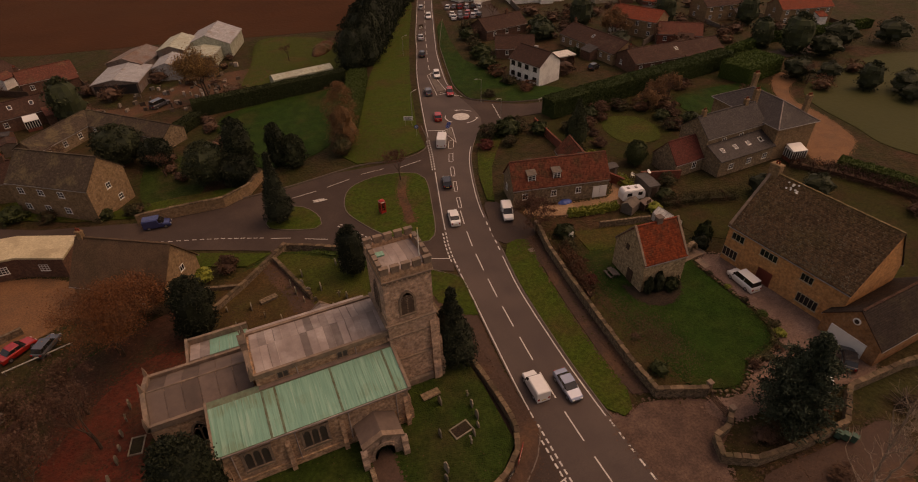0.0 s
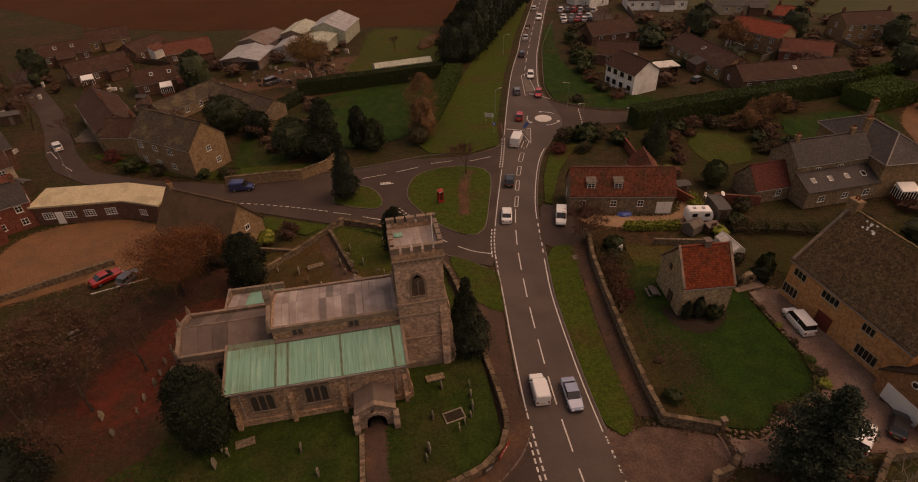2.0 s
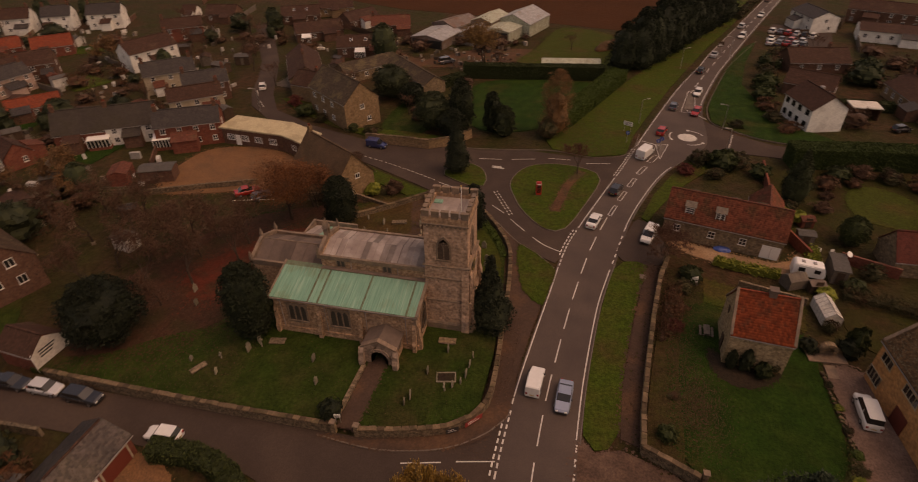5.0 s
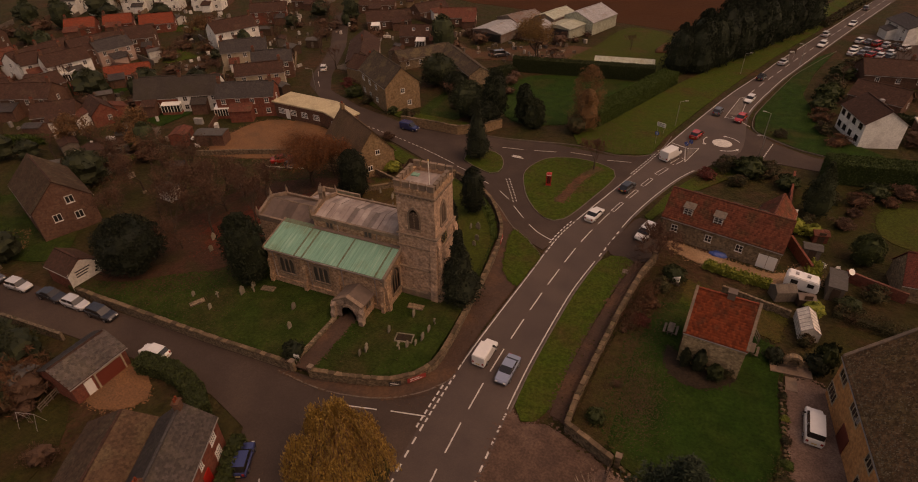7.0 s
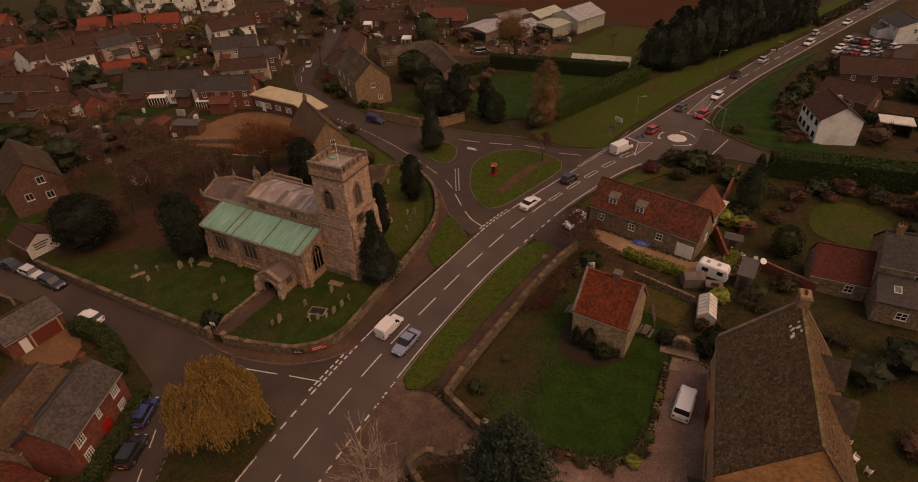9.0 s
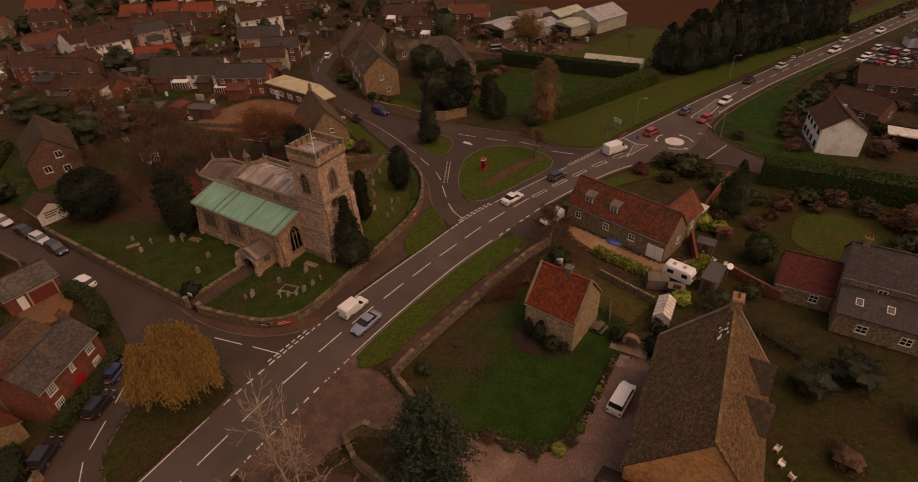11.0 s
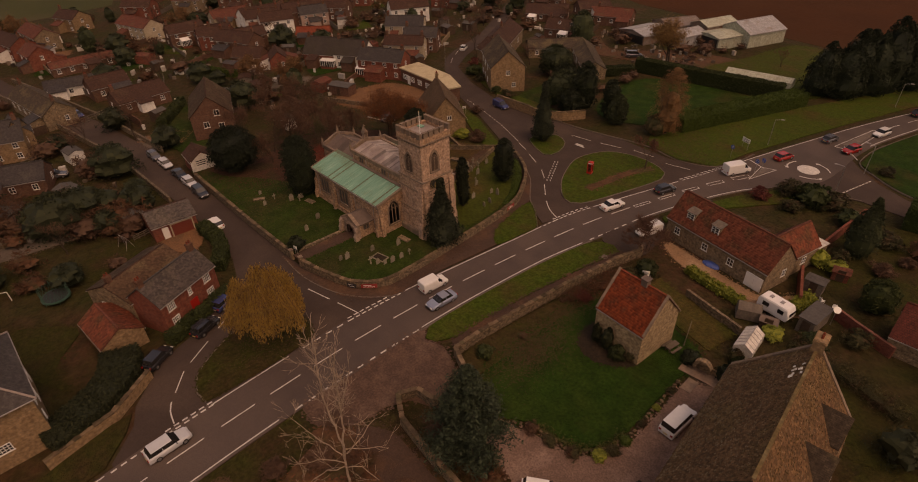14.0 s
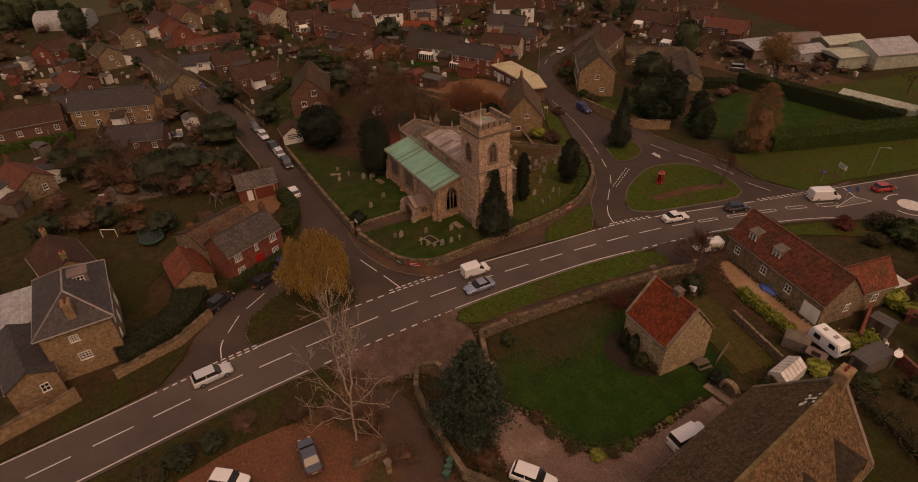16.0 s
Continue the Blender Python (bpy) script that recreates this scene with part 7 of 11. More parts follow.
def cottage_row(x0, y0, x1, y1, half, eave, ridge, wall, roof, chim, sky=0, n=0):
    L = math.dist((x0, y0), (x1, y1))
    k = n or max(1, int(L / 3.2))
    fr = tuple((i + 0.5) / k for i in range(k))
    ahead = (y1 - y0) * (30 - x0) - (x1 - x0) * (0 - y0) > 0
    ob = gable_house(WORDS[wall] + " village house with " + WORDS[roof * 2] + " roof", (x0, y0), (x1, y1), half, eave, ridge, VILLAGE_WALLS[wall], VILLAGE_ROOFS[roof], "house", "house", 0.25,
                tuple((i + 0.5) / chim if chim > 2 else (0.02, 0.98)[i] for i in range(chim)), 2 if eave > 3.6 else 1, fr if ahead else (), () if ahead else fr, True, group="village houses", skylights=sky, half_back=half)
    r = random.Random(int(x0 * 31 + y0 * 17))
    # a lean-to on each house, and walls between the gardens
    w, dep, z = r.uniform(2.6, min(5.0, L * 0.55)), r.uniform(2.0, 3.2), r.uniform(2.2, 2.6)
    x = r.uniform(-L / 2 + w / 2, L / 2 - w / 2)
    for s in ((-1,) if r.random() < 0.6 else (-1, 1)):
        part("lean_to", profile(bmesh.new(), [(s * half, -0.3), (s * (half + dep), -0.3), (s * (half + dep), z), (s * half, z + 0.9)], x - w / 2, x + w / 2), VILLAGE_WALLS[r.choice((wall, wall, "w", "b"))], ob)
        part("lean_to_roof", profile(bmesh.new(), [(s * (half - 0.05), z + 0.92), (s * (half + dep + 0.25), z - 0.08), (s * (half + dep + 0.25), z + 0.05), (s * (half - 0.05), z + 1.05)], x - w / 2 - 0.15, x + w / 2 + 0.15), VILLAGE_ROOFS[r.choice((roof, "s", "b", "o"))], ob)
    ux, uy = (x1 - x0) / L, (y1 - y0) / L
    for e in ((x0, y0), (x1, y1)):
        s = r.choice((-1, 1))
        if r.random() < 0.6:
            a, b = half + 0.3, half + r.uniform(7, 13)
            stone_wall("garden_wall", [(e[0] - uy * a * s, e[1] + ux * a * s), (e[0] - uy * b * s, e[1] + ux * b * s)], r.uniform(1.1, 1.7), 0.25, material=r.choice((brown_brick, rubble, grey_wood, dark_wood)), label="low boundary wall between the village gardens")


HOUSES = (
    (-80, 177.5, -68, 182.5, 3.8, 2.8, 5.2, "b", "b", 0, 2), (-107.9, 175.9, -97.3, 177.6, 3.8, 2.8, 5.2, "b", "b", 0), (-119, 177, -114, 178, 2.6, 2.6, 4.4, "w", "b", 0), (-71.3, 190, -60.3, 194.5, 3.8, 2.8, 5.2, "g", "b", 1), (-66, 158.5, -53.5, 166.5, 4.2, 2.6, 5.0, "b", "b", 0), (-55.4, 174, -48.7, 184, 3.8, 2.6, 4.8, "b", "b", 0), (-130, 211, -119, 215, 3.6, 4.4, 6.8, "g", "t", 2),
    (-191, 136.5, -183, 141, 3.6, 5, 7.6, "w", "s", 2), (-180, 142.6, -172, 147, 3.6, 5, 7.6, "w", "s", 2), (-169, 149, -161, 153.3, 3.6, 5, 7.6, "w", "b", 2),
    (-157.5, 154.6, -149.5, 158.8, 3.6, 5, 7.6, "w", "s", 2), (-144, 160, -134, 164.5, 3.6, 5, 7.6, "w", "s", 2),
    (-158, 116, -151, 122, 3.6, 2.9, 5.2, "r", "r", 1), (-149.5, 124, -143, 130, 3.4, 2.9, 5.2, "r", "r", 1), (-137, 128, -129, 135, 3.6, 2.9, 5.4, "r", "r", 1),
    (-125, 93, -119.5, 106, 4.2, 5, 7.6, "b", "b", 2), (-131.8, 80, -131.4, 97, 3.2, 4.6, 6.8, "w", "b", 3), (-120.5, 81.5, -117, 92, 3.2, 4.6, 7.0, "w", "b", 1),
    (-124, 108.5, -116, 115, 4.0, 4.6, 7.2, "b", "b", 1), (-83, 108, -73.5, 116, 3.2, 4.8, 7.2, "c", "s", 2), (-99.5, 121.5, -93.5, 134, 3.8, 5, 7.6, "w", "b", 2),
    (-69, 104.5, -60.5, 110.5, 3.0, 4.6, 6.8, "b", "s", 2), (-66, 94.5, -56.8, 101.8, 2.9, 4.6, 6.6, "c", "b", 2), (-80, 76.8, -71.5, 81.45, 3.6, 3.6, 7.4, "r", "h", 1), (-71.4, 81.5, -62.8, 86.2, 3.5, 3.9, 7.3, "w", "h", 1),
    (-59.5, 81.5, -48, 87.4, 3.1, 4.8, 7.2, "r", "s", 2, 0, 4), (-144.5, 78.5, -138.5, 85.5, 3.6, 3.0, 5.4, "g", "o", 1), (-117.5, 62.5, -112, 68, 3.4, 4.4, 6.6, "r", "b", 1),
    (-110.5, 63.5, -98, 69, 3.6, 4.4, 6.8, "b", "b", 2), (-94.5, 60.5, -87.5, 66, 3.0, 3.0, 5.2, "b", "b", 1), (-103, 86, -95.5, 94, 2.6, 2.6, 4.4, "r", "r", 0),
    (-87, 69.5, -80, 66.6, 2.6, 2.8, 5.0, "r", "b", 0), (-169, 90, -160.5, 96.5, 3.8, 4.8, 7.2, "b", "b", 1),
    (-74, -42, -73.9, -17, 4.2, 3.6, 6.2, "b", "b", 1), (-81, -18.5, -79.2, -8.5, 3.8, 3.2, 5.6, "b", "s", 0, 2), (-75, -14.5, -69.2, 2.6, 3.6, 4.4, 7.6, "g", "s", 2),
    (-54, -8.5, -49.8, 1.8, 3.2, 2.8, 5.0, "b", "s", 1), (-101.5, 7.8, -80, 10.8, 3.4, 3.6, 6.0, "s", "t", 2), (-81, 22.4, -82, 34.6, 3.8, 2.7, 5.0, "b", "b", 1),
    (-95.2, 20.6, -95.4, 30, 3.4, 3.2, 5.4, "b", "b", 1), (-105.8, 13, -103, 24, 2.6, 2.4, 4.0, "w", "s", 0), (-125, 18, -125, 35, 2.4, 2.4, 3.6, "b", "o", 0),
    (-129.6, 53.5, -128.8, 65, 3.4, 4.4, 6.6, "b", "b", 2), (-120, 59.5, -117.5, 70, 3.4, 4.4, 6.6, "r", "b", 2), (-108.6, 65.5, -106.4, 76, 3.4, 4.4, 6.4, "b", "b", 1),
    (-145, 74.5, -144, 88.5, 3.2, 3.0, 5.2, "c", "o", 1), (-165, 14.5, -150, 17, 3.6, 4.4, 6.6, "r", "b", 2), (-172, 23, -156, 24.6, 3.6, 4.4, 6.6, "s", "o", 2), (-143, 17.5, -134, 18.5, 3.4, 4.2, 6.4, "r", "o", 1),
    (-158, 49.5, -142, 53.5, 3.6, 4.4, 6.6, "c", "o", 2), (-128.8, 80.5, -124, 91, 3.2, 4.4, 6.8, "w", "b", 2), (-120, 96.5, -117, 106, 3.2, 4.4, 6.6, "p", "s", 2),
    (102, 139.5, 104, 117, 4.6, 2.9, 5.4, "g", "b", 1, 1), (100, 112.5, 128, 110.5, 4.6, 2.9, 5.2, "b", "b", 1, 1), (121.5, 145, 128, 131, 4.4, 4.8, 7.2, "g", "r", 1),
    (124.5, 128.5, 134, 121, 4.0, 2.9, 5.2, "r", "o", 0), (151, 140, 166, 138, 4.2, 4.6, 7.0, "g", "b", 2), (169, 126, 186, 121.5, 4.0, 4.6, 7.0, "g", "r", 2), (141, 154.5, 147, 148, 4.0, 4.6, 6.6, "r", "r", 1),
    (96, 206, 99.5, 194, 4.4, 4.4, 6.2, "w", "s", 0), (108, 191, 128, 186, 5, 3.2, 4.6, "w", "b", 0), (112, 214, 132, 206, 4.4, 4.2, 6.6, "b", "b", 1), (135, 176, 150, 172, 4.2, 3.0, 5.2, "c", "s", 0),
    (-46, 146, -34, 150, 3.6, 3.0, 5.4, "b", "b", 1, 2), 
    (-44, 170, -32, 174, 3.6, 3.0, 5.2, "b", "o", 1), (-108, 150, -98, 157, 3.6, 4.2, 6.4, "r", "b", 1), 
    (-186, 58, -178, 66, 3.6, 4.4, 6.6, "r", "b", 2), (-182, 76, -174, 84, 3.6, 4.4, 6.6, "s", "o", 1), (-196, 102, -186, 108, 3.6, 4.4, 6.6, "r", "r", 1), (-212, 84, -204, 92, 3.6, 4.4, 6.6, "b", "b", 1),
    (-152, 2, -142, 4, 3.6, 4.4, 6.6, "s", "b", 2), (-128, -6, -119, -4, 3.4, 4.2, 6.4, "s", "t", 1), (-186, 36, -176, 40, 3.6, 4.4, 6.6, "g", "b", 1), (-144, -14, -136, -22, 3.6, 4.0, 6.2, "r", "b", 1),
    (-104, -16, -96, -12, 3.4, 3.2, 5.4, "b", "o", 1), (-110, -38, -100, -36, 3.6, 3.2, 5.4, "r", "b", 1), (-46, -26, -38, -22, 3.2, 3.0, 5.0, "s", "o", 1), (-36, -44, -26, -41, 3.6, 3.6, 5.8, "s", "t", 1),
)
for row in HOUSES:
    cottage_row(*row)

cross = gable_house("gabled golden stone cross wing of a village house", (-74, 1.4), (-68.6, 1.0), 2.6, 4.6, 7.3, gold_stone, dark_slate, "cross_wing", "house", 0.2, (), 2, gables=True)
for yv in (-0.9, 0.9):
    window(cross, 2.72, yv, 3.4, 90, 1.0, 1.3, 2, 2)
conservatory("white conservatory behind a village house", -115, 84.5, -60, 3.4, 2.8)
conservatory("white conservatory behind a brick house", -57.5, 79.8, 26, 3.6, 2.2)
conservatory("white conservatory behind a village house", -71, 77.5, 28, 4.2, 3.0)
for x, y, a in ((-124.6, 57, 88), (-124.4, 63, 88), (-114.8, 63, 76), (-103.6, 70, 78), (-105.4, 61, 24), (-77, 116.5, 40), (-60, 154, 20), (-38, 143, 15)):
    conservatory("small white conservatory on a village house", x, y, a, 2.8, 2.2)


def arch_barn():
    ob = thing("round_barn", "grey corrugated barn with an arched roof", "barn", pose(-190, -15, 0, 0, 0, 70))
    pts = [(6 * math.cos(a), 2.5 + 3.6 * math.sin(a)) for a in [math.pi * i / 14 for i in range(15)]]
    part("roof", profile(bmesh.new(), [(6, 0)] + pts + [(-6, 0)], -9, 9), sheet_steel, ob)
    # the barn's dark inside is a black panel on its end
    part("doorway", boxes((-9.1, -8.98, -4, 4, 0, 4)), black_paint, ob)


arch_barn()


def small_shed(label, x, y, yaw, w, d, h, wall_mat, roof_mat, pitch=0.5):
    ob = thing("garden_shed", label, "shed", pose(x, y, 0, 0, 0, yaw))
    part("wall", boxes((-w / 2, w / 2, -d / 2, d / 2, -0.2, h)), wall_mat, ob)
    part("roof", profile(bmesh.new(), [(-d / 2 - 0.15, h - 0.05), (0, h + pitch), (d / 2 + 0.15, h - 0.05), (d / 2 + 0.15, h + 0.05), (0, h + pitch + 0.1), (-d / 2 - 0.15, h + 0.05)], -w / 2 - 0.15, w / 2 + 0.15), roof_mat, ob)
    door(ob, 0, -d / 2 - 0.01, 0, 0, 0.8, 1.8, dark_wood)
    return ob


small_shed("felt-roofed garden shed by the caravan", 65.0, 61.8, -7, 1.9, 4.4, 2.2, grey_wood, felt, 0.12)
small_shed("grey garden shed behind the cottage", 62.6, 69.2, 0, 2.3, 1.7, 1.9, grey_wood, felt, 0.25)
small_shed("small dark shed beside the caravan", 61.2, 57.6, 12, 1.9, 1.3, 1.2, dark_wood, dark_lead, 0.3)
small_shed("low outhouse with a red tiled roof", 64.2, 74.6, 10, 2.0, 1.8, 1.3, red_brick, old_red_tile, 0.4)
small_shed("small timber garden shed with felt roof", -24, 8, 10, 4.5, 3, 2.2, dark_wood, felt, 0.5)
small_shed("small timber garden shed with felt roof", -40, 3, 15, 5.5, 3.2, 2.2, dark_wood, felt, 0.5)
small_shed("small pale garden shed with felt roof", -60, -22, 30, 3, 2.4, 2.0, grey_wood, felt)
small_shed("open-fronted brick garden shed with felt roof", -50, 68, 20, 6, 3.4, 2.4, brown_brick, felt, 0.3)
small_shed("small dark garden shed with felt roof", -68, 62, 35, 4, 2.6, 2.0, dark_wood, felt)
small_shed("small pale garden shed with felt roof", -92, 46, 10, 3.2, 2.4, 2.0, grey_wood, felt)
small_shed("small dark garden shed with felt roof", -70, 46, 40, 3.6, 2.6, 2.0, dark_wood, felt)


def greenhouse():
    ob = thing("greenhouse", "white-framed glass greenhouse on the back lawn", "greenhouse", pose(61, 52.1, 0, 0, 0, 4))
    w, l, e, r = 1.1, 2.1, 1.5, 2.3
    part("glazing", profile(bmesh.new(), [(-w, 0.1), (w, 0.1), (w, e), (0, r), (-w, e)], -l + 0.03, l - 0.03, "y"), white_render, ob)
    bm = bmesh.new()
    for i in range(7):
        y = -l + 2 * l * i / 6
        for s in (-1, 1):
            tube(bm, (s * w, y, 0), (s * w, y, e), 0.03, 0.03, 4)
            tube(bm, (s * w, y, e + 0.02), (0, y, r + 0.02), 0.03, 0.03, 4)
    for s in (-1, 1):
        tube(bm, (s * w, -l, e), (s * w, l, e), 0.035, 0.035, 4)
    tube(bm, (0, -l, r + 0.02), (0, l, r + 0.02), 0.045, 0.045, 4)
    part("frame", bm, grey_paint, ob)


greenhouse()


def stone_arch():
    ob = thing("garden_arch", "round stone garden seat arch with flagstones", "arch", pose(59.0, 44.6, 0, 0, 0, 4))
    bm = bmesh.new()
    rows = []
    for i in range(15):
        a = -0.5 + (math.pi + 1.0) * i / 14
        rows.append([bm.verts.new((r * math.cos(a), y, 1.1 + r * math.sin(a))) for r, y in ((1.0, -0.35), (1.0, 0.35), (0.62, 0.35), (0.62, -0.35))])
    for r, s in zip(rows, rows[1:]):
        for k in range(4):
            bm.faces.new((r[k], s[k], s[(k + 1) % 4], r[(k + 1) % 4]))
    part("arch_ring", bm, rubble, ob)
    part("back_wall", boxes((-2.2, 2.2, 0.4, 0.7, -0.1, 0.9), (-0.62, 0.62, 0.3, 0.5, 0, 1.6)), rubble, ob)
    part("base_slab", boxes((-2.2, 2.2, -1.2, 0.8, -0.1, 0.15)), ashlar, ob)
    tagged(part("paving_slab", boxes((58.4, 59.6, 40.9, 43.0, -0.1, 0.09)), ashlar), "pale stone slab at the edge of the drive", "paving")


stone_arch()


# ---- plants ----
def leaf_quads(P, size, rnd, flat=0.0, long=1.5):
    """Small leaves or sprays at the points P, turned at random."""
    n = len(P)
    a = rnd.normal(size=(n, 3))
    a[:, 2] *= 1 - flat
    a /= np.linalg.norm(a, axis=1)[:, None]
    b = np.cross(a, rnd.normal(size=(n, 3)))
    b /= np.linalg.norm(b, axis=1)[:, None] + 1e-9
    s = size * rnd.uniform(0.6, 1.35, n)[:, None]
    a, b = a * s * long / 2, b * s / 2
    return np.stack([P - a, P + b * 0.9, P + a, P - b * 0.9], 1)


def lumpy(d, seed, amount):
    k = seed * 1.7
    return 1 + amount * (np.sin(3.1 * d[:, 0] + 5 * d[:, 2] + k) * np.sin(4.3 * d[:, 1] - 2 * d[:, 2] + 2 * k) + 0.6 * np.sin(9 * d[:, 0] + 7 * d[:, 1] + 6 * d[:, 2] + 3 * k))


def core_quads(rx, ry, z0, z1, shape, seed, amount, n=14, m=9):
    """A closed inner body of a dense crown."""
    us = np.linspace(0, math.tau, n + 1)
    vs = np.linspace(0, 1, m + 1)
    grid = np.zeros((m + 1, n + 1, 3))
    for j, v in enumerate(vs):
        d = np.stack([np.cos(us), np.sin(us), np.full(n + 1, 2 * v - 1)], 1)
        r = shape(v) * lumpy(d, seed, amount)
        r[-1] = r[0]
        grid[j] = np.stack([rx * r * np.cos(us), ry * r * np.sin(us), np.full(n + 1, z0 + (z1 - z0) * v)], 1)
    return np.stack([grid[:-1, :-1], grid[:-1, 1:], grid[1:, 1:], grid[1:, :-1]], 2).reshape(-1, 4, 3)


SHAPES = {
    "round": lambda v: math.sqrt(max(0.0, 1 - (2 * v - 1) ** 2)),
    "column": lambda v: min(1.0, 0.55 + 2.2 * v) * max(0.0, 1 - max(0, (v - 0.62) / 0.38) ** 2) ** 0.5,
    "cone": lambda v: min(1.0, 0.6 + 5 * v) * (1 - v) ** 0.92,
    "spire": lambda v: min(1.0, 0.75 + 2 * v) * max(0.0, 1 - max(0.0, (v - 0.4) / 0.6)) ** 0.75,
    "shoulder": lambda v: min(1.0, 0.65 + 2 * v) * max(0.0, 1 - max(0.0, (v - 0.52) / 0.48) ** 1.35) ** 0.62,
    "broad": lambda v: math.sqrt(max(0.0, 1 - (1.5 * v - 0.5) ** 2 if v > 0.33 else 1 - (0.33 - v) * 1.2)),
}


def crown_points(n, rx, ry, z0, z1, shape, seed, amount, rnd, depth=0.25):
    k = max(26, min(320, n // 32))
    v = rnd.uniform(0, 1, k) ** 0.9
    u = rnd.uniform(0, math.tau, k)
    d = np.stack([np.cos(u), np.sin(u), 2 * v - 1], 1)
    # sprays in clumps, each a small cushion with ragged edges
    size = math.sqrt(rx * (z1 - z0)) * (0.3 if k < 60 else 0.16) * rnd.uniform(0.7, 1.3, k) * np.array([0.4 + 0.6 * shape(x) for x in v])
    r = np.maximum(np.array([shape(x) for x in v]) * lumpy(d, seed, amount) * rnd.uniform(0.88, 1.04, k) - 0.85 * size / rx, 0.02)
    mid = np.stack([rx * r * np.cos(u), ry * r * np.sin(u), z0 + (z1 - z0) * v - 0.5 * size], 1)
    i = rnd.randint(0, k, n)
    off = rnd.normal(size=(n, 3))
    off /= np.linalg.norm(off, axis=1)[:, None]
    off[:, 2] = np.abs(off[:, 2]) * 0.9 - 0.25
    return mid[i] + off * (size[i] * (1 - depth * rnd.uniform(0, 1, n) ** 2 + 0.12 * rnd.normal(size=n)))[:, None]


def trunk_bm(h, r, lean=(0.0, 0.0)):
    bm = bmesh.new()
    p = Vector((0, 0, -0.3))
    for i in range(4):
        q = Vector((lean[0] * (i + 1) / 4, lean[1] * (i + 1) / 4, h * (i + 1) / 4))
        tube(bm, p, q, r * (1.25 - 0.25 * i), r * (1.0 - 0.25 * i), 7, i == 0)
        p = q
    return bm


def dense_tree(name, label, x, y, h, r, shape, leaf, seed, n=2600, size=0.42, amount=0.1, z=0.0, foot=0.06, category="tree", group="", ry=None, flat=0.0, stem=True, airy=False, body=0.8):
    """An evergreen or shrub: a trunk, and a crown of sprays round a dark inner body."""
    rnd = np.random.RandomState(seed)
    ob = thing(name, label, category, pose(x, y, z), group)
    if stem:
        part("trunk", trunk_bm(h * 0.5, max(0.08, h * 0.022)), bark, ob)
    sh = SHAPES[shape]
    ry = ry or r
    c = 0.6 if airy else body
    core = core_quads(r * c, ry * c, h * foot, h * (0.66 if airy else body + 0.13), sh, seed, amount)
    P = crown_points(n, r, ry, h * foot, h, sh, seed, amount, rnd, 0.9 if airy else 0.25)
    quads("crown", np.concatenate([core, leaf_quads(P, size * (0.5 if airy else 1), rnd, flat, 4.2 if airy else 1.5)]), leaf, ob)
    return ob


def branch_quads(segs, sides=5):
    """Tapered limbs, each of a few faces."""
    S = np.array(segs)
    p, q, r0, r1 = S[:, 0:3], S[:, 3:6], S[:, 6], S[:, 7]
    d = q - p
    d /= np.linalg.norm(d, axis=1)[:, None] + 1e-9
    ref = np.where(np.abs(d[:, 2:3]) > 0.9, np.array([[1.0, 0, 0]]), np.array([[0, 0, 1.0]]))
    a = np.cross(d, ref)
    a /= np.linalg.norm(a, axis=1)[:, None] + 1e-9
    b = np.cross(d, a)
    out = []
    for k in range(sides):
        t0, t1 = k * math.tau / sides, (k + 1) * math.tau / sides
        u0, u1 = math.cos(t0) * a + math.sin(t0) * b, math.cos(t1) * a + math.sin(t1) * b
        out.append(np.stack([p + u0 * r0[:, None], p + u1 * r0[:, None], q + u1 * r1[:, None], q + u0 * r1[:, None]], 1))
    return np.concatenate(out)


def grow(rnd, p, d, length, r, level, limbs, twigs, spread, up, bend):
    """Limbs that fork, level by level."""
    steps = 3
    for s in range(steps):
        d = d + rnd.normal(scale=bend, size=3) + np.array([0, 0, up])
        d /= np.linalg.norm(d)
        q = p + d * length / steps
        r1 = r * (0.86 if s < steps - 1 else 0.72)
        (limbs if level > 1 else twigs).append((*p, *q, r, r1))
        p, r = q, r1
        if level > 0 and s > 0:
            for _ in range(1 if s < steps - 1 else 2):
                side = rnd.normal(size=3)
                side -= d * side.dot(d)
                side /= np.linalg.norm(side) + 1e-9
                nd = d * math.cos(spread) + side * math.sin(spread)
                grow(rnd, p, nd / np.linalg.norm(nd), length * rnd.uniform(0.62, 0.82), r * 0.7, level - 1, limbs, twigs, spread * rnd.uniform(0.8, 1.15), up, bend)


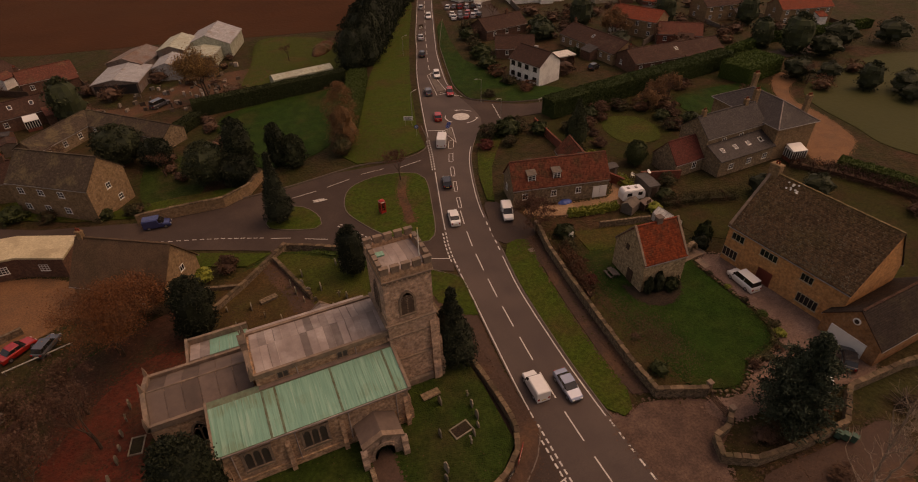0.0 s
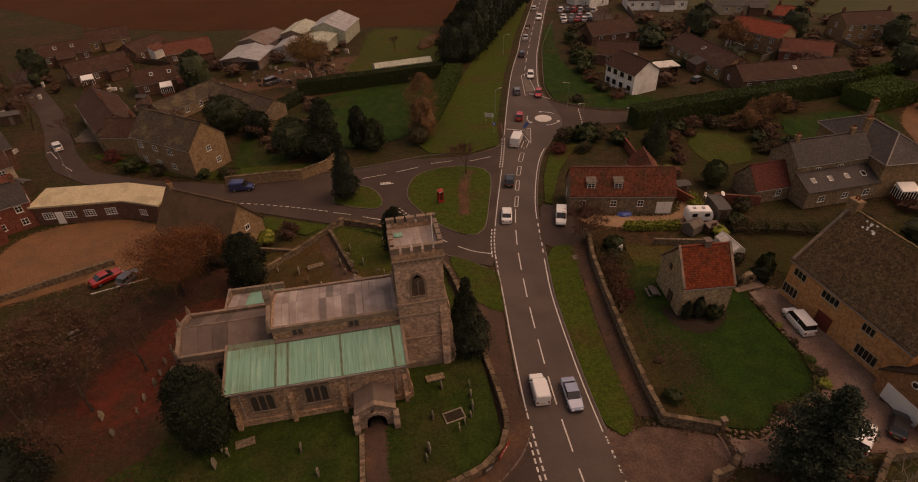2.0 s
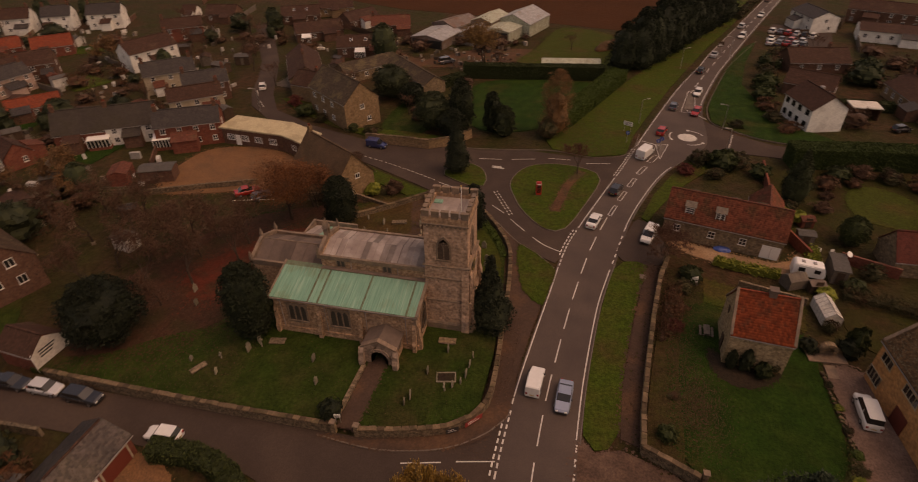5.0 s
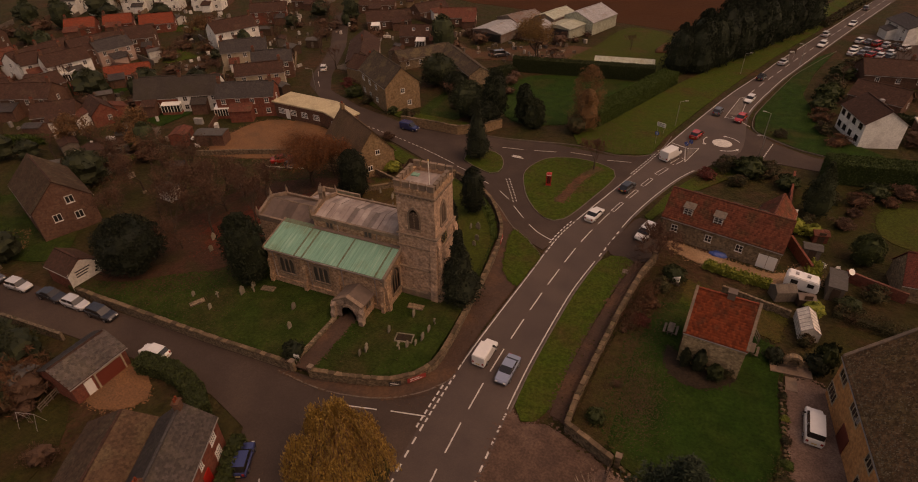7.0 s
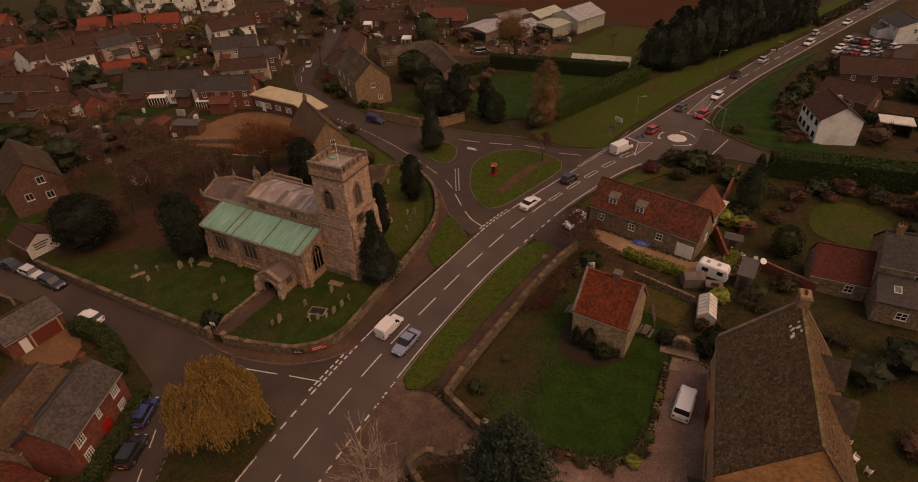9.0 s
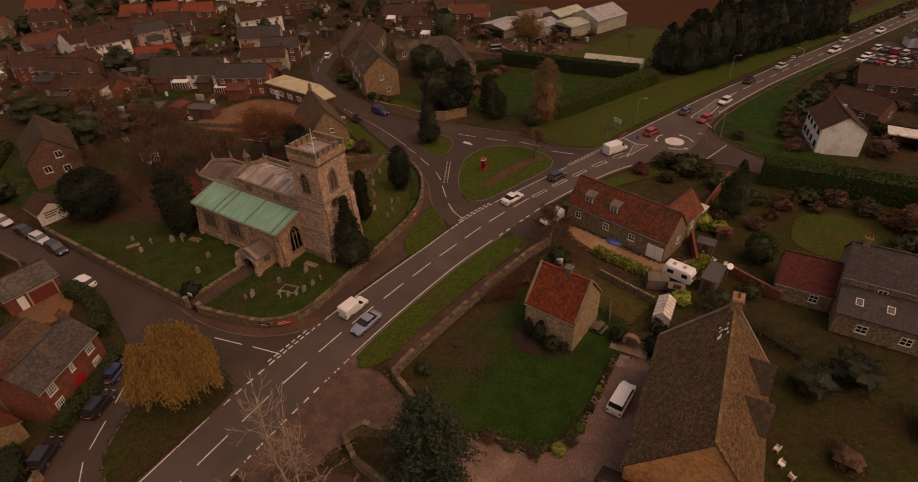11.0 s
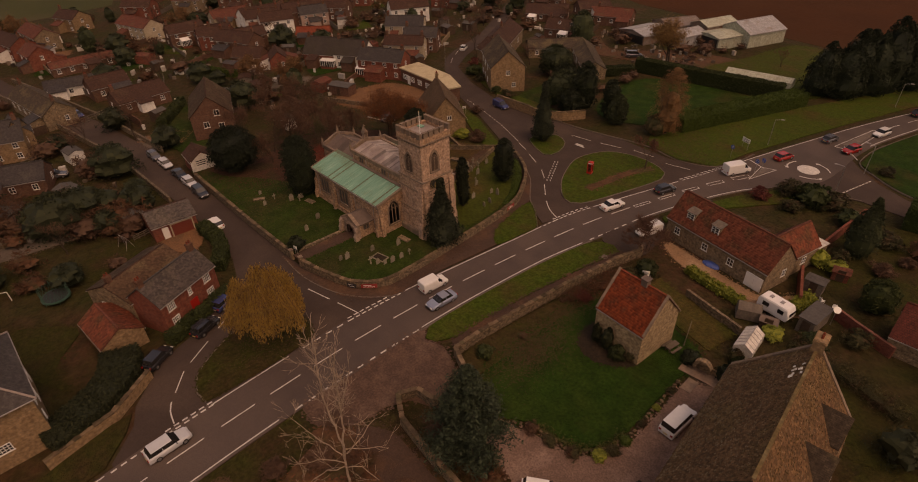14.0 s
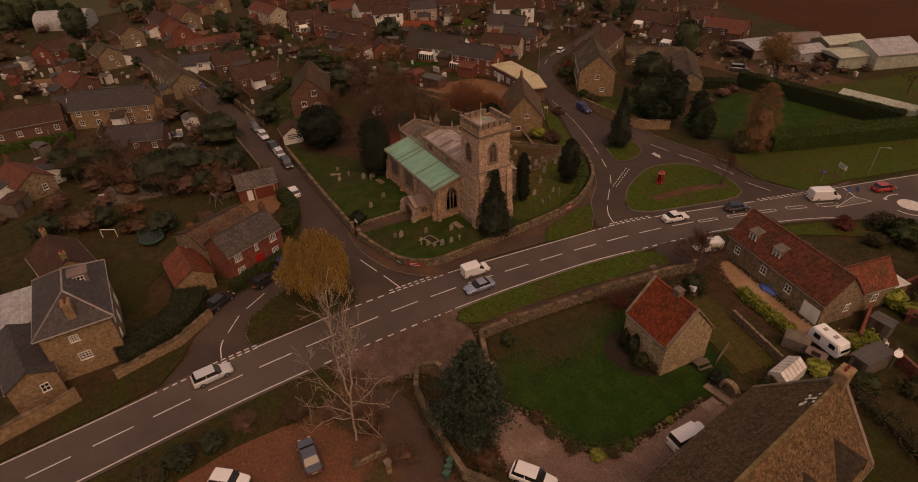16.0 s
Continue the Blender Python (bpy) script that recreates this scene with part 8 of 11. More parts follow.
def bare_tree(name, label, x, y, h, seed, wood, twig_mat, leaf=None, n_leaf=0, spread=0.55, up=0.12, z=0.0, stems=1, level=4, leaf_size=0.3, fat=0.024, group="", lean=(0, 0), tips=6, thick=0.022):
    """A tree in winter: a forked trunk, fine twigs, and what leaves it has kept."""
    rnd = np.random.RandomState(seed)
    ob = thing(name, label, "tree", pose(x, y, z), group)
    limbs, twigs = [], []
    for k in range(stems):
        a = k * math.tau / max(stems, 1) + seed
        d = np.array([0.12 * math.cos(a) * (stems > 1) + lean[0], 0.12 * math.sin(a) * (stems > 1) + lean[1], 1.0])
        grow(rnd, np.array([0.3 * math.cos(a) * (stems > 1), 0.3 * math.sin(a) * (stems > 1), -0.3]), d / np.linalg.norm(d), h * 0.36, h * fat, level, limbs, twigs, spread, up, 0.09)
    top = max(s[5] for s in twigs)
    k = h / top
    limbs = [tuple(v * k for v in s[:6]) + s[6:] for s in limbs]
    twigs = [tuple(v * k for v in s[:6]) + (max(s[6], thick), max(s[7], thick * 0.65)) for s in twigs]
    quads("trunk", branch_quads(limbs, 6), wood, ob)
    tw = branch_quads(twigs, 3)
    ends = np.array([s[3:6] for s in twigs])
    # the finest sprays at the tips
    m = len(ends) * tips
    P = np.repeat(ends, tips, axis=0) + rnd.normal(scale=0.12 * h / 10, size=(m, 3))
    dirs = rnd.normal(size=(m, 3)) + np.array([0, 0, 0.6])
    dirs /= np.linalg.norm(dirs, axis=1)[:, None]
    w = np.cross(dirs, rnd.normal(size=(m, 3)))
    w /= np.linalg.norm(w, axis=1)[:, None] + 1e-9
    ln = h * 0.055 * rnd.uniform(0.6, 1.4, m)[:, None]
    fine = np.stack([P - w * 0.014, P + w * 0.014, P + dirs * ln + w * 0.008, P + dirs * ln - w * 0.008], 1)
    quads("brushwood", np.concatenate([tw, fine]), twig_mat, ob)
    if leaf is not None:
        base = ends[rnd.randint(0, len(ends), n_leaf)] + rnd.normal(scale=0.06 * h, size=(n_leaf, 3))
        quads("crown", leaf_quads(base, leaf_size, rnd), leaf, ob)
    return ob


def dead_tree(x, y):
    """A tall dying tree: two leaders, upright shoots towards the top, and twisted low limbs."""
    rnd = np.random.RandomState(36)
    ob = thing("dead_tree", "tall leafless pale-barked tree by the road", "tree", pose(x, y, 0, 0, 0, 68))
    leaders = (
        ((-0.6, 0, -0.3), (-0.5, 0.1, 4.1), (0.0, 0.5, 9.0), (0.2, 0.8, 12.6), (0.5, 1.0, 16.4)),
        ((-0.5, 0.1, 4.6), (-0.3, -0.1, 7.0), (-0.9, 0.2, 11.4), (-1.0, 0.6, 15.4), (-0.8, 0.9, 19.4)),
        ((0.1, 0.6, 10.6), (0.8, 0.7, 12.8), (1.5, 0.9, 14.8)),
    )
    low = (
        ((-0.5, 0.1, 4.0), (-2.2, 0.3, 5.2), (-3.2, 0.0, 5.9), (-4.4, 0.2, 6.0), (-4.6, 0.2, 6.6)),
        ((-0.5, 0.1, 3.6), (-2.2, -0.4, 4.6), (-3.3, -0.6, 4.4), (-4.6, -0.8, 3.3)),
        ((-0.5, 0.1, 5.2), (-2.1, 0.8, 7.2), (-4.0, 1.6, 10.4)),
        ((-0.4, 0, 3.4), (0.9, -0.4, 3.3), (2.2, -0.6, 0.6)),
        ((-0.2, 0, 5.4), (1.6, 0.6, 6.4), (2.9, 1.0, 7.6)),
        ((-0.4, 0.1, 6.0), (0.9, -0.8, 6.6), (2.6, -1.4, 6.8), (3.4, -1.6, 6.4)),
    )
    segs, twigs = [], []
    for group, r0 in ((leaders, 0.15), (low, 0.05)):
        for k, pts in enumerate(group):
            r = r0 * (1.0, 0.75, 0.45)[min(k, 2)] if group is leaders else r0
            for a, b in zip(pts, pts[1:]):
                a, b = np.array(a), np.array(b)
                q, steps = a, max(2, int(np.linalg.norm(b - a) / 0.8))
                for s in range(1, steps + 1):
                    e = a + (b - a) * s / steps + (rnd.normal(scale=0.06, size=3) if s < steps else 0)
                    segs.append((*q, *e, r, r * 0.93))
                    r *= 0.9 if group is low else 0.955
                    r = max(r, 0.022)
                    if e[2] > 7.5 or group is low:
                        for _ in range(3 if e[2] > 10 else 1):
                            side = rnd.normal(size=3) * (0.75, 0.75, 0.25) + np.array([0, 0, 0.75])
                            grow(rnd, e, side / np.linalg.norm(side), rnd.uniform(0.7, 1.9), min(0.03, r * 0.6), 1 if rnd.rand() < 0.75 else 2, segs, twigs, 0.45, 0.1, 0.12)
                    q = e
    quads("trunk", branch_quads(segs, 6), pale_bark, ob)
    quads("brushwood", branch_quads([t[:6] + (max(t[6], 0.02), 0.012) for t in twigs], 3), pale_bark, ob)


def layered_pine(x, y, h, r):
    """A ragged pine: tiers of boughs round the trunk, each with tufts of needles, and gaps between."""
    rnd = np.random.RandomState(71)
    ob = thing("pine_tree", "dark ragged pine beside the gravel drive", "tree", pose(x, y, 0))
    part("trunk", trunk_bm(h * 0.9, 0.26), bark, ob)
    boughs, P = [], []
    for k in range(84):
        v = 0.08 + 0.9 * (k + rnd.rand()) / 84
        u = k * 2.4 + rnd.uniform(-0.5, 0.5)
        reach = r * (min(1.0, 0.7 + 1.6 * v) * max(0.12, 1 - max(0.0, (v - 0.3) / 0.72) ** 1.4)) * rnd.uniform(0.62, 1.12)
        a = np.array([0, 0, h * v])
        b = np.array([math.cos(u) * reach, math.sin(u) * reach, h * v + reach * rnd.uniform(-0.22, 0.2)])
        boughs.append((*a, *b, 0.06, 0.02))
        n = int(110 + 330 * reach / r)
        t = rnd.uniform(0.25, 1.03, n)[:, None]
        wide = 0.16 + 0.3 * reach / r
        P.append(a + (b - a) * t + rnd.normal(size=(n, 3)) * np.array([wide, wide, wide * 0.5]))
    quads("bough", branch_quads(boughs, 4), bark, ob)
    quads("crown", leaf_quads(np.concatenate(P), 0.17, rnd, 0.2, 2.2), pine_leaf, ob)


def weeping_willow(x, y, h, r, seed):
    rnd = np.random.RandomState(seed)
    ob = thing("willow_tree", "weeping willow with golden autumn leaves on the grass", "tree", pose(x, y, 0.1))
    limbs, twigs = [], []
    grow(rnd, np.array([0, 0, -0.3]), np.array([0.03, 0.0, 1.0]), h * 0.38, 0.3, 3, limbs, twigs, 0.75, 0.1, 0.1)
    quads("trunk", branch_quads(limbs + twigs, 5), bark, ob)
    strands, leaves_at = [], []
    for _ in range(1050):
        u, q = rnd.uniform(0, math.tau), rnd.uniform(0.0, 1) ** 0.62
        lump = 1 + 0.2 * math.sin(3 * u + 1) + 0.14 * math.sin(7 * u)
        top = h * (0.62 + 0.38 * math.sqrt(max(0, 1 - q * q))) * (0.9 + 0.09 * math.sin(5 * u + 9 * q)) * rnd.uniform(0.88, 1.04)
        p = np.array([r * 0.82 * q * lump * math.cos(u), r * 0.82 * q * lump * math.sin(u), top])
        drop = rnd.uniform(0.3, 0.8) * top * (1.05 - 0.38 * q)
        steps = 6
        for s in range(steps):
            o = p + np.array([math.cos(u), math.sin(u), 0]) * r * 0.05 * (1 - s / steps) + np.array([rnd.normal(scale=0.05), rnd.normal(scale=0.05), -drop / steps])
            strands.append((*p, *o, 0.016, 0.012))
            for e in range(4):
                leaves_at.append(p + (o - p) * (e + 0.5) / 4 + rnd.normal(scale=0.12, size=3))
            p = o
    quads("brushwood", branch_quads(strands, 3), twig, ob)
    P = np.array(leaves_at)
    v = leaf_quads(P, 0.08, rnd, 0, 2.4)
    hang = np.array([0, 0, -0.26])
    n = len(P)
    w = rnd.normal(size=(n, 3))
    w[:, 2] = 0
    w /= np.linalg.norm(w, axis=1)[:, None]
    v2 = np.stack([P, P + hang * 0.5 + w * 0.05, P + hang * rnd.uniform(1, 2, n)[:, None], P + hang * 0.5 - w * 0.05], 1)
    quads("crown", np.concatenate([v, v2]), willow_leaf, ob)


def hedge(label, pts, w, h, leaf, seed, density=42, size=0.24, z=0.0, smooth=False, ragged=0.05, solid=1.0):
    """A clipped hedge along a line, of small leaves round a dense body."""
    rnd = np.random.RandomState(seed)
    line = smooth_line(pts, step=2.0) if smooth else pts
    ob = thing("hedge", label, "hedge", pose(0, 0, z))
    part("body", ribbon(bmesh.new(), line, (-w / 2 + 0.12) * solid, (w / 2 - 0.12) * solid, -0.2, (h - 0.12) * solid), leaf, ob)
    P = []
    for (x0, y0), (x1, y1) in zip(line, line[1:]):
        L = math.dist((x0, y0), (x1, y1))
        dx, dy = (x1 - x0) / L, (y1 - y0) / L
        for count, kind in ((int(L * w * density), 0), (int(L * h * density * 0.8), 1), (int(L * h * density * 0.8), -1)):
            s = rnd.uniform(-0.1, L + 0.1, count)
            e = rnd.normal(scale=ragged, size=count)
            wave = 0.1 * np.sin(s * 1.3 + seed) + 0.07 * np.sin(s * 3.1)
            if kind == 0:
                o, zz = rnd.uniform(-w / 2, w / 2, count), h + e + wave * 0.7
            else:
                o, zz = kind * (w / 2 + e + wave * 0.6), rnd.uniform(0, h, count)
            P.append(np.stack([x0 + dx * s - dy * o, y0 + dy * s + dx * o, zz], 1))
        for end, sx, sy in ((0, x0, y0), (1, x1, y1)):
            c = int(w * h * density)
            o = rnd.uniform(-w / 2, w / 2, c)
            P.append(np.stack([sx - dy * o, sy + dx * o, rnd.uniform(0, h, c)], 1) + rnd.normal(scale=0.06, size=(c, 3)))
    P = np.concatenate(P)
    quads("foliage", leaf_quads(P, size, rnd), leaf, ob)
    return ob


def copies(proto, places, group):
    """More of a plant: (x, y, size, turn), with the base on the ground."""
    proto["group"] = group
    for x, y, s, turn in places:
        ob = copy_thing(proto, pose(x, y, 0, 0, 0, turn))
        ob.matrix_basis = pose(x, y, 0, 0, 0, turn) @ Matrix.Diagonal((s, s, s * (0.9 + 0.2 * ((x * 7 + y * 3) % 1)), 1))


# churchyard
dense_tree("yew_tree", "dark upright yew beside the church", -10.7, 33.6, 11.2, 3.1, "column", yew_leaf, 11, 13000, 0.19, 0.06, 0.6)
dense_tree("yew_tree", "broad dark yew at the churchyard corner", -28.8, 29.3, 8.8, 5.0, "round", yew_leaf, 12, 14000, 0.2, 0.12, 0.5)
dense_tree("yew_tree", "small dark yew behind the chancel", -9.0, 58.7, 9.2, 2.8, "column", yew_leaf, 13, 9000, 0.19, 0.07, 0.6)
dense_tree("yew_tree", "clipped dark yew above the graves", 12.0, 61.6, 8.6, 2.0, "column", yew_leaf, 14, 6500, 0.18, 0.05, 0.6)
dense_tree("fir_tree", "dark conical fir in front of the tower", 18.3, 41.0, 11.2, 3.5, "cone", dark_fir, 15, 13000, 0.2, 0.14, 0.5)
dense_tree("cypress_tree", "slender dark cypress behind the tower", 13.0, 50.4, 9.4, 1.15, "column", yew_leaf, 16, 5000, 0.19, 0.06, 0.6)
dense_tree("yew_bush", "small round dark bush by the churchyard gate", 3.9, 23.6, 2.4, 1.4, "round", yew_leaf, 17, 2000, 0.15, 0.08, 0.6, 0.0, "bush")
# no hedge grows here: this low strip stands in for the wall's shadow band
hedge("low leafy strip added for the shadow inside the churchyard wall", [(17.9, 55.6), (16.4, 59.4), (14.0, 63.4), (11.0, 66.9), (7.6, 69.3)], 1.0, 0.35, hedge_leaf, 21, 40, 0.2, 0.6, True)
# greens
dense_tree("cypress_tree", "tall dark cypress on the grass island", 5.0, 81.2, 12.6, 3.1, "cone", dark_fir, 31, 9000, 0.2, 0.05, 0.1)
bare_tree("cherry_tree", "small bare reddish tree on the green", 27.4, 84.6, 6.2, 32, bark, twig, red_leaf, 260, 0.6, 0.12, 0.1, 1, 4, 0.16)
weeping_willow(18.4, 12.0, 11.0, 4.7, 33)
dead_tree(42.6, 7.6)
bare_tree("bare_tree", "bare tangled tree at the cottage corner", 41.6, 61.6, 6.0, 35, bark, twig, None, 0, 0.75, 0.04, 0, 4, 4, fat=0.012)
layered_pine(47.6, 18.0, 12.8, 4.2)
dense_tree("cypress_tree", "dark conical cypress behind the cottage", 64.0, 82.0, 9.8, 2.4, "spire", fir_leaf, 38, 6500, 0.2, 0.06)
dense_tree("clipped_bush", "large round clipped evergreen bush", 69.6, 70.6, 4.8, 2.3, "round", dark_hedge, 39, 5000, 0.18, 0.04, 0, 0.0, "bush")
for i, (x, y, h, r) in enumerate(((8.4, 100.6, 9.0, 2.0), (11.2, 99.2, 6.6, 2.2), (1.6, 100.4, 11.6, 3.0), (-4.4, 99.6, 8.4, 4.2), (0.4, 97.4, 6.0, 3.6), (-19.5, 116, 8.0, 4.8), (-13, 112, 5.4, 3.2))):
    dense_tree("evergreen_tree", "dark evergreen tree behind the stone wall", x, y, h, r, "column" if r < 2.6 else "round", fir_leaf if i % 2 else yew_leaf, 50 + i, 7000, 0.24, 0.16)
dense_tree("poplar_tree", "narrow brown twiggy poplar by the clipped hedge", 21.8, 101.6, 14.2, 3.3, "column", poplar_leaf, 61, 24000, 0.14, 0.3, 0.0, 0.06, airy=True)
dense_tree("clipped_bush", "brown clipped bush below the poplar", 20.4, 99.6, 4.6, 2.4, "round", shrub_leaf, 62, 3500, 0.18, 0.1, 0, 0, "bush")
bare_tree("willow_tree", "orange-brown willow beside the farm", -1.2, 143.0, 12.5, 63, bark, twig, ginger_leaf, 12000, 0.6, 0.03, 0, 2, 4, 0.2)
# clipped hedges
hedge("tall dark clipped hedge round the lawn", [(-5, 133.6), (12, 135.6), (31.5, 138.0)], 2.6, 3.5, dark_hedge, 71, 55, 0.2)
hedge("wide clipped green hedge beside the verge", [(22.4, 105), (27.6, 118), (35.4, 138.2)], 4.4, 3.0, hedge_leaf, 72, 55, 0.2)
hedge("clipped hedge beside the farm track", [(-14, 119.4), (-8, 126), (-4.4, 130.4)], 2.6, 2.2, dark_hedge, 73, 55, 0.2)
hedge("very tall clipped hedge along the side road", [(66.6, 96.6), (80, 98.4), (94, 99.6), (125, 103)], 4.2, 4.0, tall_leaf, 74, 50, 0.21)
hedge("massive clipped hedge block beside the lawn", [(118.5, 93.5), (133, 96.4)], 8.0, 4.0, hedge_leaf, 75, 32, 0.25)
hedge("clipped hedge beside the manor drive", [(102, 52.6), (104.5, 46), (107, 38), (112, 24)], 2.4, 2.0, hedge_leaf, 76, 55, 0.2)
hedge("tall hedge round the brick garage", [(-12.6, 15.6), (-8, 16.0), (-3.4, 14.8), (-0.4, 12.8)], 2.0, 1.9, dark_hedge, 77, 60, 0.18, 0, True)
hedge("dark hedge in front of the brick house", [(9.9, 1.8), (8.2, 6.0), (5.6, 11.8)], 1.5, 1.5, dark_hedge, 78, 40, 0.24)
hedge("overgrown dark hedge behind the lay-by wall", [(16.9, -13.0), (14.8, -7.8), (12.0, -4.6), (8.8, -3.4)], 4.2, 2.2, garden_leaf, 79, 60, 0.18, 0, True)
hedge("yellow-green hedge below the cottage yard", [(48.6, 61.3), (51.6, 60.4), (57.0, 59.6)], 1.2, 1.0, yellow_leaf, 80, 44, 0.26, 0, False, 0.14)
hedge("yellow-green shrubs beside the caravan", [(62.3, 62.6), (62.7, 65.2), (63.2, 66.4)], 1.5, 1.3, yellow_leaf, 81, 40, 0.26, 0, False, 0.16)
hedge("brown scrubby border plants over the garden wall", [(39.9, 43), (40.6, 47), (41.2, 50)], 0.9, 0.9, brown_leaf, 88, 45, 0.14, 0, True, 0.4, 0.4)
hedge("low mixed border plants along the drive", [(57.6, 31), (57.2, 28.4), (55.4, 26.2), (52.6, 25.6), (50.6, 25.3)], 0.8, 0.4, olive_leaf, 189, 70, 0.13, 0, True, 0.3, 0.5)
hedge("russet border plants below the garden wall", [(40.6, 44), (41.4, 48), (42.2, 53.5)], 1.6, 1.2, dull_russet, 89, 60, 0.14, 0, True, 0.3, 0.4)
hedge("dark scrubby garden hedge", [(64.6, 56.6), (70, 55.6), (77, 53)], 1.8, 1.2, shrub_leaf, 90, 90, 0.13, 0, True, 0.4, 0.5)
hedge("brown scrub beside the park hedge", [(95, 57), (100, 50), (104, 40), (108, 28)], 2.6, 1.4, brown_leaf, 91, 60, 0.16, 0, True, 0.4, 0.5)
hedge("dark hedge behind the white house", [(83, 128), (96, 128)], 2.0, 2.0, dark_hedge, 82, 22, 0.34)
hedge("clipped hedge across the park", [(128, 107), (150, 112), (190, 108)], 2.4, 2.2, hedge_leaf, 83, 14, 0.45)
hedge("field hedge along the far road", [(76, 207), (120, 318), (160, 420)], 2.0, 1.8, shrub_leaf, 84, 6, 0.6)
hedge("garden hedge between the village gardens", [(-62, 26.5), (-74, 36)], 1.8, 1.8, dark_hedge, 85, 22, 0.34)
hedge("garden hedge between the village gardens", [(-100, 48), (-84, 55)], 1.8, 1.6, hedge_leaf, 86, 20, 0.36)
hedge("garden hedge below the school", [(-66, -30), (-66, -16)], 1.6, 1.4, hedge_leaf, 87, 22, 0.34)
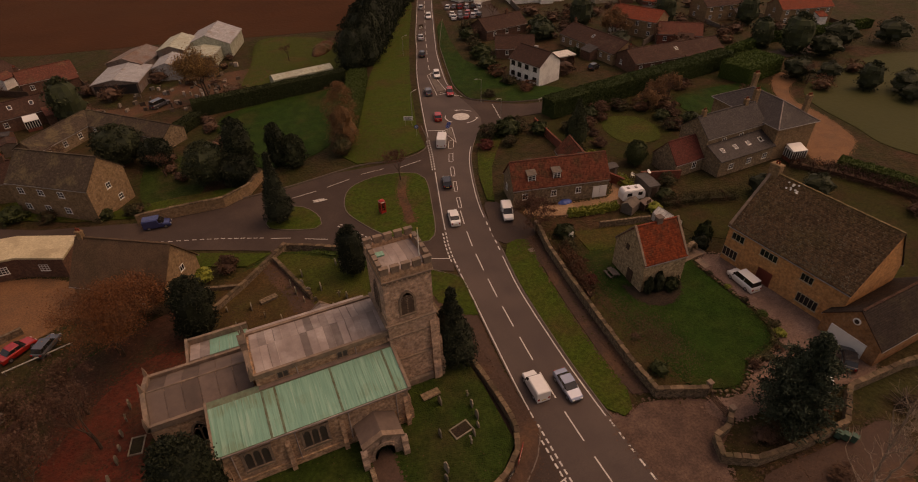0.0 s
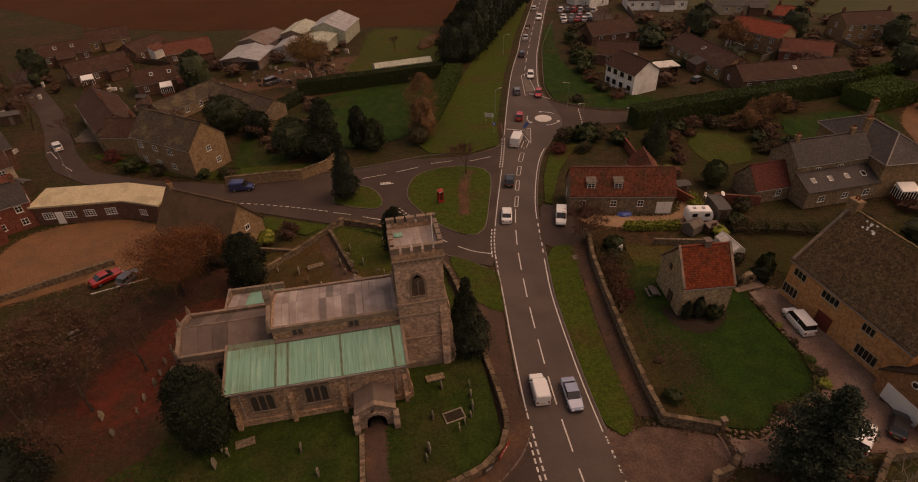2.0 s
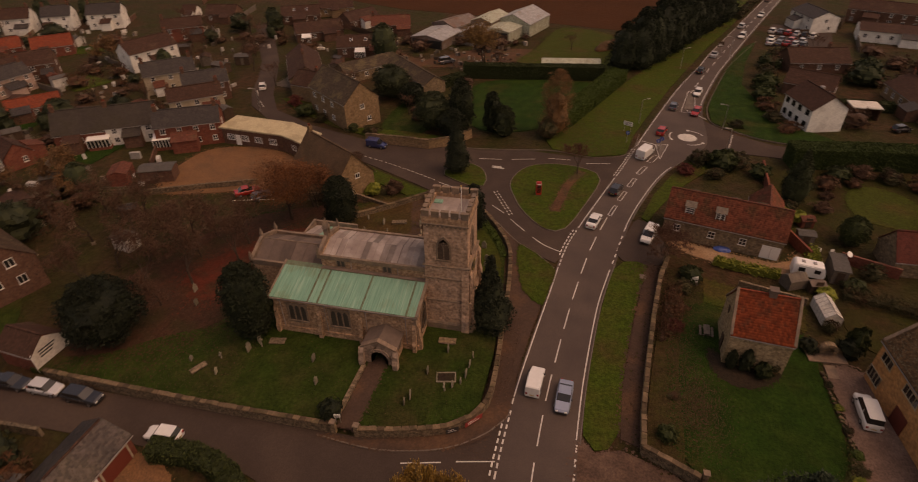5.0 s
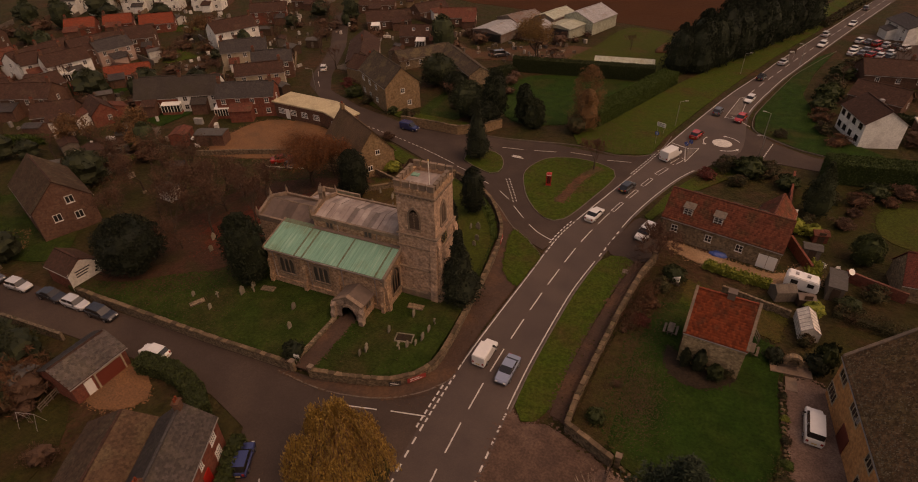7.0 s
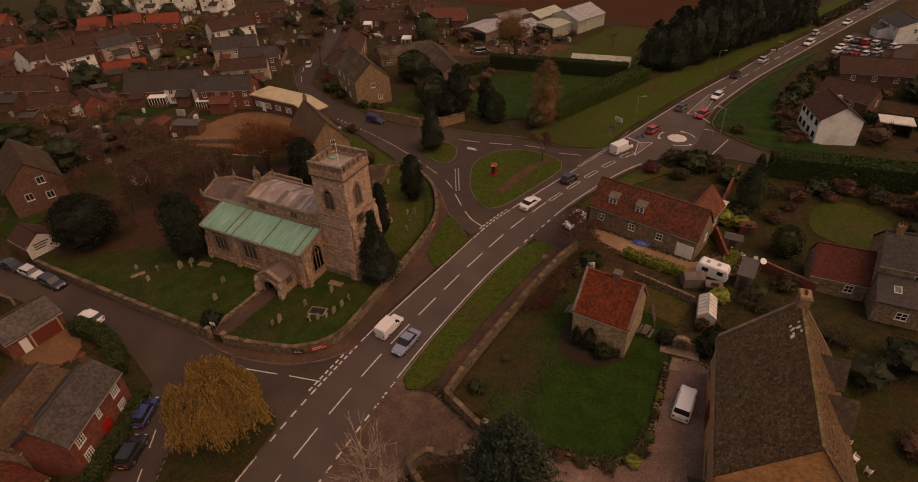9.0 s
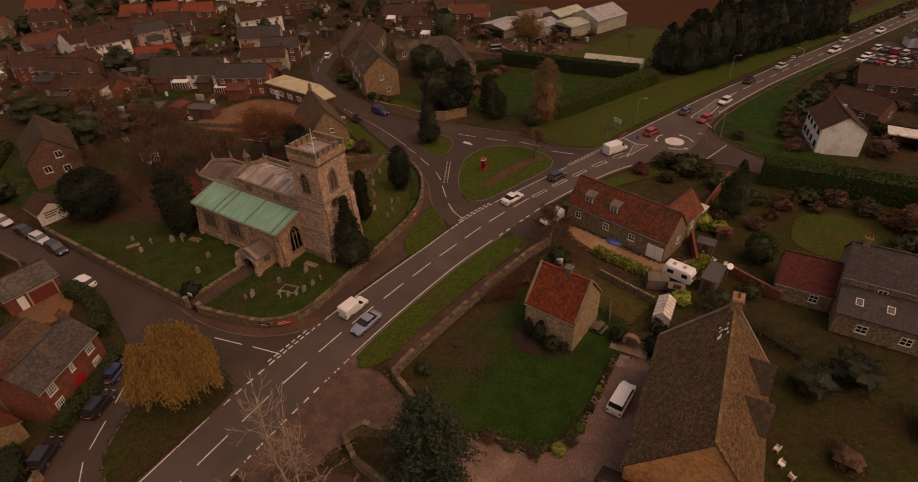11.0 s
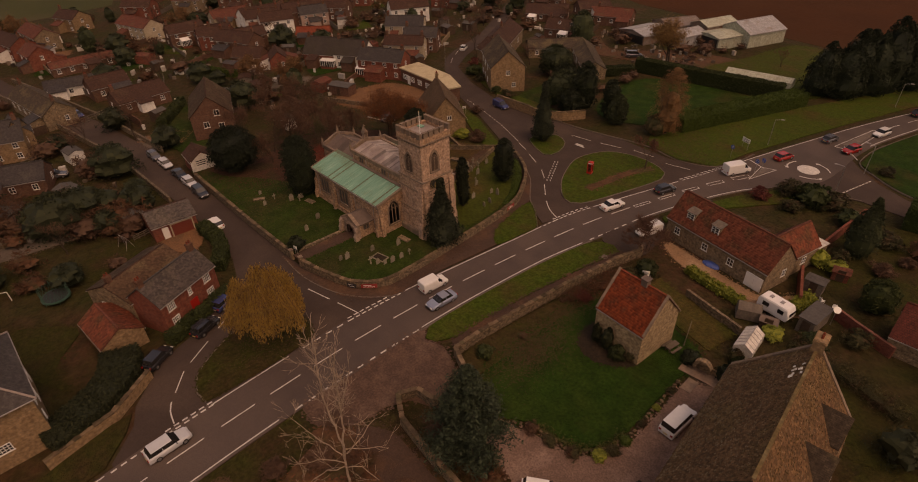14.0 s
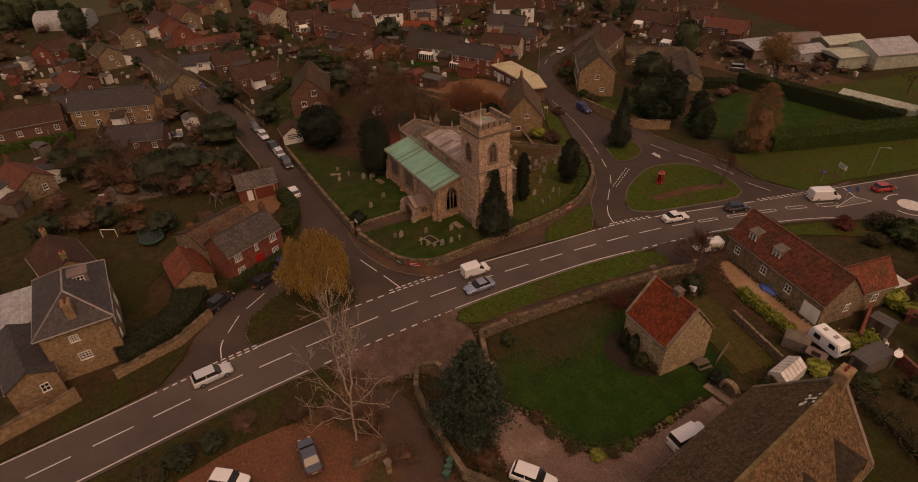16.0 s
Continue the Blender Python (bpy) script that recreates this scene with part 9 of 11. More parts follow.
# shrubs against the barn and along the garden wall
SHRUBS = ((49.0, 40.2, 3.4, 0.8, garden_leaf), (50.8, 39.6, 2.2, 1.0, dark_hedge), (47.4, 40.3, 3.0, 0.7, garden_leaf), (52.2, 40.4, 1.6, 0.7, shrub_leaf),
          (39.4, 28.8, 1.6, 1.1, dark_hedge), (40.6, 34.4, 0.6, 0.8, shrub_leaf), (41.6, 45.6, 1.5, 1.3, red_leaf), (42.4, 49.6, 1.6, 1.2, dull_russet), (43.4, 53.6, 2.0, 1.4, shrub_leaf), (44.6, 56.6, 2.4, 1.6, dark_hedge),
          (57.8, 28.4, 0.9, 0.9, shrub_leaf), (58.0, 30.4, 0.7, 0.7, hedge_leaf), (57.2, 27.0, 0.8, 0.8, yellow_leaf), (55.2, 25.4, 0.8, 0.9, shrub_leaf), (52.6, 24.8, 0.8, 0.9, shrub_leaf), (58.1, 33.4, 0.7, 0.6, shrub_leaf), (58.1, 36.4, 0.6, 0.5, yellow_leaf), (58.0, 39.6, 0.6, 0.6, shrub_leaf), (50.3, 24.6, 0.9, 0.9, brown_leaf),
          (57.2, 45.4, 1.6, 1.2, yew_leaf), (61.6, 45.2, 2.6, 1.4, yew_leaf), (60.8, 49.2, 1.8, 1.0, shrub_leaf), (62.2, 56.4, 1.4, 1.5, yellow_leaf), (60.6, 76.0, 2.4, 1.9, yellow_leaf), (66.4, 58.4, 1.8, 1.6, dark_hedge), (62.3, 45.8, 4.2, 1.3, dark_hedge), (70, 62, 2.2, 1.8, shrub_leaf),
          (64.8, 31.5, 1.4, 0.8, shrub_leaf), (65.2, 28.4, 1.2, 0.7, hedge_leaf),
          (50.0, 93.4, 3.2, 2.4, shrub_leaf), (54.0, 92.6, 3.8, 2.8, dark_hedge), (57.4, 93.8, 3.0, 2.4, shrub_leaf), (47.2, 88.6, 2.2, 1.8, red_leaf), (52.2, 88.2, 2.2, 1.8, shrub_leaf), (60.4, 90.2, 2.6, 2.0, dark_hedge), (62.6, 78.6, 2.0, 1.5, shrub_leaf), (63.4, 75.4, 2.0, 1.6, yellow_leaf),
          (70, 84, 1.4, 1.4, brown_leaf), (71, 88, 2.4, 2.2, dull_russet), (74, 92, 2.6, 2.2, dark_hedge), (78.5, 93.6, 2.4, 2.2, brown_leaf), (83, 92.6, 2.6, 2.4, shrub_leaf), (87, 90, 2.8, 2.4, dull_russet), (88, 84, 2.2, 2.0, dark_hedge), (87.4, 79, 2.0, 1.8, brown_leaf), (68, 79.6, 1.8, 1.8, brown_leaf), (66.6, 88, 2.4, 2.2, shrub_leaf), (92, 80, 2.4, 2.0, dark_hedge), (76, 89.6, 1.6, 1.6, dull_russet), (86.4, 79.6, 2.2, 2.2, shrub_leaf), (90, 84, 2.6, 2.4, brown_leaf), (92, 88, 2.8, 2.6, dull_russet), (97, 95, 2.4, 2.4, shrub_leaf), (88, 74.5, 2.0, 1.8, brown_leaf), (104, 96, 2.4, 2.6, dull_russet),
          (35.2, -9.2, 1.8, 1.7, garden_leaf), (35.0, -5.8, 1.6, 1.5, garden_leaf), (33.8, -2.4, 0.8, 1.6, brown_leaf), (35.6, 2.6, 1.2, 1.6, brown_leaf), (37.8, 6.6, 1.2, 1.8, brown_leaf), (41.0, 9.2, 1.4, 1.8, dull_russet), (36, -12, 1.6, 2.0, shrub_leaf), (46.6, 10.4, 1.2, 1.6, brown_leaf), (34.6, 10.2, 0.6, 1.2, brown_leaf), (43.4, 17.2, 1.0, 1.4, brown_leaf), (51.6, 17.4, 1.2, 1.6, dull_russet),
          (3.4, 26.0, 0.7, 0.6, brown_leaf), (3.6, 28.6, 0.7, 0.6, dull_russet), (3.8, 30.6, 0.6, 0.5, brown_leaf), (-16, 82.6, 1.6, 1.6, brown_leaf), (-4.5, 71.4, 2.6, 2.0, brown_leaf), (-8.2, 70.4, 2.2, 1.8, yellow_leaf),
          (60, 112.4, 1.8, 1.6, shrub_leaf), (70.6, 112.6, 2.2, 2.4, dull_russet), (68.6, 118, 2.4, 2.4, shrub_leaf), (68.4, 124, 3.0, 2.6, dull_russet), (69, 131, 3.4, 2.8, dark_hedge), (71, 139, 3.8, 3.0, dark_hedge), (73, 147, 3.6, 3.0, shrub_leaf), (75.6, 156, 3.4, 3.0, dark_hedge), (79, 165, 3.4, 3.0, shrub_leaf),
          (95.7, 146, 5.4, 4.2, fir_leaf), (98, 152, 5.0, 4.0, fir_leaf), (104.5, 143, 3.4, 3.4, brown_leaf), (-17.2, 94.6, 2.2, 2.0, shrub_leaf), (-36, 101.6, 2.6, 2.2, dark_hedge), (-41, 106.6, 2.4, 2.0, red_leaf), (-30.6, 98.6, 2.0, 1.6, shrub_leaf), (-22, 95.6, 1.8, 1.6, dark_hedge))
PROTOS = {}
for i, (x, y, h, r, leaf) in enumerate(SHRUBS):
    key = leaf.name
    if key not in PROTOS:
        word = leaf.name.split("_")[0]
        PROTOS[key] = dense_tree("shrub", "uneven " + word + " leaved garden shrub on the ground", x, y, 2.0, 1.25, "round", leaf, 100 + i, 1200, 0.18, 0.26, 0, 0.0, "shrub", "garden shrubs", stem=False, airy=leaf in (brown_leaf, dull_russet, red_leaf, shrub_leaf))
        PROTOS[key].matrix_basis = pose(x, y, 0, 0, 0, i * 50) @ Matrix.Diagonal((r / 1.25, r / 1.25, h / 2.0, 1))
    else:
        ob = copy_thing(PROTOS[key], pose(x, y, 0))
        ob.matrix_basis = pose(x, y, 0, 0, 0, i * 77 % 360) @ Matrix.Diagonal((r / 1.25, r / 1.25 * 0.92, h / 2.0, 1))
# trees of the churchyard's edge and the gardens
bt = bare_tree("bare_tree", "spreading leafless brown tree in winter", -24.5, 40.5, 9.5, 41, bark, twig, brown_leaf, 800, 0.62, 0.07, 0.5, 1, 5, 0.2, tips=1)
bt2 = bare_tree("bare_tree", "tall leafless reddish-brown tree in winter", -34.0, 44.0, 10.5, 42, bark, twig, brown_leaf, 900, 0.5, 0.12, 0, 1, 5, 0.2, tips=1)
at = bare_tree("autumn_tree", "round tree with russet autumn leaves", -18.4, 59.2, 11.6, 43, bark, twig, autumn_leaf, 30000, 0.7, 0.05, 0, 2, 4, 0.11, tips=3)
for m_ in ((-15.8, 63.0, 8.6, 44), ):
    at2 = bare_tree("autumn_tree", "broad tree with russet autumn leaves", m_[0], m_[1], m_[2], m_[3], bark, twig, autumn_leaf, 10000, 0.7, 0.05, 0, 2, 4, 0.15, tips=3)
fir = dense_tree("fir_tree", "tall dark conifer in a dense row", 41.0, 152.0, 15.2, 4.9, "shoulder", row_leaf, 45, 6000, 0.32, 0.15, 0, 0.0, group="conifer row", flat=-2.0, body=0.76)
ROW = [(36.4 + 1.72 * i + (0.0, 3.4, 5.6)[i % 3] * 0.8, 147.5 + 3.3 * i + (0.0, -1.4, 1.6)[i % 3], 0.86 + 0.05 * ((i * 7) % 6), (i * 67) % 360) for i in range(19)]
copies(fir, ROW, "conifer row")
far_fir = dense_tree("conifer", "dark garden conifer among the village houses", -30.0, -1.0, 7.0, 2.6, "column", fir_leaf, 46, 1400, 0.32, 0.14, group="garden conifers")
far_round = dense_tree("garden_tree", "dark evergreen garden tree among the houses", -50.5, 24.0, 5.0, 3.0, "round", garden_leaf, 47, 1700, 0.2, 0.34, group="garden trees")
far_brown = dense_tree("garden_shrub", "brown twiggy garden shrub among the houses", -27.0, 3.0, 3.0, 2.4, "round", brown_leaf, 48, 620, 0.26, 0.34, group="brown garden shrubs", stem=False, airy=True)
far_red = dense_tree("garden_shrub", "dull russet garden shrub among the houses", -22.0, -8.0, 3.0, 2.4, "round", dull_russet, 49, 620, 0.26, 0.34, group="russet garden shrubs", stem=False, airy=True)

rnd_v = random.Random(5)
BLOCKS = [((r[0] + r[2]) / 2, (r[1] + r[3]) / 2, math.dist(r[:2], r[2:4]) / 2 + r[4] * 0.6) for r in HOUSES] + [(-52, 36, 10), (-37, 24, 6), (-36, 85, 14), (-16, 72, 10), (-27, 105, 11), (-20, 128, 14), (-1.5, 3.5, 8), (10, -16, 10), (-17.6, 12, 6), (-38, 73, 13), (-6, -18, 7), (-40, 119, 10)]


def free(x, y, pad):
    if any(math.hypot(x - bx, y - by) < br + pad for bx, by, br in BLOCKS):
        return False
    lane = 18.5 - max(0, -30 - x) * 0.13 if x > -70 else 15 + (x + 70) * 0.12
    if x < 8 and abs(y - lane) < 5 + pad * 0.5:
        return False
    for p, q in zip(VILLAGE[3:12], VILLAGE[4:13]):
        if math.hypot(x - p[0] - 2, y - p[1] - 4) < 9 + pad * 0.4:
            return False
    return True


def scatter(x0, x1, y0, y1, n, pad, s0, s1):
    out = []
    while len(out) < n:
        x, y = rnd_v.uniform(x0, x1), rnd_v.uniform(y0, y1)
        if free(x, y, pad) and not (-36 < x < 22 and 22 < y < 72):
            out.append((x, y, rnd_v.uniform(s0, s1), rnd_v.uniform(0, 360)))
    return out


copies(far_fir, scatter(-200, -30, -45, 175, 26, 1.5, 0.6, 1.5) + [(112, 150, 1.6, 0), (150, 102, 1.7, 50), (146, 110, 1.3, 90), (142, 75, 1.1, 20), (138, 141, 1.5, 60), (160, 128, 1.4, 10), (-200, -28, 2.0, 0), (-196, -34, 1.7, 70), (-205, -20, 1.6, 30), (-170, -12, 1.8, 40)], "garden conifers")
copies(far_round, scatter(-200, -28, -48, 175, 38, 1.0, 0.5, 1.5) + scatter(-60, 5, -60, 8, 14, 1.0, 0.4, 1.0) + [(-26.8, 10.5, 1.0, 0), (-33, 12, 0.8, 50), (-24, 4.6, 0.8, 90), (-13, -4, 0.8, 20), (-30, 6, 1.1, 10), (110, 128, 1.1, 0), (134, 88, 1.2, 0), (140, 84, 1.0, 60), (148, 70, 1.2, 90), (144, 66, 0.9, 30), (120, 44, 1.0, 0), (82, 52, 0.9, 10), (90, 48, 0.9, 40), (78, 48, 0.8, 80), (154, 96, 1.4, 0), (165, 100, 1.6, 30), (180, 95, 1.6, 60)], "garden trees")
copies(far_brown, scatter(-190, -50, -48, 170, 62, 0.6, 0.5, 1.5) + scatter(-60, 5, -60, 8, 26, 0.6, 0.5, 1.2) + scatter(84, 175, 115, 175, 16, 2, 0.7, 1.5) + scatter(-35, 12, 136, 185, 14, 1, 0.6, 1.4) + scatter(-40, 0, 100, 130, 8, 0.5, 0.5, 1.0) + [(78, 30, 0.8, 0), (82, 40, 0.9, 10), (86, 34, 1.0, 40), (100, 36, 1.1, 60), (80, 22, 0.9, 30)], "brown garden shrubs")
copies(far_red, scatter(-190, -50, -48, 170, 26, 0.6, 0.5, 1.6) + scatter(-60, 5, -60, 8, 8, 0.6, 0.5, 1.0) + scatter(90, 170, 115, 170, 12, 2, 0.7, 1.5) + [(113, 84, 1.2, 0), (133, 80, 1.3, 50), (124, 118, 1.6, 20), (109, 130, 1.5, 60), (150, 84, 1.2, 0), (-60, 52, 1.5, 0), (-57, 57, 1.3, 0)], "russet garden shrubs")
copies(bt, [(-21.5, 51, 0.9, 20), (-27, 46.5, 1.0, 110), (-33, 53, 0.95, 240), (-38.5, 42.5, 0.9, 300), (-26, 35.5, 0.8, 180), (-41, 50, 1.0, 70), (-47, 47, 0.95, 140), (-57, 50, 0.9, 30), (-28, 52, 0.95, 200)], "bare trees")
copies(bt2, [(-31, 48, 0.9, 150), (-44, 56, 0.9, 330), (-30, 38, 0.9, 80), (-37, 36.5, 0.85, 190), (-20, 45.5, 0.85, 120), (-52, 56, 0.85, 300)], "bare trees")
far_bare = bare_tree("bare_tree", "leafless reddish-brown tree among the village gardens", -60, 20, 9.0, 44, bark, twig, brown_leaf, 160, 0.6, 0.08, 0, 1, 4, 0.2, tips=2, thick=0.03)
near_garden = [(-20 - 29 * ((i * 0.618) % 1), -16 + 28 * ((i * 0.377 + 0.13) % 1), 0.7 + 0.85 * ((i * 0.29) % 1), i * 67 % 360) for i in range(66)]
near_garden = [p for p in near_garden if free(p[0], p[1], -0.6)]
for k, proto in enumerate((far_round, far_brown, far_red, far_brown)):
    copies(proto, near_garden[k::4], proto["group"])
copies(far_bare, [(-91, 138.6, 0.8, 0), (-87.9, 147.6, 0.9, 60), (-74, 141, 0.8, 120), (-76, 154, 0.8, 200), (-80, 128, 0.8, 300), (-99, 158.8, 0.8, 30), (-84, 162, 0.8, 90), (-48, 160, 0.7, 210), (-112, 166, 0.8, 10), (91, 90.5, 0.5, 10), (96, 91.5, 0.55, 80), (-68, 55, 0.8, 250), (-75, 50, 0.8, 10), (-31.5, -10, 0.8, 60), (-40, -16, 0.75, 160), (-44, 10, 0.75, 20), (-100, 40, 0.8, 80), (-140, 110, 0.8, 0), (-84, 135, 0.9, 40), (-70, 140, 0.8, 140), (-30, 118, 0.7, 30), (-12, 106, 0.6, 0), (36, 160, 0.7, 0), (133, 84, 0.7, 50), (118, 122, 0.9, 90), (-22, -2.4, 0.62, 80), (-29.5, -3, 0.66, 200), (-36.5, 1.5, 0.6, 140), (-120, 46, 0.8, 60), (-90, 0, 0.8, 0), (-62, -5, 0.7, 100), (-24, -18, 0.7, 220), (-130, 140, 0.8, 90), (-95, 145, 0.8, 190), (-50, 160, 0.8, 20), (22, 162, 0.6, 70), (90, 168, 0.8, 0), (75, 150, 0.7, 100), (-10, -32, 0.6, 30), (-33, -6, 1.0, 40), (-38, -9.5, 1.1, 130), (-46, -12, 0.9, 220), (-58, 8, 0.8, 10), (-112, 30, 0.9, 70), (-66, 12, 0.8, 150), (-90, 50, 0.9, 200), (-74, 96, 0.9, 20), (-110, 80, 0.9, 110), (-92, 100, 0.8, 260), (-150, 100, 1.0, 40), (-160, 60, 1.0, 300), (-52, 118, 0.8, 90), (-64, 128, 0.9, 180)], "bare trees")
at_far = bare_tree("autumn_tree", "far tree with russet autumn leaves", -66, 63, 7.0, 143, bark, twig, poplar_leaf, 4500, 0.7, 0.05, 0, 2, 3, 0.26, tips=2)
copies(at_far, [(-62, 60, 0.7, 90), (-78, 57, 1.0, 170), (-150, 66, 1.1, 20), (-180, 20, 1.2, 200), (-205, 5, 1.2, 100), (116, 138, 1.2, 60), (-110, 128, 1.1, 10), (-170, 150, 1.1, 80), (93, 92, 0.8, 40), (88.5, 89.5, 0.7, 160), (98, 93.5, 0.75, 220)], "autumn trees")


# plots, sheds and clutter of the village gardens
for i, (x, y, s, turn) in enumerate(scatter(-150, -30, -30, 150, 30, -1.0, 0.8, 1.5)):
    a, b = 4.5 * s, 3.0 * s
    m = pose(x, y, 0, 0, 0, turn)
    pts = [tuple((m @ Vector((u, v, 0)))[:2]) for u, v in ((-a, -b), (a * 0.9, -b * 1.1), (a, b), (-a * 1.1, b * 0.9))]
    kind = i % 4
    slab("garden_plot", pts, -0.3, -0.03 + 0.004 * (i % 3), (lawn_grass, verge_grass, old_patio, orange_gravel)[kind], ("small green garden lawn", "rough grassy garden plot", "paved garden patio", "gravelled garden yard")[kind] + " between village houses", "garden", False, fringe=0.4)


def garden_shed(x, y, turn, w, d, h, wall_mat, roof_mat, label):
    ob = thing("garden_shed", label, "shed", pose(x, y, 0, 0, 0, turn), "garden sheds")
    part("wall", profile(bmesh.new(), [(-d / 2, -0.1), (d / 2, -0.1), (d / 2, h), (0, h + 0.5), (-d / 2, h)], -w / 2, w / 2), wall_mat, ob)
    for s in (-1, 1):
        part("roof", profile(bmesh.new(), [(0, h + 0.52), (s * (d / 2 + 0.15), h - 0.03), (s * (d / 2 + 0.15), h + 0.05), (0, h + 0.6)], -w / 2 - 0.12, w / 2 + 0.12), roof_mat, ob)
    part("door", boxes((-0.4, 0.4, -d / 2 - 0.04, -d / 2, 0, min(1.9, h - 0.1))), dark_wood if wall_mat is not dark_wood else grey_wood, ob)


for i, (x, y, s, turn) in enumerate(scatter(-150, -28, -34, 150, 48, 0.2, 0.8, 1.5)):
    k = (i * 7) % 5
    garden_shed(x, y, turn, 3.2 * s, 2.4 * s, 1.9 + 0.3 * s, (dark_wood, grey_wood, brown_brick, white_render, red_brick)[k], (felt, brown_tile, slate, felt, old_red_tile)[k], ("dark timber", "grey timber", "brown brick", "white rendered", "red brick")[k] + " shed in a village garden")


# ---- vehicles ----
def loft(bm, sections):
    """A skin over closed sections, each a list of points."""
    rings = [[bm.verts.new(p) for p in s] for s in sections]
    for a, b in zip(rings, rings[1:]):
        for i in range(len(a)):
            j = (i + 1) % len(a)
            bm.faces.new((a[i], a[j], b[j], b[i]))
    bm.faces.new(rings[0][::-1])
    bm.faces.new(rings[-1])
    return bm


# kind: length, width, stations of the body (x, belt height, half width), glasshouse (x, z, half width at the top), roof height
CAR_KINDS = {
    "hatchback": (4.0, 1.72, ((-1.98, 0.72, 0.72), (-1.85, 0.92, 0.82), (-0.8, 0.96, 0.86), (0.6, 0.94, 0.86), (0.95, 0.9, 0.86), (1.75, 0.76, 0.8), (1.98, 0.58, 0.68)), (-1.8, -1.45, 0.35, 0.98), 1.46),
    "saloon": (4.5, 1.78, ((-2.22, 0.72, 0.72), (-2.1, 0.95, 0.82), (-1.4, 0.98, 0.88), (0.5, 0.95, 0.89), (0.95, 0.92, 0.88), (2.0, 0.75, 0.82), (2.22, 0.56, 0.7)), (-1.55, -0.85, 0.3, 1.05), 1.42),
    "estate": (4.6, 1.8, ((-2.28, 0.74, 0.76), (-2.2, 0.98, 0.86), (-1.2, 0.98, 0.89), (0.5, 0.96, 0.89), (0.95, 0.93, 0.88), (2.05, 0.78, 0.82), (2.28, 0.58, 0.7)), (-2.12, -1.75, 0.35, 1.1), 1.5),
    "people_carrier": (4.8, 1.88, ((-2.38, 0.8, 0.84), (-2.3, 1.1, 0.9), (-1.2, 1.12, 0.94), (0.8, 1.08, 0.94), (1.3, 1.02, 0.92), (2.15, 0.88, 0.86), (2.38, 0.64, 0.74)), (-2.25, -2.1, 0.75, 1.5), 1.85),
    "small_van": (4.3, 1.76, ((-2.1, 1.7, 0.8), (-2.05, 1.76, 0.85), (-1.0, 1.8, 0.87), (0.25, 1.78, 0.87), (0.45, 1.1, 0.87), (1.15, 1.0, 0.87), (1.95, 0.85, 0.8), (2.12, 0.6, 0.7)), (0.2, 0.25, 0.5, 1.15), 1.72),
    "panel_van": (5.2, 1.95, ((-2.58, 2.0, 0.9), (-2.54, 2.1, 0.95), (-1.0, 2.12, 0.97), (0.7, 2.08, 0.97), (0.95, 1.25, 0.97), (1.65, 1.15, 0.96), (2.4, 0.95, 0.9), (2.6, 0.65, 0.8)), (0.66, 0.7, 1.0, 1.75), 2.0),
}
CAR_MESHES = {}
lamp_glass = plain("headlamp_glass", (0.55, 0.53, 0.48), 0.15)
tail_red = plain("tail_lamp_red", (0.3, 0.02, 0.015), 0.2)
alloy = plain("wheel_alloy", (0.4, 0.4, 0.4), 0.3, 0.8)


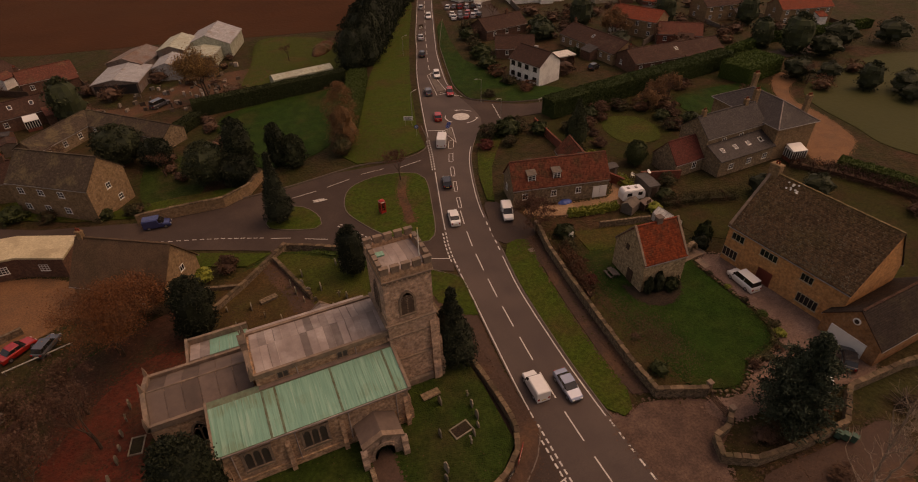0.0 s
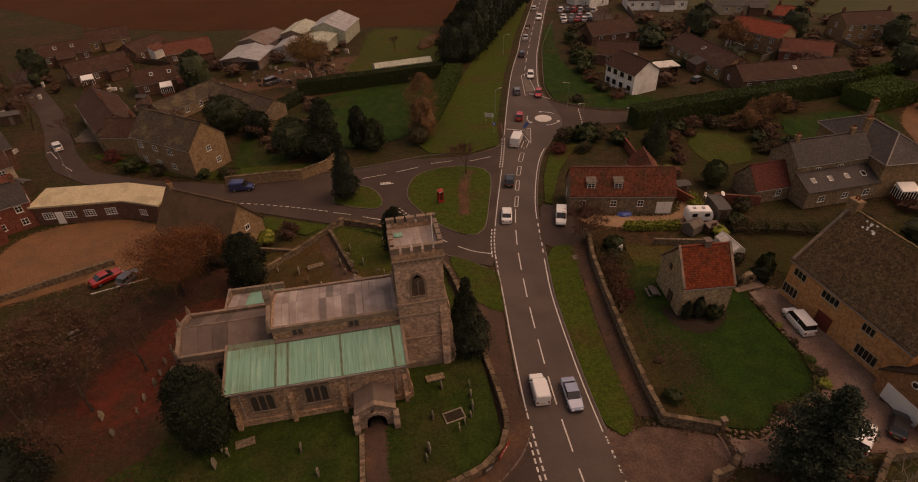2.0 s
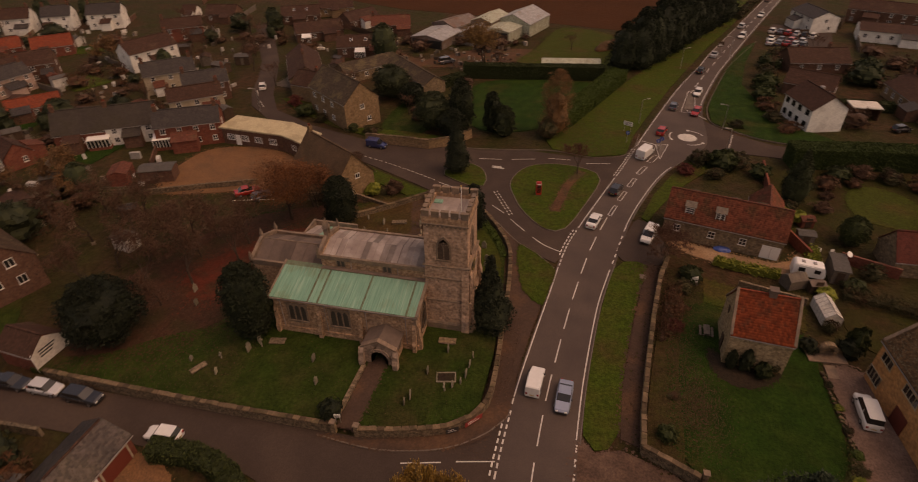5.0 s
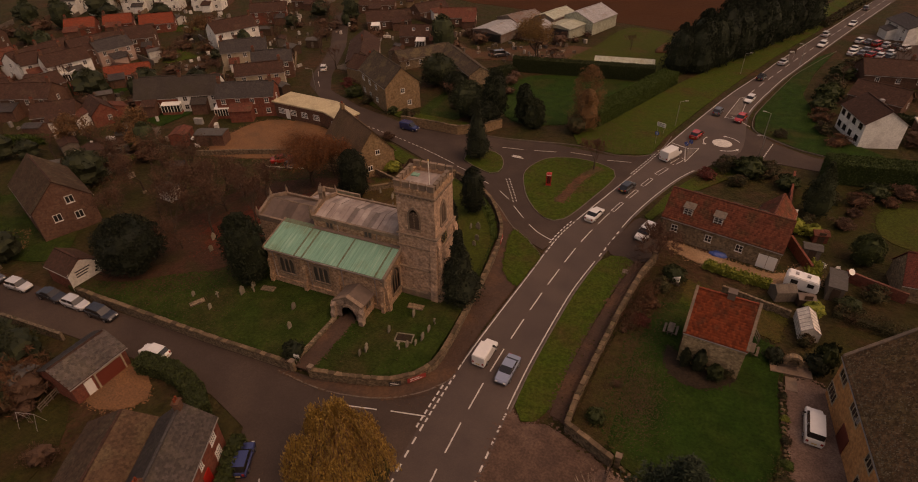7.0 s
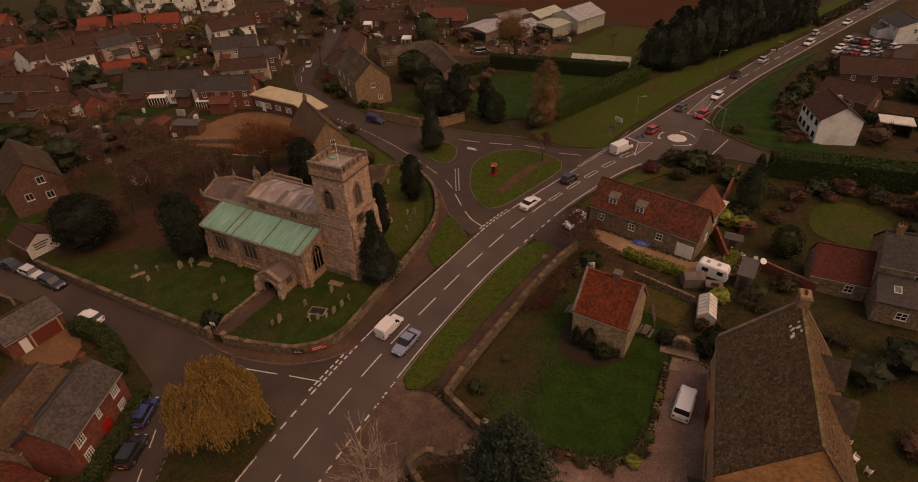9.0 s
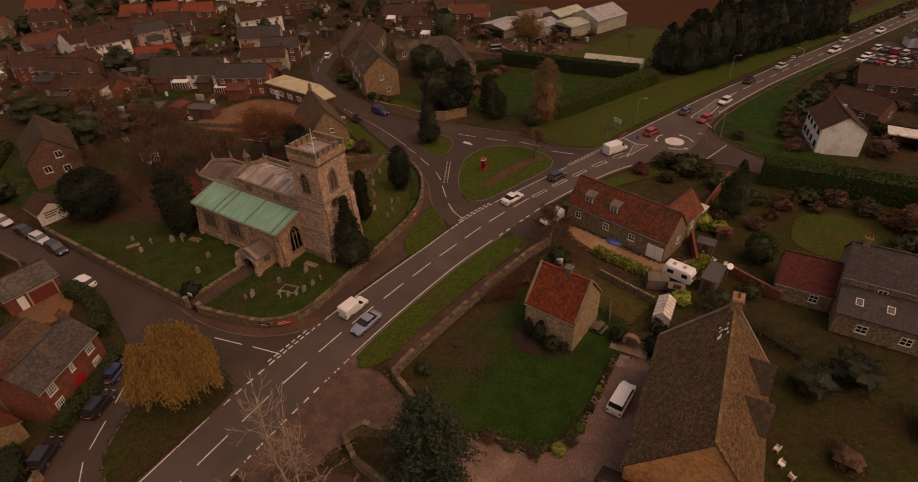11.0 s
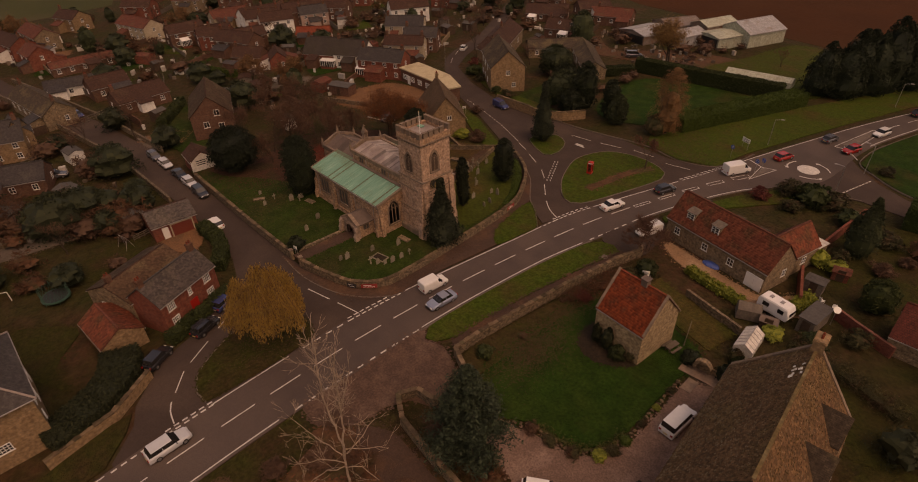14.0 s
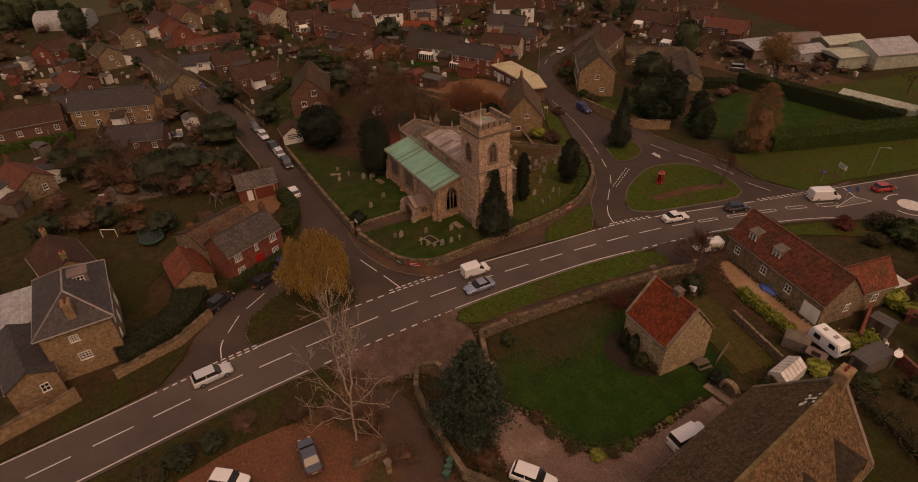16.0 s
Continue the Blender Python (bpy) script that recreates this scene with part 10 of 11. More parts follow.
def car_meshes(kind):
    if kind in CAR_MESHES:
        return CAR_MESHES[kind]
    L, W, st, (g0, g1, g2, g3), top = CAR_KINDS[kind]
    bm = bmesh.new()
    secs = []
    for x, zb, hw in st:
        low = 0.24
        secs.append([(x, -hw * 0.93, low), (x, -hw, 0.45), (x, -hw, zb - 0.14), (x, -hw * 0.88, zb), (x, hw * 0.88, zb), (x, hw, zb - 0.14), (x, hw, 0.45), (x, hw * 0.93, low)])
    loft(bm, secs)
    bmesh.ops.recalc_face_normals(bm, faces=bm.faces)
    body = bpy.data.meshes.new("body")
    bm.to_mesh(body)
    bm.free()
    hw = W / 2
    zb = st[3][1] - 0.06
    zf = st[4][1] - 0.06
    bm = bmesh.new()
    van = "van" in kind
    z_low = 1.05 if van else zb
    loft(bm, [[(g0, -hw * 0.84, z_low), (g0, hw * 0.84, z_low)][:2] + [(g0 + 0.02, hw * 0.8, z_low + 0.05), (g0 + 0.02, -hw * 0.8, z_low + 0.05)],
              [(g1, -hw * 0.86, zb if not van else z_low), (g1, hw * 0.86, zb if not van else z_low), (g1, hw * 0.76, top - 0.02), (g1, -hw * 0.76, top - 0.02)],
              [(g2, -hw * 0.87, zf if not van else z_low), (g2, hw * 0.87, zf if not van else z_low), (g2, hw * 0.76, top - 0.02), (g2, -hw * 0.76, top - 0.02)],
              [(g3, -hw * 0.84, zf), (g3, hw * 0.84, zf), (g3 - 0.03, hw * 0.8, zf + 0.04), (g3 - 0.03, -hw * 0.8, zf + 0.04)]])
    bmesh.ops.recalc_face_normals(bm, faces=bm.faces)
    house = bpy.data.meshes.new("windows")
    bm.to_mesh(house)
    bm.free()
    house.materials.append(glass)
    bm = boxes((g1 - 0.03, g2 + 0.03, -hw * 0.78, hw * 0.78, top - 0.05, top + 0.015)) if not van else boxes((st[0][0] + 0.1, g2, -hw * 0.86, hw * 0.86, top - 0.02, top + 0.02 + (0.1 if kind == "panel_van" else 0.07)))
    bevelled(bm, 0.02)
    for s in (-1, 1):
        for xx in ((g1 + g2) / 2,):
            if not van:
                tube(bm, (xx, s * hw * 0.885, zb), (xx, s * hw * 0.7, top - 0.02), 0.045, 0.045, 4)
    roof = bpy.data.meshes.new("roof")
    bm.to_mesh(roof)
    bm.free()
    tyre = bpy.data.meshes.new("tyre")
    bm = bmesh.new()
    tube(bm, (0, -0.1, 0), (0, 0.1, 0), 0.31, 0.31, 14)
    bm.to_mesh(tyre)
    bm.free()
    tyre.materials.append(rubber)
    rim = bpy.data.meshes.new("rim")
    bm = bmesh.new()
    tube(bm, (0, -0.115, 0), (0, 0.115, 0), 0.19, 0.19, 10)
    bm.to_mesh(rim)
    bm.free()
    rim.materials.append(alloy)
    CAR_MESHES[kind] = (body, house, roof, tyre, rim)
    return CAR_MESHES[kind]


PAINTED = {}
CAR_WORDS = {"pale_blue": "pale blue"}


def car(kind, colour, x, y, yaw, state="parked", z=0.0):
    """yaw: the way that the bonnet points, in degrees from +x."""
    L, W, st, g, top = CAR_KINDS[kind]
    body, house, roof, tyre, rim = car_meshes(kind)
    ob = thing("van" if "van" in kind else "car", CAR_WORDS.get(colour, colour) + " " + kind.replace("_", " ") + " " + state, "van" if "van" in kind else "car", pose(x, y, z, 0, 0, yaw))
    for nm, me in (("body", body), ("roof", roof)):
        key = (me.name, colour)
        if key not in PAINTED:
            PAINTED[key] = me.copy()
            PAINTED[key].materials.append(PAINTS[colour])
        link(nm, PAINTED[key], None, ob, smooth=False)
    link("cabin_glass", house, None, ob)
    for sx in (-0.3, 0.3):
        for sy in (-1, 1):
            w = link("wheel", tyre, None, ob, m=pose(L * sx + 0.05, sy * (W / 2 - 0.1), 0.31))
            link("rim", rim, None, w)
    for sy in (-1, 1):
        f, b = st[-1], st[0]
        part("headlight", boxes((f[0] - 0.16, f[0] + 0.02, sy * f[2] * 0.72 - 0.15, sy * f[2] * 0.72 + 0.15, f[1] - 0.08, f[1] + 0.06)), lamp_glass, ob)
        part("tail_light", boxes((b[0] - 0.03, b[0] + 0.06, sy * b[2] * 0.8 - 0.12, sy * b[2] * 0.8 + 0.12, 0.62, 0.86)), tail_red, ob)
        part("mirror", boxes((g[2] + 0.25, g[2] + 0.38, sy * (W / 2 + 0.02) - 0.09, sy * (W / 2 + 0.02) + 0.09, st[4][1] - 0.02, st[4][1] + 0.12)), black_paint, ob)
    part("bumper", boxes((st[-1][0] - 0.06, st[-1][0] + 0.06, -st[-1][2] * 0.95, st[-1][2] * 0.95, 0.28, 0.44)), black_paint, ob)
    part("number_plate", boxes((st[0][0] - 0.03, st[0][0] + 0.01, -0.26, 0.26, 0.5, 0.61)), gold_paint, ob)
    return ob


def on_road(kind, colour, y, lane, state="on the main road"):
    f = 0.25 if lane == "north" else 0.73
    a = 90 + yaw_at(y)
    car(kind, colour, centre(y, f), y, a if lane == "north" else a + 180, state, 0.002)


on_road("small_van", "white", 33.0, "north")
on_road("saloon", "pale_blue", 31.5, "south")
on_road("estate", "silver", -4.0, "north")
on_road("saloon", "white", 68.5, "north")
on_road("hatchback", "black", 79.5, "north")
on_road("panel_van", "white", 95.0, "north")
on_road("hatchback", "grey", 121.0, "north")
on_road("hatchback", "white", 131.0, "south")
on_road("hatchback", "black", 148.0, "north")
on_road("saloon", "silver", 163.0, "north")
on_road("estate", "white", 184.0, "south")
on_road("hatchback", "silver", 196.0, "north")
on_road("saloon", "white", 212.0, "south")
on_road("hatchback", "grey", 236.0, "north")
car("hatchback", "red", 44.2, 106.5, 70, "at the mini roundabout", 0.002)
car("hatchback", "red", 52.4, 118.4, 250, "waiting at the mini roundabout", 0.002)
car("small_van", "white", 39.4, 65.8, 250, "parked beside the cottage", 0.02)
for kind, colour, x, y, a in (("hatchback", "grey", -47.1, 19.7, 4), ("hatchback", "silver", -41.6, 20.0, 3), ("saloon", "black", -35.0, 20.3, 2), ("hatchback", "silver", -30.3, 20.4, 1), ("estate", "black", -25.2, 20.3, 0),
                               ("hatchback", "white", -12.8, 17.7, 182)):
    car(kind, colour, x, y, a, "parked in the lane beside the church")
for kind, colour, x, y, a in (("hatchback", "blue", 7.5, 10.2, 115), ("hatchback", "black", 10.5, 6.2, 113), ("hatchback", "black", 11.8, -0.3, 122)):
    car(kind, colour, x, y, a, "parked in front of the brick house")
car("people_carrier", "white", 60.7, 36.2, 86, "parked on the gravel drive", 0.02)
car("estate", "white", 55.9, 19.9, 35, "parked beside the stone wall", 0.02)
car("hatchback", "black", 60.6, 20.4, 40, "parked by the garage", 0.02)
car("saloon", "grey", 41.9, 2.2, 176, "parked on orange gravel")
car("hatchback", "white", 40.4, -5.4, 50, "parked on orange gravel")
car("saloon", "red", -30.6, 66.0, 40, "parked beside the gravel yard")
car("hatchback", "grey", -27.2, 65.2, 62, "parked beside the gravel yard")
car("small_van", "blue", -13.8, 88.6, -6, "parked below the stone wall")
car("hatchback", "white", -54.6, 115.6, 120, "parked in the village road")
car("saloon", "white", -56.8, 66.0, 40, "parked in a back yard")
car("hatchback", "red", -52.6, 69.0, 60, "parked in a back yard")
car("hatchback", "black", -55, 1.6, 70, "parked behind the houses")
car("saloon", "grey", -52.6, 2.8, 70, "parked behind the houses")
car("people_carrier", "grey", -12.2, 143.6, 40, "parked on the farm track")
car("hatchback", "black", 93.6, 116.8, 20, "parked behind the white house")
car("hatchback", "white", -143, 4.6, 190, "parked in the lane")
car("saloon", "blue", -84.6, 14.6, 12, "parked in the lane")
rnd_c = random.Random(8)
for x0, y0, x1, y1, k in ((84.2, 191.6, 95.0, 187.6, 6), (80.8, 178.3, 89.6, 177.2, 5), (81.8, 182.4, 90.4, 181.2, 4)):
    for j in range(k):
        f = j / (k - 1)
        car(rnd_c.choice(("hatchback", "saloon", "estate")), ("white", "grey", "red", "silver", "black", "white")[j % 6], x0 + (x1 - x0) * f, y0 + (y1 - y0) * f, 60 + rnd_c.uniform(-4, 4), "on a sales lot beside the main road")
slab("sales_lot", [(79, 176), (97, 175), (104, 200), (86, 202)], -0.3, -0.005, asphalt_old, "asphalt sales lot full of cars", "car park", False)


def caravan(x, y, yaw):
    ob = thing("caravan", "white touring caravan with grey awning beside the shrubs", "caravan", pose(x, y, 0, 0, 0, yaw) @ Matrix.Diagonal((0.72, 0.86, 1, 1)))
    pts = [(-2.9, 0.5), (2.7, 0.5), (3.0, 1.0), (2.85, 1.7), (2.4, 2.35), (-2.5, 2.45), (-2.9, 2.0)]
    bm = profile(bmesh.new(), [(p[0], p[1]) for p in pts], -1.1, 1.1, "y")
    bmesh.ops.bevel(bm, geom=bm.edges[:], offset=0.12, segments=2, affect="EDGES")
    part("shell", bm, caravan_white, ob)
    part("window", boxes((-1.9, -0.7, -1.13, -1.08, 1.35, 1.95)), glass, ob)
    part("window", boxes((0.9, 2.0, -1.13, -1.08, 1.35, 1.95)), glass, ob)
    part("front_window", boxes((2.86, 2.95, -0.8, 0.8, 1.35, 1.75)), glass, ob)
    for x0 in (-1.2, 0.8):
        part("roof_hatch", boxes((x0 - 0.3, x0 + 0.3, -0.3, 0.3, 2.42, 2.54)), grey_paint, ob)
    for s in (-1, 1):
        part("wheel", tube(bmesh.new(), (-0.2, s * 1.0 - 0.1, 0.3), (-0.2, s * 1.0 + 0.1, 0.3), 0.32, 0.32, 14), rubber, ob)
    aw = thing("awning", "grey canvas awning pitched beside the caravan", "awning", pose(58.5, 58.0, 0, 0, 0, 24))
    part("canvas", profile(bmesh.new(), [(-1.0, 0), (1.0, 0), (1.0, 1.5), (0, 2.2), (-1.0, 1.5)], -1.4, 1.4), grey_wood, aw)


caravan(60.8, 60.6, -10)


# ---- churchyard and street furniture ----
def stone_mesh(kind):
    bm = bmesh.new()
    w, h, t = 0.62, 0.95, 0.13
    if kind == "round":
        pts = [(-w / 2, -0.25), (w / 2, -0.25), (w / 2, h - w / 2)] + [(w / 2 * math.cos(a), h - w / 2 + w / 2 * math.sin(a)) for a in [math.pi * i / 8 for i in range(1, 8)]] + [(-w / 2, h - w / 2)]
    elif kind == "pointed":
        pts = [(-w / 2, -0.25), (w / 2, -0.25), (w / 2, h * 0.7), (0, h * 1.12), (-w / 2, h * 0.7)]
    elif kind == "shouldered":
        pts = [(-w / 2, -0.25), (w / 2, -0.25), (w / 2, h * 0.8), (w / 3, h * 0.82), (w / 5, h * 1.05), (-w / 5, h * 1.05), (-w / 3, h * 0.82), (-w / 2, h * 0.8)]
    else:
        pts = [(-0.08, -0.25), (0.08, -0.25), (0.08, 0.7), (0.3, 0.7), (0.3, 0.86), (0.08, 0.86), (0.08, 1.15), (-0.08, 1.15), (-0.08, 0.86), (-0.3, 0.86), (-0.3, 0.7), (-0.08, 0.7)]
    profile(bm, pts, -t / 2, t / 2)
    bmesh.ops.recalc_face_normals(bm, faces=bm.faces)
    me = bpy.data.meshes.new("gravestone")
    bm.to_mesh(me)
    bm.free()
    return me


grave_mat = surface("lichened_gravestone", (0.2748, 0.2332, 0.1749), (0.1833, 0.1541, 0.1124), 2.0, (0.1666, 0.1499, 0.09163), 1.4, spread=0.3)
GRAVES = {}
SPOTS = [(5.6, 58.2, 88), (5.0, 60.2, 86), (4.5, 62.4, 90), (8.7, 57.7, 84), (14.6, 57.2, 80), (15.6, 54.3, 86), (15.7, 52.8, 84), (-17.3, 49.9, 3), (-17.6, 48.0, 0), (-18.0, 46.3, 4), (-18.2, 44.5, 0), (-18.4, 42.9, 2), (-19.1, 40.9, 0), (-19.4, 39.0, 5), (-23.1, 39.2, 0), (-21.3, 36.7, 2), (11.2, 26.8, 10), (11.6, 27.7, 10), (15.2, 29.4, 0), (15.9, 30.2, 0), (16.7, 30.9, 5), (17.1, 32.0, 0), (17.2, 33.6, 0), (17.4, 35.0, 3), (14.2, 35.4, 8), (12.6, 31.6, 4),
         (-11.9, 26.4, 12), (-9.9, 30.5, 0), (-8.7, 31.4, 0), (-9.5, 32.3, 0), (-16.0, 27.6, 8), (-1.4, 30.6, 0), (0.4, 27.4, 0), (-12.6, 28.6, 2),
         (12.5, 53.4, 0), (9.6, 57.0, 4), (4.2, 58.8, 0), (3.5, 60.8, 2), (3.1, 62.6, 0), (13.5, 56.9, 0), (11.3, 63.6, 5), (10.7, 64.2, 5), (10.1, 64.8, 5), (-1.2, 58, 0), (-2.6, 60.4, 0), (0.8, 56.4, 4), (2.2, 55.2, 0), (6.8, 60.2, 0), (-4.8, 57.2, 0), (7.4, 55.6, 3), (-5.6, 61.4, 0), (5.0, 64.4, 0)]
for i, (x, y, a) in enumerate(SPOTS):
    kind = ("round", "pointed", "shouldered", "round", "cross")[(i * 7 + 3) % 5]
    if kind not in GRAVES:
        me = stone_mesh(kind)
        me.materials.append(grave_mat)
        GRAVES[kind] = me
    ob = tagged(link("gravestone", GRAVES[kind]), {"round": "weathered round-topped", "pointed": "weathered pointed", "shouldered": "weathered shouldered", "cross": "small stone cross"}[kind] + " gravestone in the churchyard grass", "gravestone", "gravestones")
    s = 0.85 + 0.5 * ((i * 37) % 10) / 10
    ob.matrix_basis = pose(x, y, 0.7, ((i * 13) % 7) - 3, ((i * 29) % 9) - 4, a) @ Matrix.Diagonal((1, s, s, 1))


def chest_tomb(x, y, yaw, l=1.9, w=0.8, h=0.6, label="low stone chest tomb in the grass"):
    ob = thing("tomb", label, "tomb", pose(x, y, 0.7, 0, 0, yaw), "tombs")
    part("chest", boxes((-l / 2, l / 2, -w / 2, w / 2, -0.2, h)), grave_mat, ob)
    part("slab", bevelled(boxes((-l / 2 - 0.1, l / 2 + 0.1, -w / 2 - 0.1, w / 2 + 0.1, h, h + 0.12)), 0.03), wall_stone, ob)


chest_tomb(13.7, 36.9, 5, 2.0, 0.8, 0.1, "low ledger stone in the grass")
chest_tomb(-14.4, 26.6, 60, 1.8, 0.7, 0.08, "mossy ledger stone in the grass")
chest_tomb(-0.2, 61.2, 15, 2.2, 0.7, 0.25)
chest_tomb(-7.2, 32.6, 10, 1.8, 0.8, 0.06, "mossy ledger stone in the grass")
kt = thing("kerbed_grave", "stone-kerbed grave in the grass", "grave", pose(14.9, 31.3, 0.7, 0, 0, 12))
for d in ((-1.15, 1.15, -0.73, -0.6, -0.1, 0.14), (-1.15, 1.15, 0.6, 0.73, -0.1, 0.14), (-1.15, -1.0, -0.6, 0.6, -0.1, 0.16), (1.0, 1.15, -0.6, 0.6, -0.1, 0.16)):
    part("kerb_stone", boxes(d), grave_mat, kt)
part("infill", boxes((-1.0, 1.0, -0.6, 0.6, -0.1, 0.06)), dark_mulch, kt, "dark earth infill")
copy_thing(kt, pose(-16.6, 44.2, 0.7, 0, 0, 80))


def phone_box(x, y):
    ob = thing("telephone_box", "red cast-iron telephone box on the green", "telephone box", pose(x, y, 0.12, 0, 0, 12))
    part("base", boxes((-0.47, 0.47, -0.47, 0.47, -0.1, 0.12)), kerb_stone, ob)
    bm = bmesh.new()
    for sx in (-1, 1):
        for sy in (-1, 1):
            box(bm, sx * 0.4 - 0.06, sx * 0.4 + 0.06, sy * 0.4 - 0.06, sy * 0.4 + 0.06, 0.1, 2.1)
    box(bm, -0.46, 0.46, -0.46, 0.46, 2.05, 2.35)
    box(bm, -0.44, 0.44, -0.44, 0.44, 0.1, 0.5)
    for i in range(7):
        z = 0.6 + i * 0.22
        box(bm, -0.42, 0.42, -0.42, 0.42, z, z + 0.03)
    part("frame", bm, red_paint, ob)
    part("glazing", boxes((-0.4, 0.4, -0.4, 0.4, 0.5, 2.05)), glass, ob)
    bm = bmesh.new()
    bmesh.ops.create_uvsphere(bm, u_segments=14, v_segments=8, radius=0.5, matrix=Matrix.Translation((0, 0, 2.33)) @ Matrix.Diagonal((0.9, 0.9, 0.34, 1)))
    part("dome", bm, red_paint, ob)
    for a in range(4):
        part("sign_panel", boxes((-0.36, 0.36, -0.475, -0.46, 2.12, 2.28)), white_paint, ob, m=pose(0, 0, 0, 0, 0, 90 * a))


phone_box(21.0, 75.8)


def street_lamp(x, y, yaw, h=5.4, z=0.05):
    ob = thing("street_lamp", "grey steel street lamp on the verge", "street lamp", pose(x, y, z, 0, 0, yaw), "street lamps")
    part("pole", tube(bmesh.new(), (0, 0, -0.2), (0, 0, h), 0.08, 0.05, 8), steel, ob)
    part("arm", tube(bmesh.new(), (0, 0, h), (1.1, 0, h + 0.25), 0.045, 0.04, 8), steel, ob)
    part("lantern", bevelled(boxes((0.95, 1.65, -0.13, 0.13, h + 0.16, h + 0.32)), 0.04), grey_paint, ob)


for x, y, a in ((39.6, 110.6, 20), (57.0, 110.6, 180), (55.8, 98.6, 200), (66.6, 163, 180), (52.0, 150, 10), (-47.5, 101.4, 200)):
    street_lamp(x, y, a)


def round_sign(x, y, yaw, z=0.1):
    ob = thing("road_sign", "round blue road sign on a grey post", "road sign", pose(x, y, z, 0, 0, yaw), "round signs")
    part("post", tube(bmesh.new(), (0, 0, -0.2), (0, 0, 2.5), 0.04, 0.04, 8), steel, ob)
    disc = part("disc", tube(bmesh.new(), (0, -0.05, 2.2), (0, -0.08, 2.2), 0.42, 0.42, 24), blue_paint, ob)
    bm = bmesh.new()
    for k in range(3):
        a = k * math.tau / 3
        tube(bm, (0.22 * math.cos(a), -0.085, 2.2 + 0.22 * math.sin(a)), (0.22 * math.cos(a + 1.4), -0.085, 2.2 + 0.22 * math.sin(a + 1.4)), 0.04, 0.02, 5)
    part("arrow_mark", bm, white_paint, disc)


round_sign(42.6, 97.4, -20)
round_sign(36.7, 100.2, -20)
round_sign(43.3, 98.4, 160)


def panel_sign(x, y, yaw, w, h, z, panel, label, bars=3, ink=None):
    ob = thing("direction_sign", label, "road sign", pose(x, y, 0.05, 0, 0, yaw))
    for s in (-0.35, 0.35):
        part("post", tube(bmesh.new(), (s * w, 0, -0.2), (s * w, 0, z + h), 0.045, 0.045, 8), steel, ob)
    pl = part("panel", boxes((-w / 2, w / 2, -0.1, -0.05, z, z + h)), panel, ob)
    for i in range(bars):
        part("lettering_bar", boxes((-w * 0.4, w * (0.38 - 0.12 * (i % 2)), -0.106, -0.1, z + h * (0.16 + 0.27 * i), z + h * (0.28 + 0.27 * i))), ink or black_paint, pl)


panel_sign(37.0, 105.8, -25, 2.0, 0.9, 1.4, white_paint, "white direction sign on the wide verge", 3)
panel_sign(69.6, 104.4, 190, 1.3, 0.3, 0.5, white_paint, "low white street name sign", 1)
panel_sign(64.6, 168, 15, 1.8, 1.4, 1.4, dark_wood, "dark board beside the far road", 2, white_paint)
panel_sign(3.9, 84.3, -30, 0.9, 0.8, 1.5, dark_wood, "dark village notice board on the grass island", 2, white_paint)
panel_sign(-17.4, 80.0, 40, 0.8, 0.5, 1.3, white_paint, "small white sign above the road", 2)
panel_sign(5.0, 22.9, 10, 0.7, 0.5, 1.6, white_paint, "small white notice by the church gate", 2)


banner_red = plain('faded_red_cloth', (0.3, 0.03, 0.022), 0.8)


def banner(x, y, yaw, w, z, label, paint):
    ob = thing("banner", label, "banner", pose(x, y, z, 0, 0, yaw), "wall banners")
    part("cloth", boxes((-w / 2, w / 2, -0.04, 0, -0.35, 0.35)), paint, ob)
    for i in range(2):
        part("lettering_bar", boxes((-w * 0.36, w * (0.34 - 0.2 * i), -0.046, -0.04, -0.17 + 0.26 * i, -0.1 + 0.26 * i)), white_paint, ob)


banner(19.2, 26.15, 48, 2.3, 0.72, "red banner with white lettering on the wall", banner_red)
banner(17.2, 24.55, 30, 1.4, 0.6, "dark banner with white lettering on the wall", black_paint)
banner(19.1, 55.8, 99, 2.0, 0.75, "red banner with white lettering on the wall", banner_red)


def gate_post(x, y, h=1.6, w=0.5):
    ob = thing("gate_post", "square stone gate post with a flat cap", "gate post", pose(x, y, 0), "gate posts")
    part("shaft", boxes((-w / 2, w / 2, -w / 2, w / 2, -0.2, h)), rubble, ob)
    part("cap", bevelled(boxes((-w / 2 - 0.08, w / 2 + 0.08, -w / 2 - 0.08, w / 2 + 0.08, h, h + 0.16)), 0.03), ashlar, ob)


for x, y in ((42.5, 24.2), (42.1, 20.6), (4.7, 22.2), (7.3, 22.3), (47.5, 8.4), (41.5, 60)):
    gate_post(x, y)


def wooden_gate(x, y, yaw, w=3.0, h=1.1):
    ob = thing("field_gate", "dark five-bar gate closed across the drive", "gate", pose(x, y, 0.1, 0, 0, yaw))
    for i in range(5):
        part("bar", boxes((0, w, -0.03, 0.03, 0.15 + i * 0.22, 0.24 + i * 0.22)), dark_wood, ob)
    for xx in (0, w - 0.08):
        part("stile", boxes((xx, xx + 0.08, -0.04, 0.04, 0.05, h + 0.1)), dark_wood, ob)
    bm = bmesh.new()
    tube(bm, (0.05, 0, 0.15), (w * 0.55, 0, h), 0.035, 0.035, 4)
    part("brace", bm, dark_wood, ob)


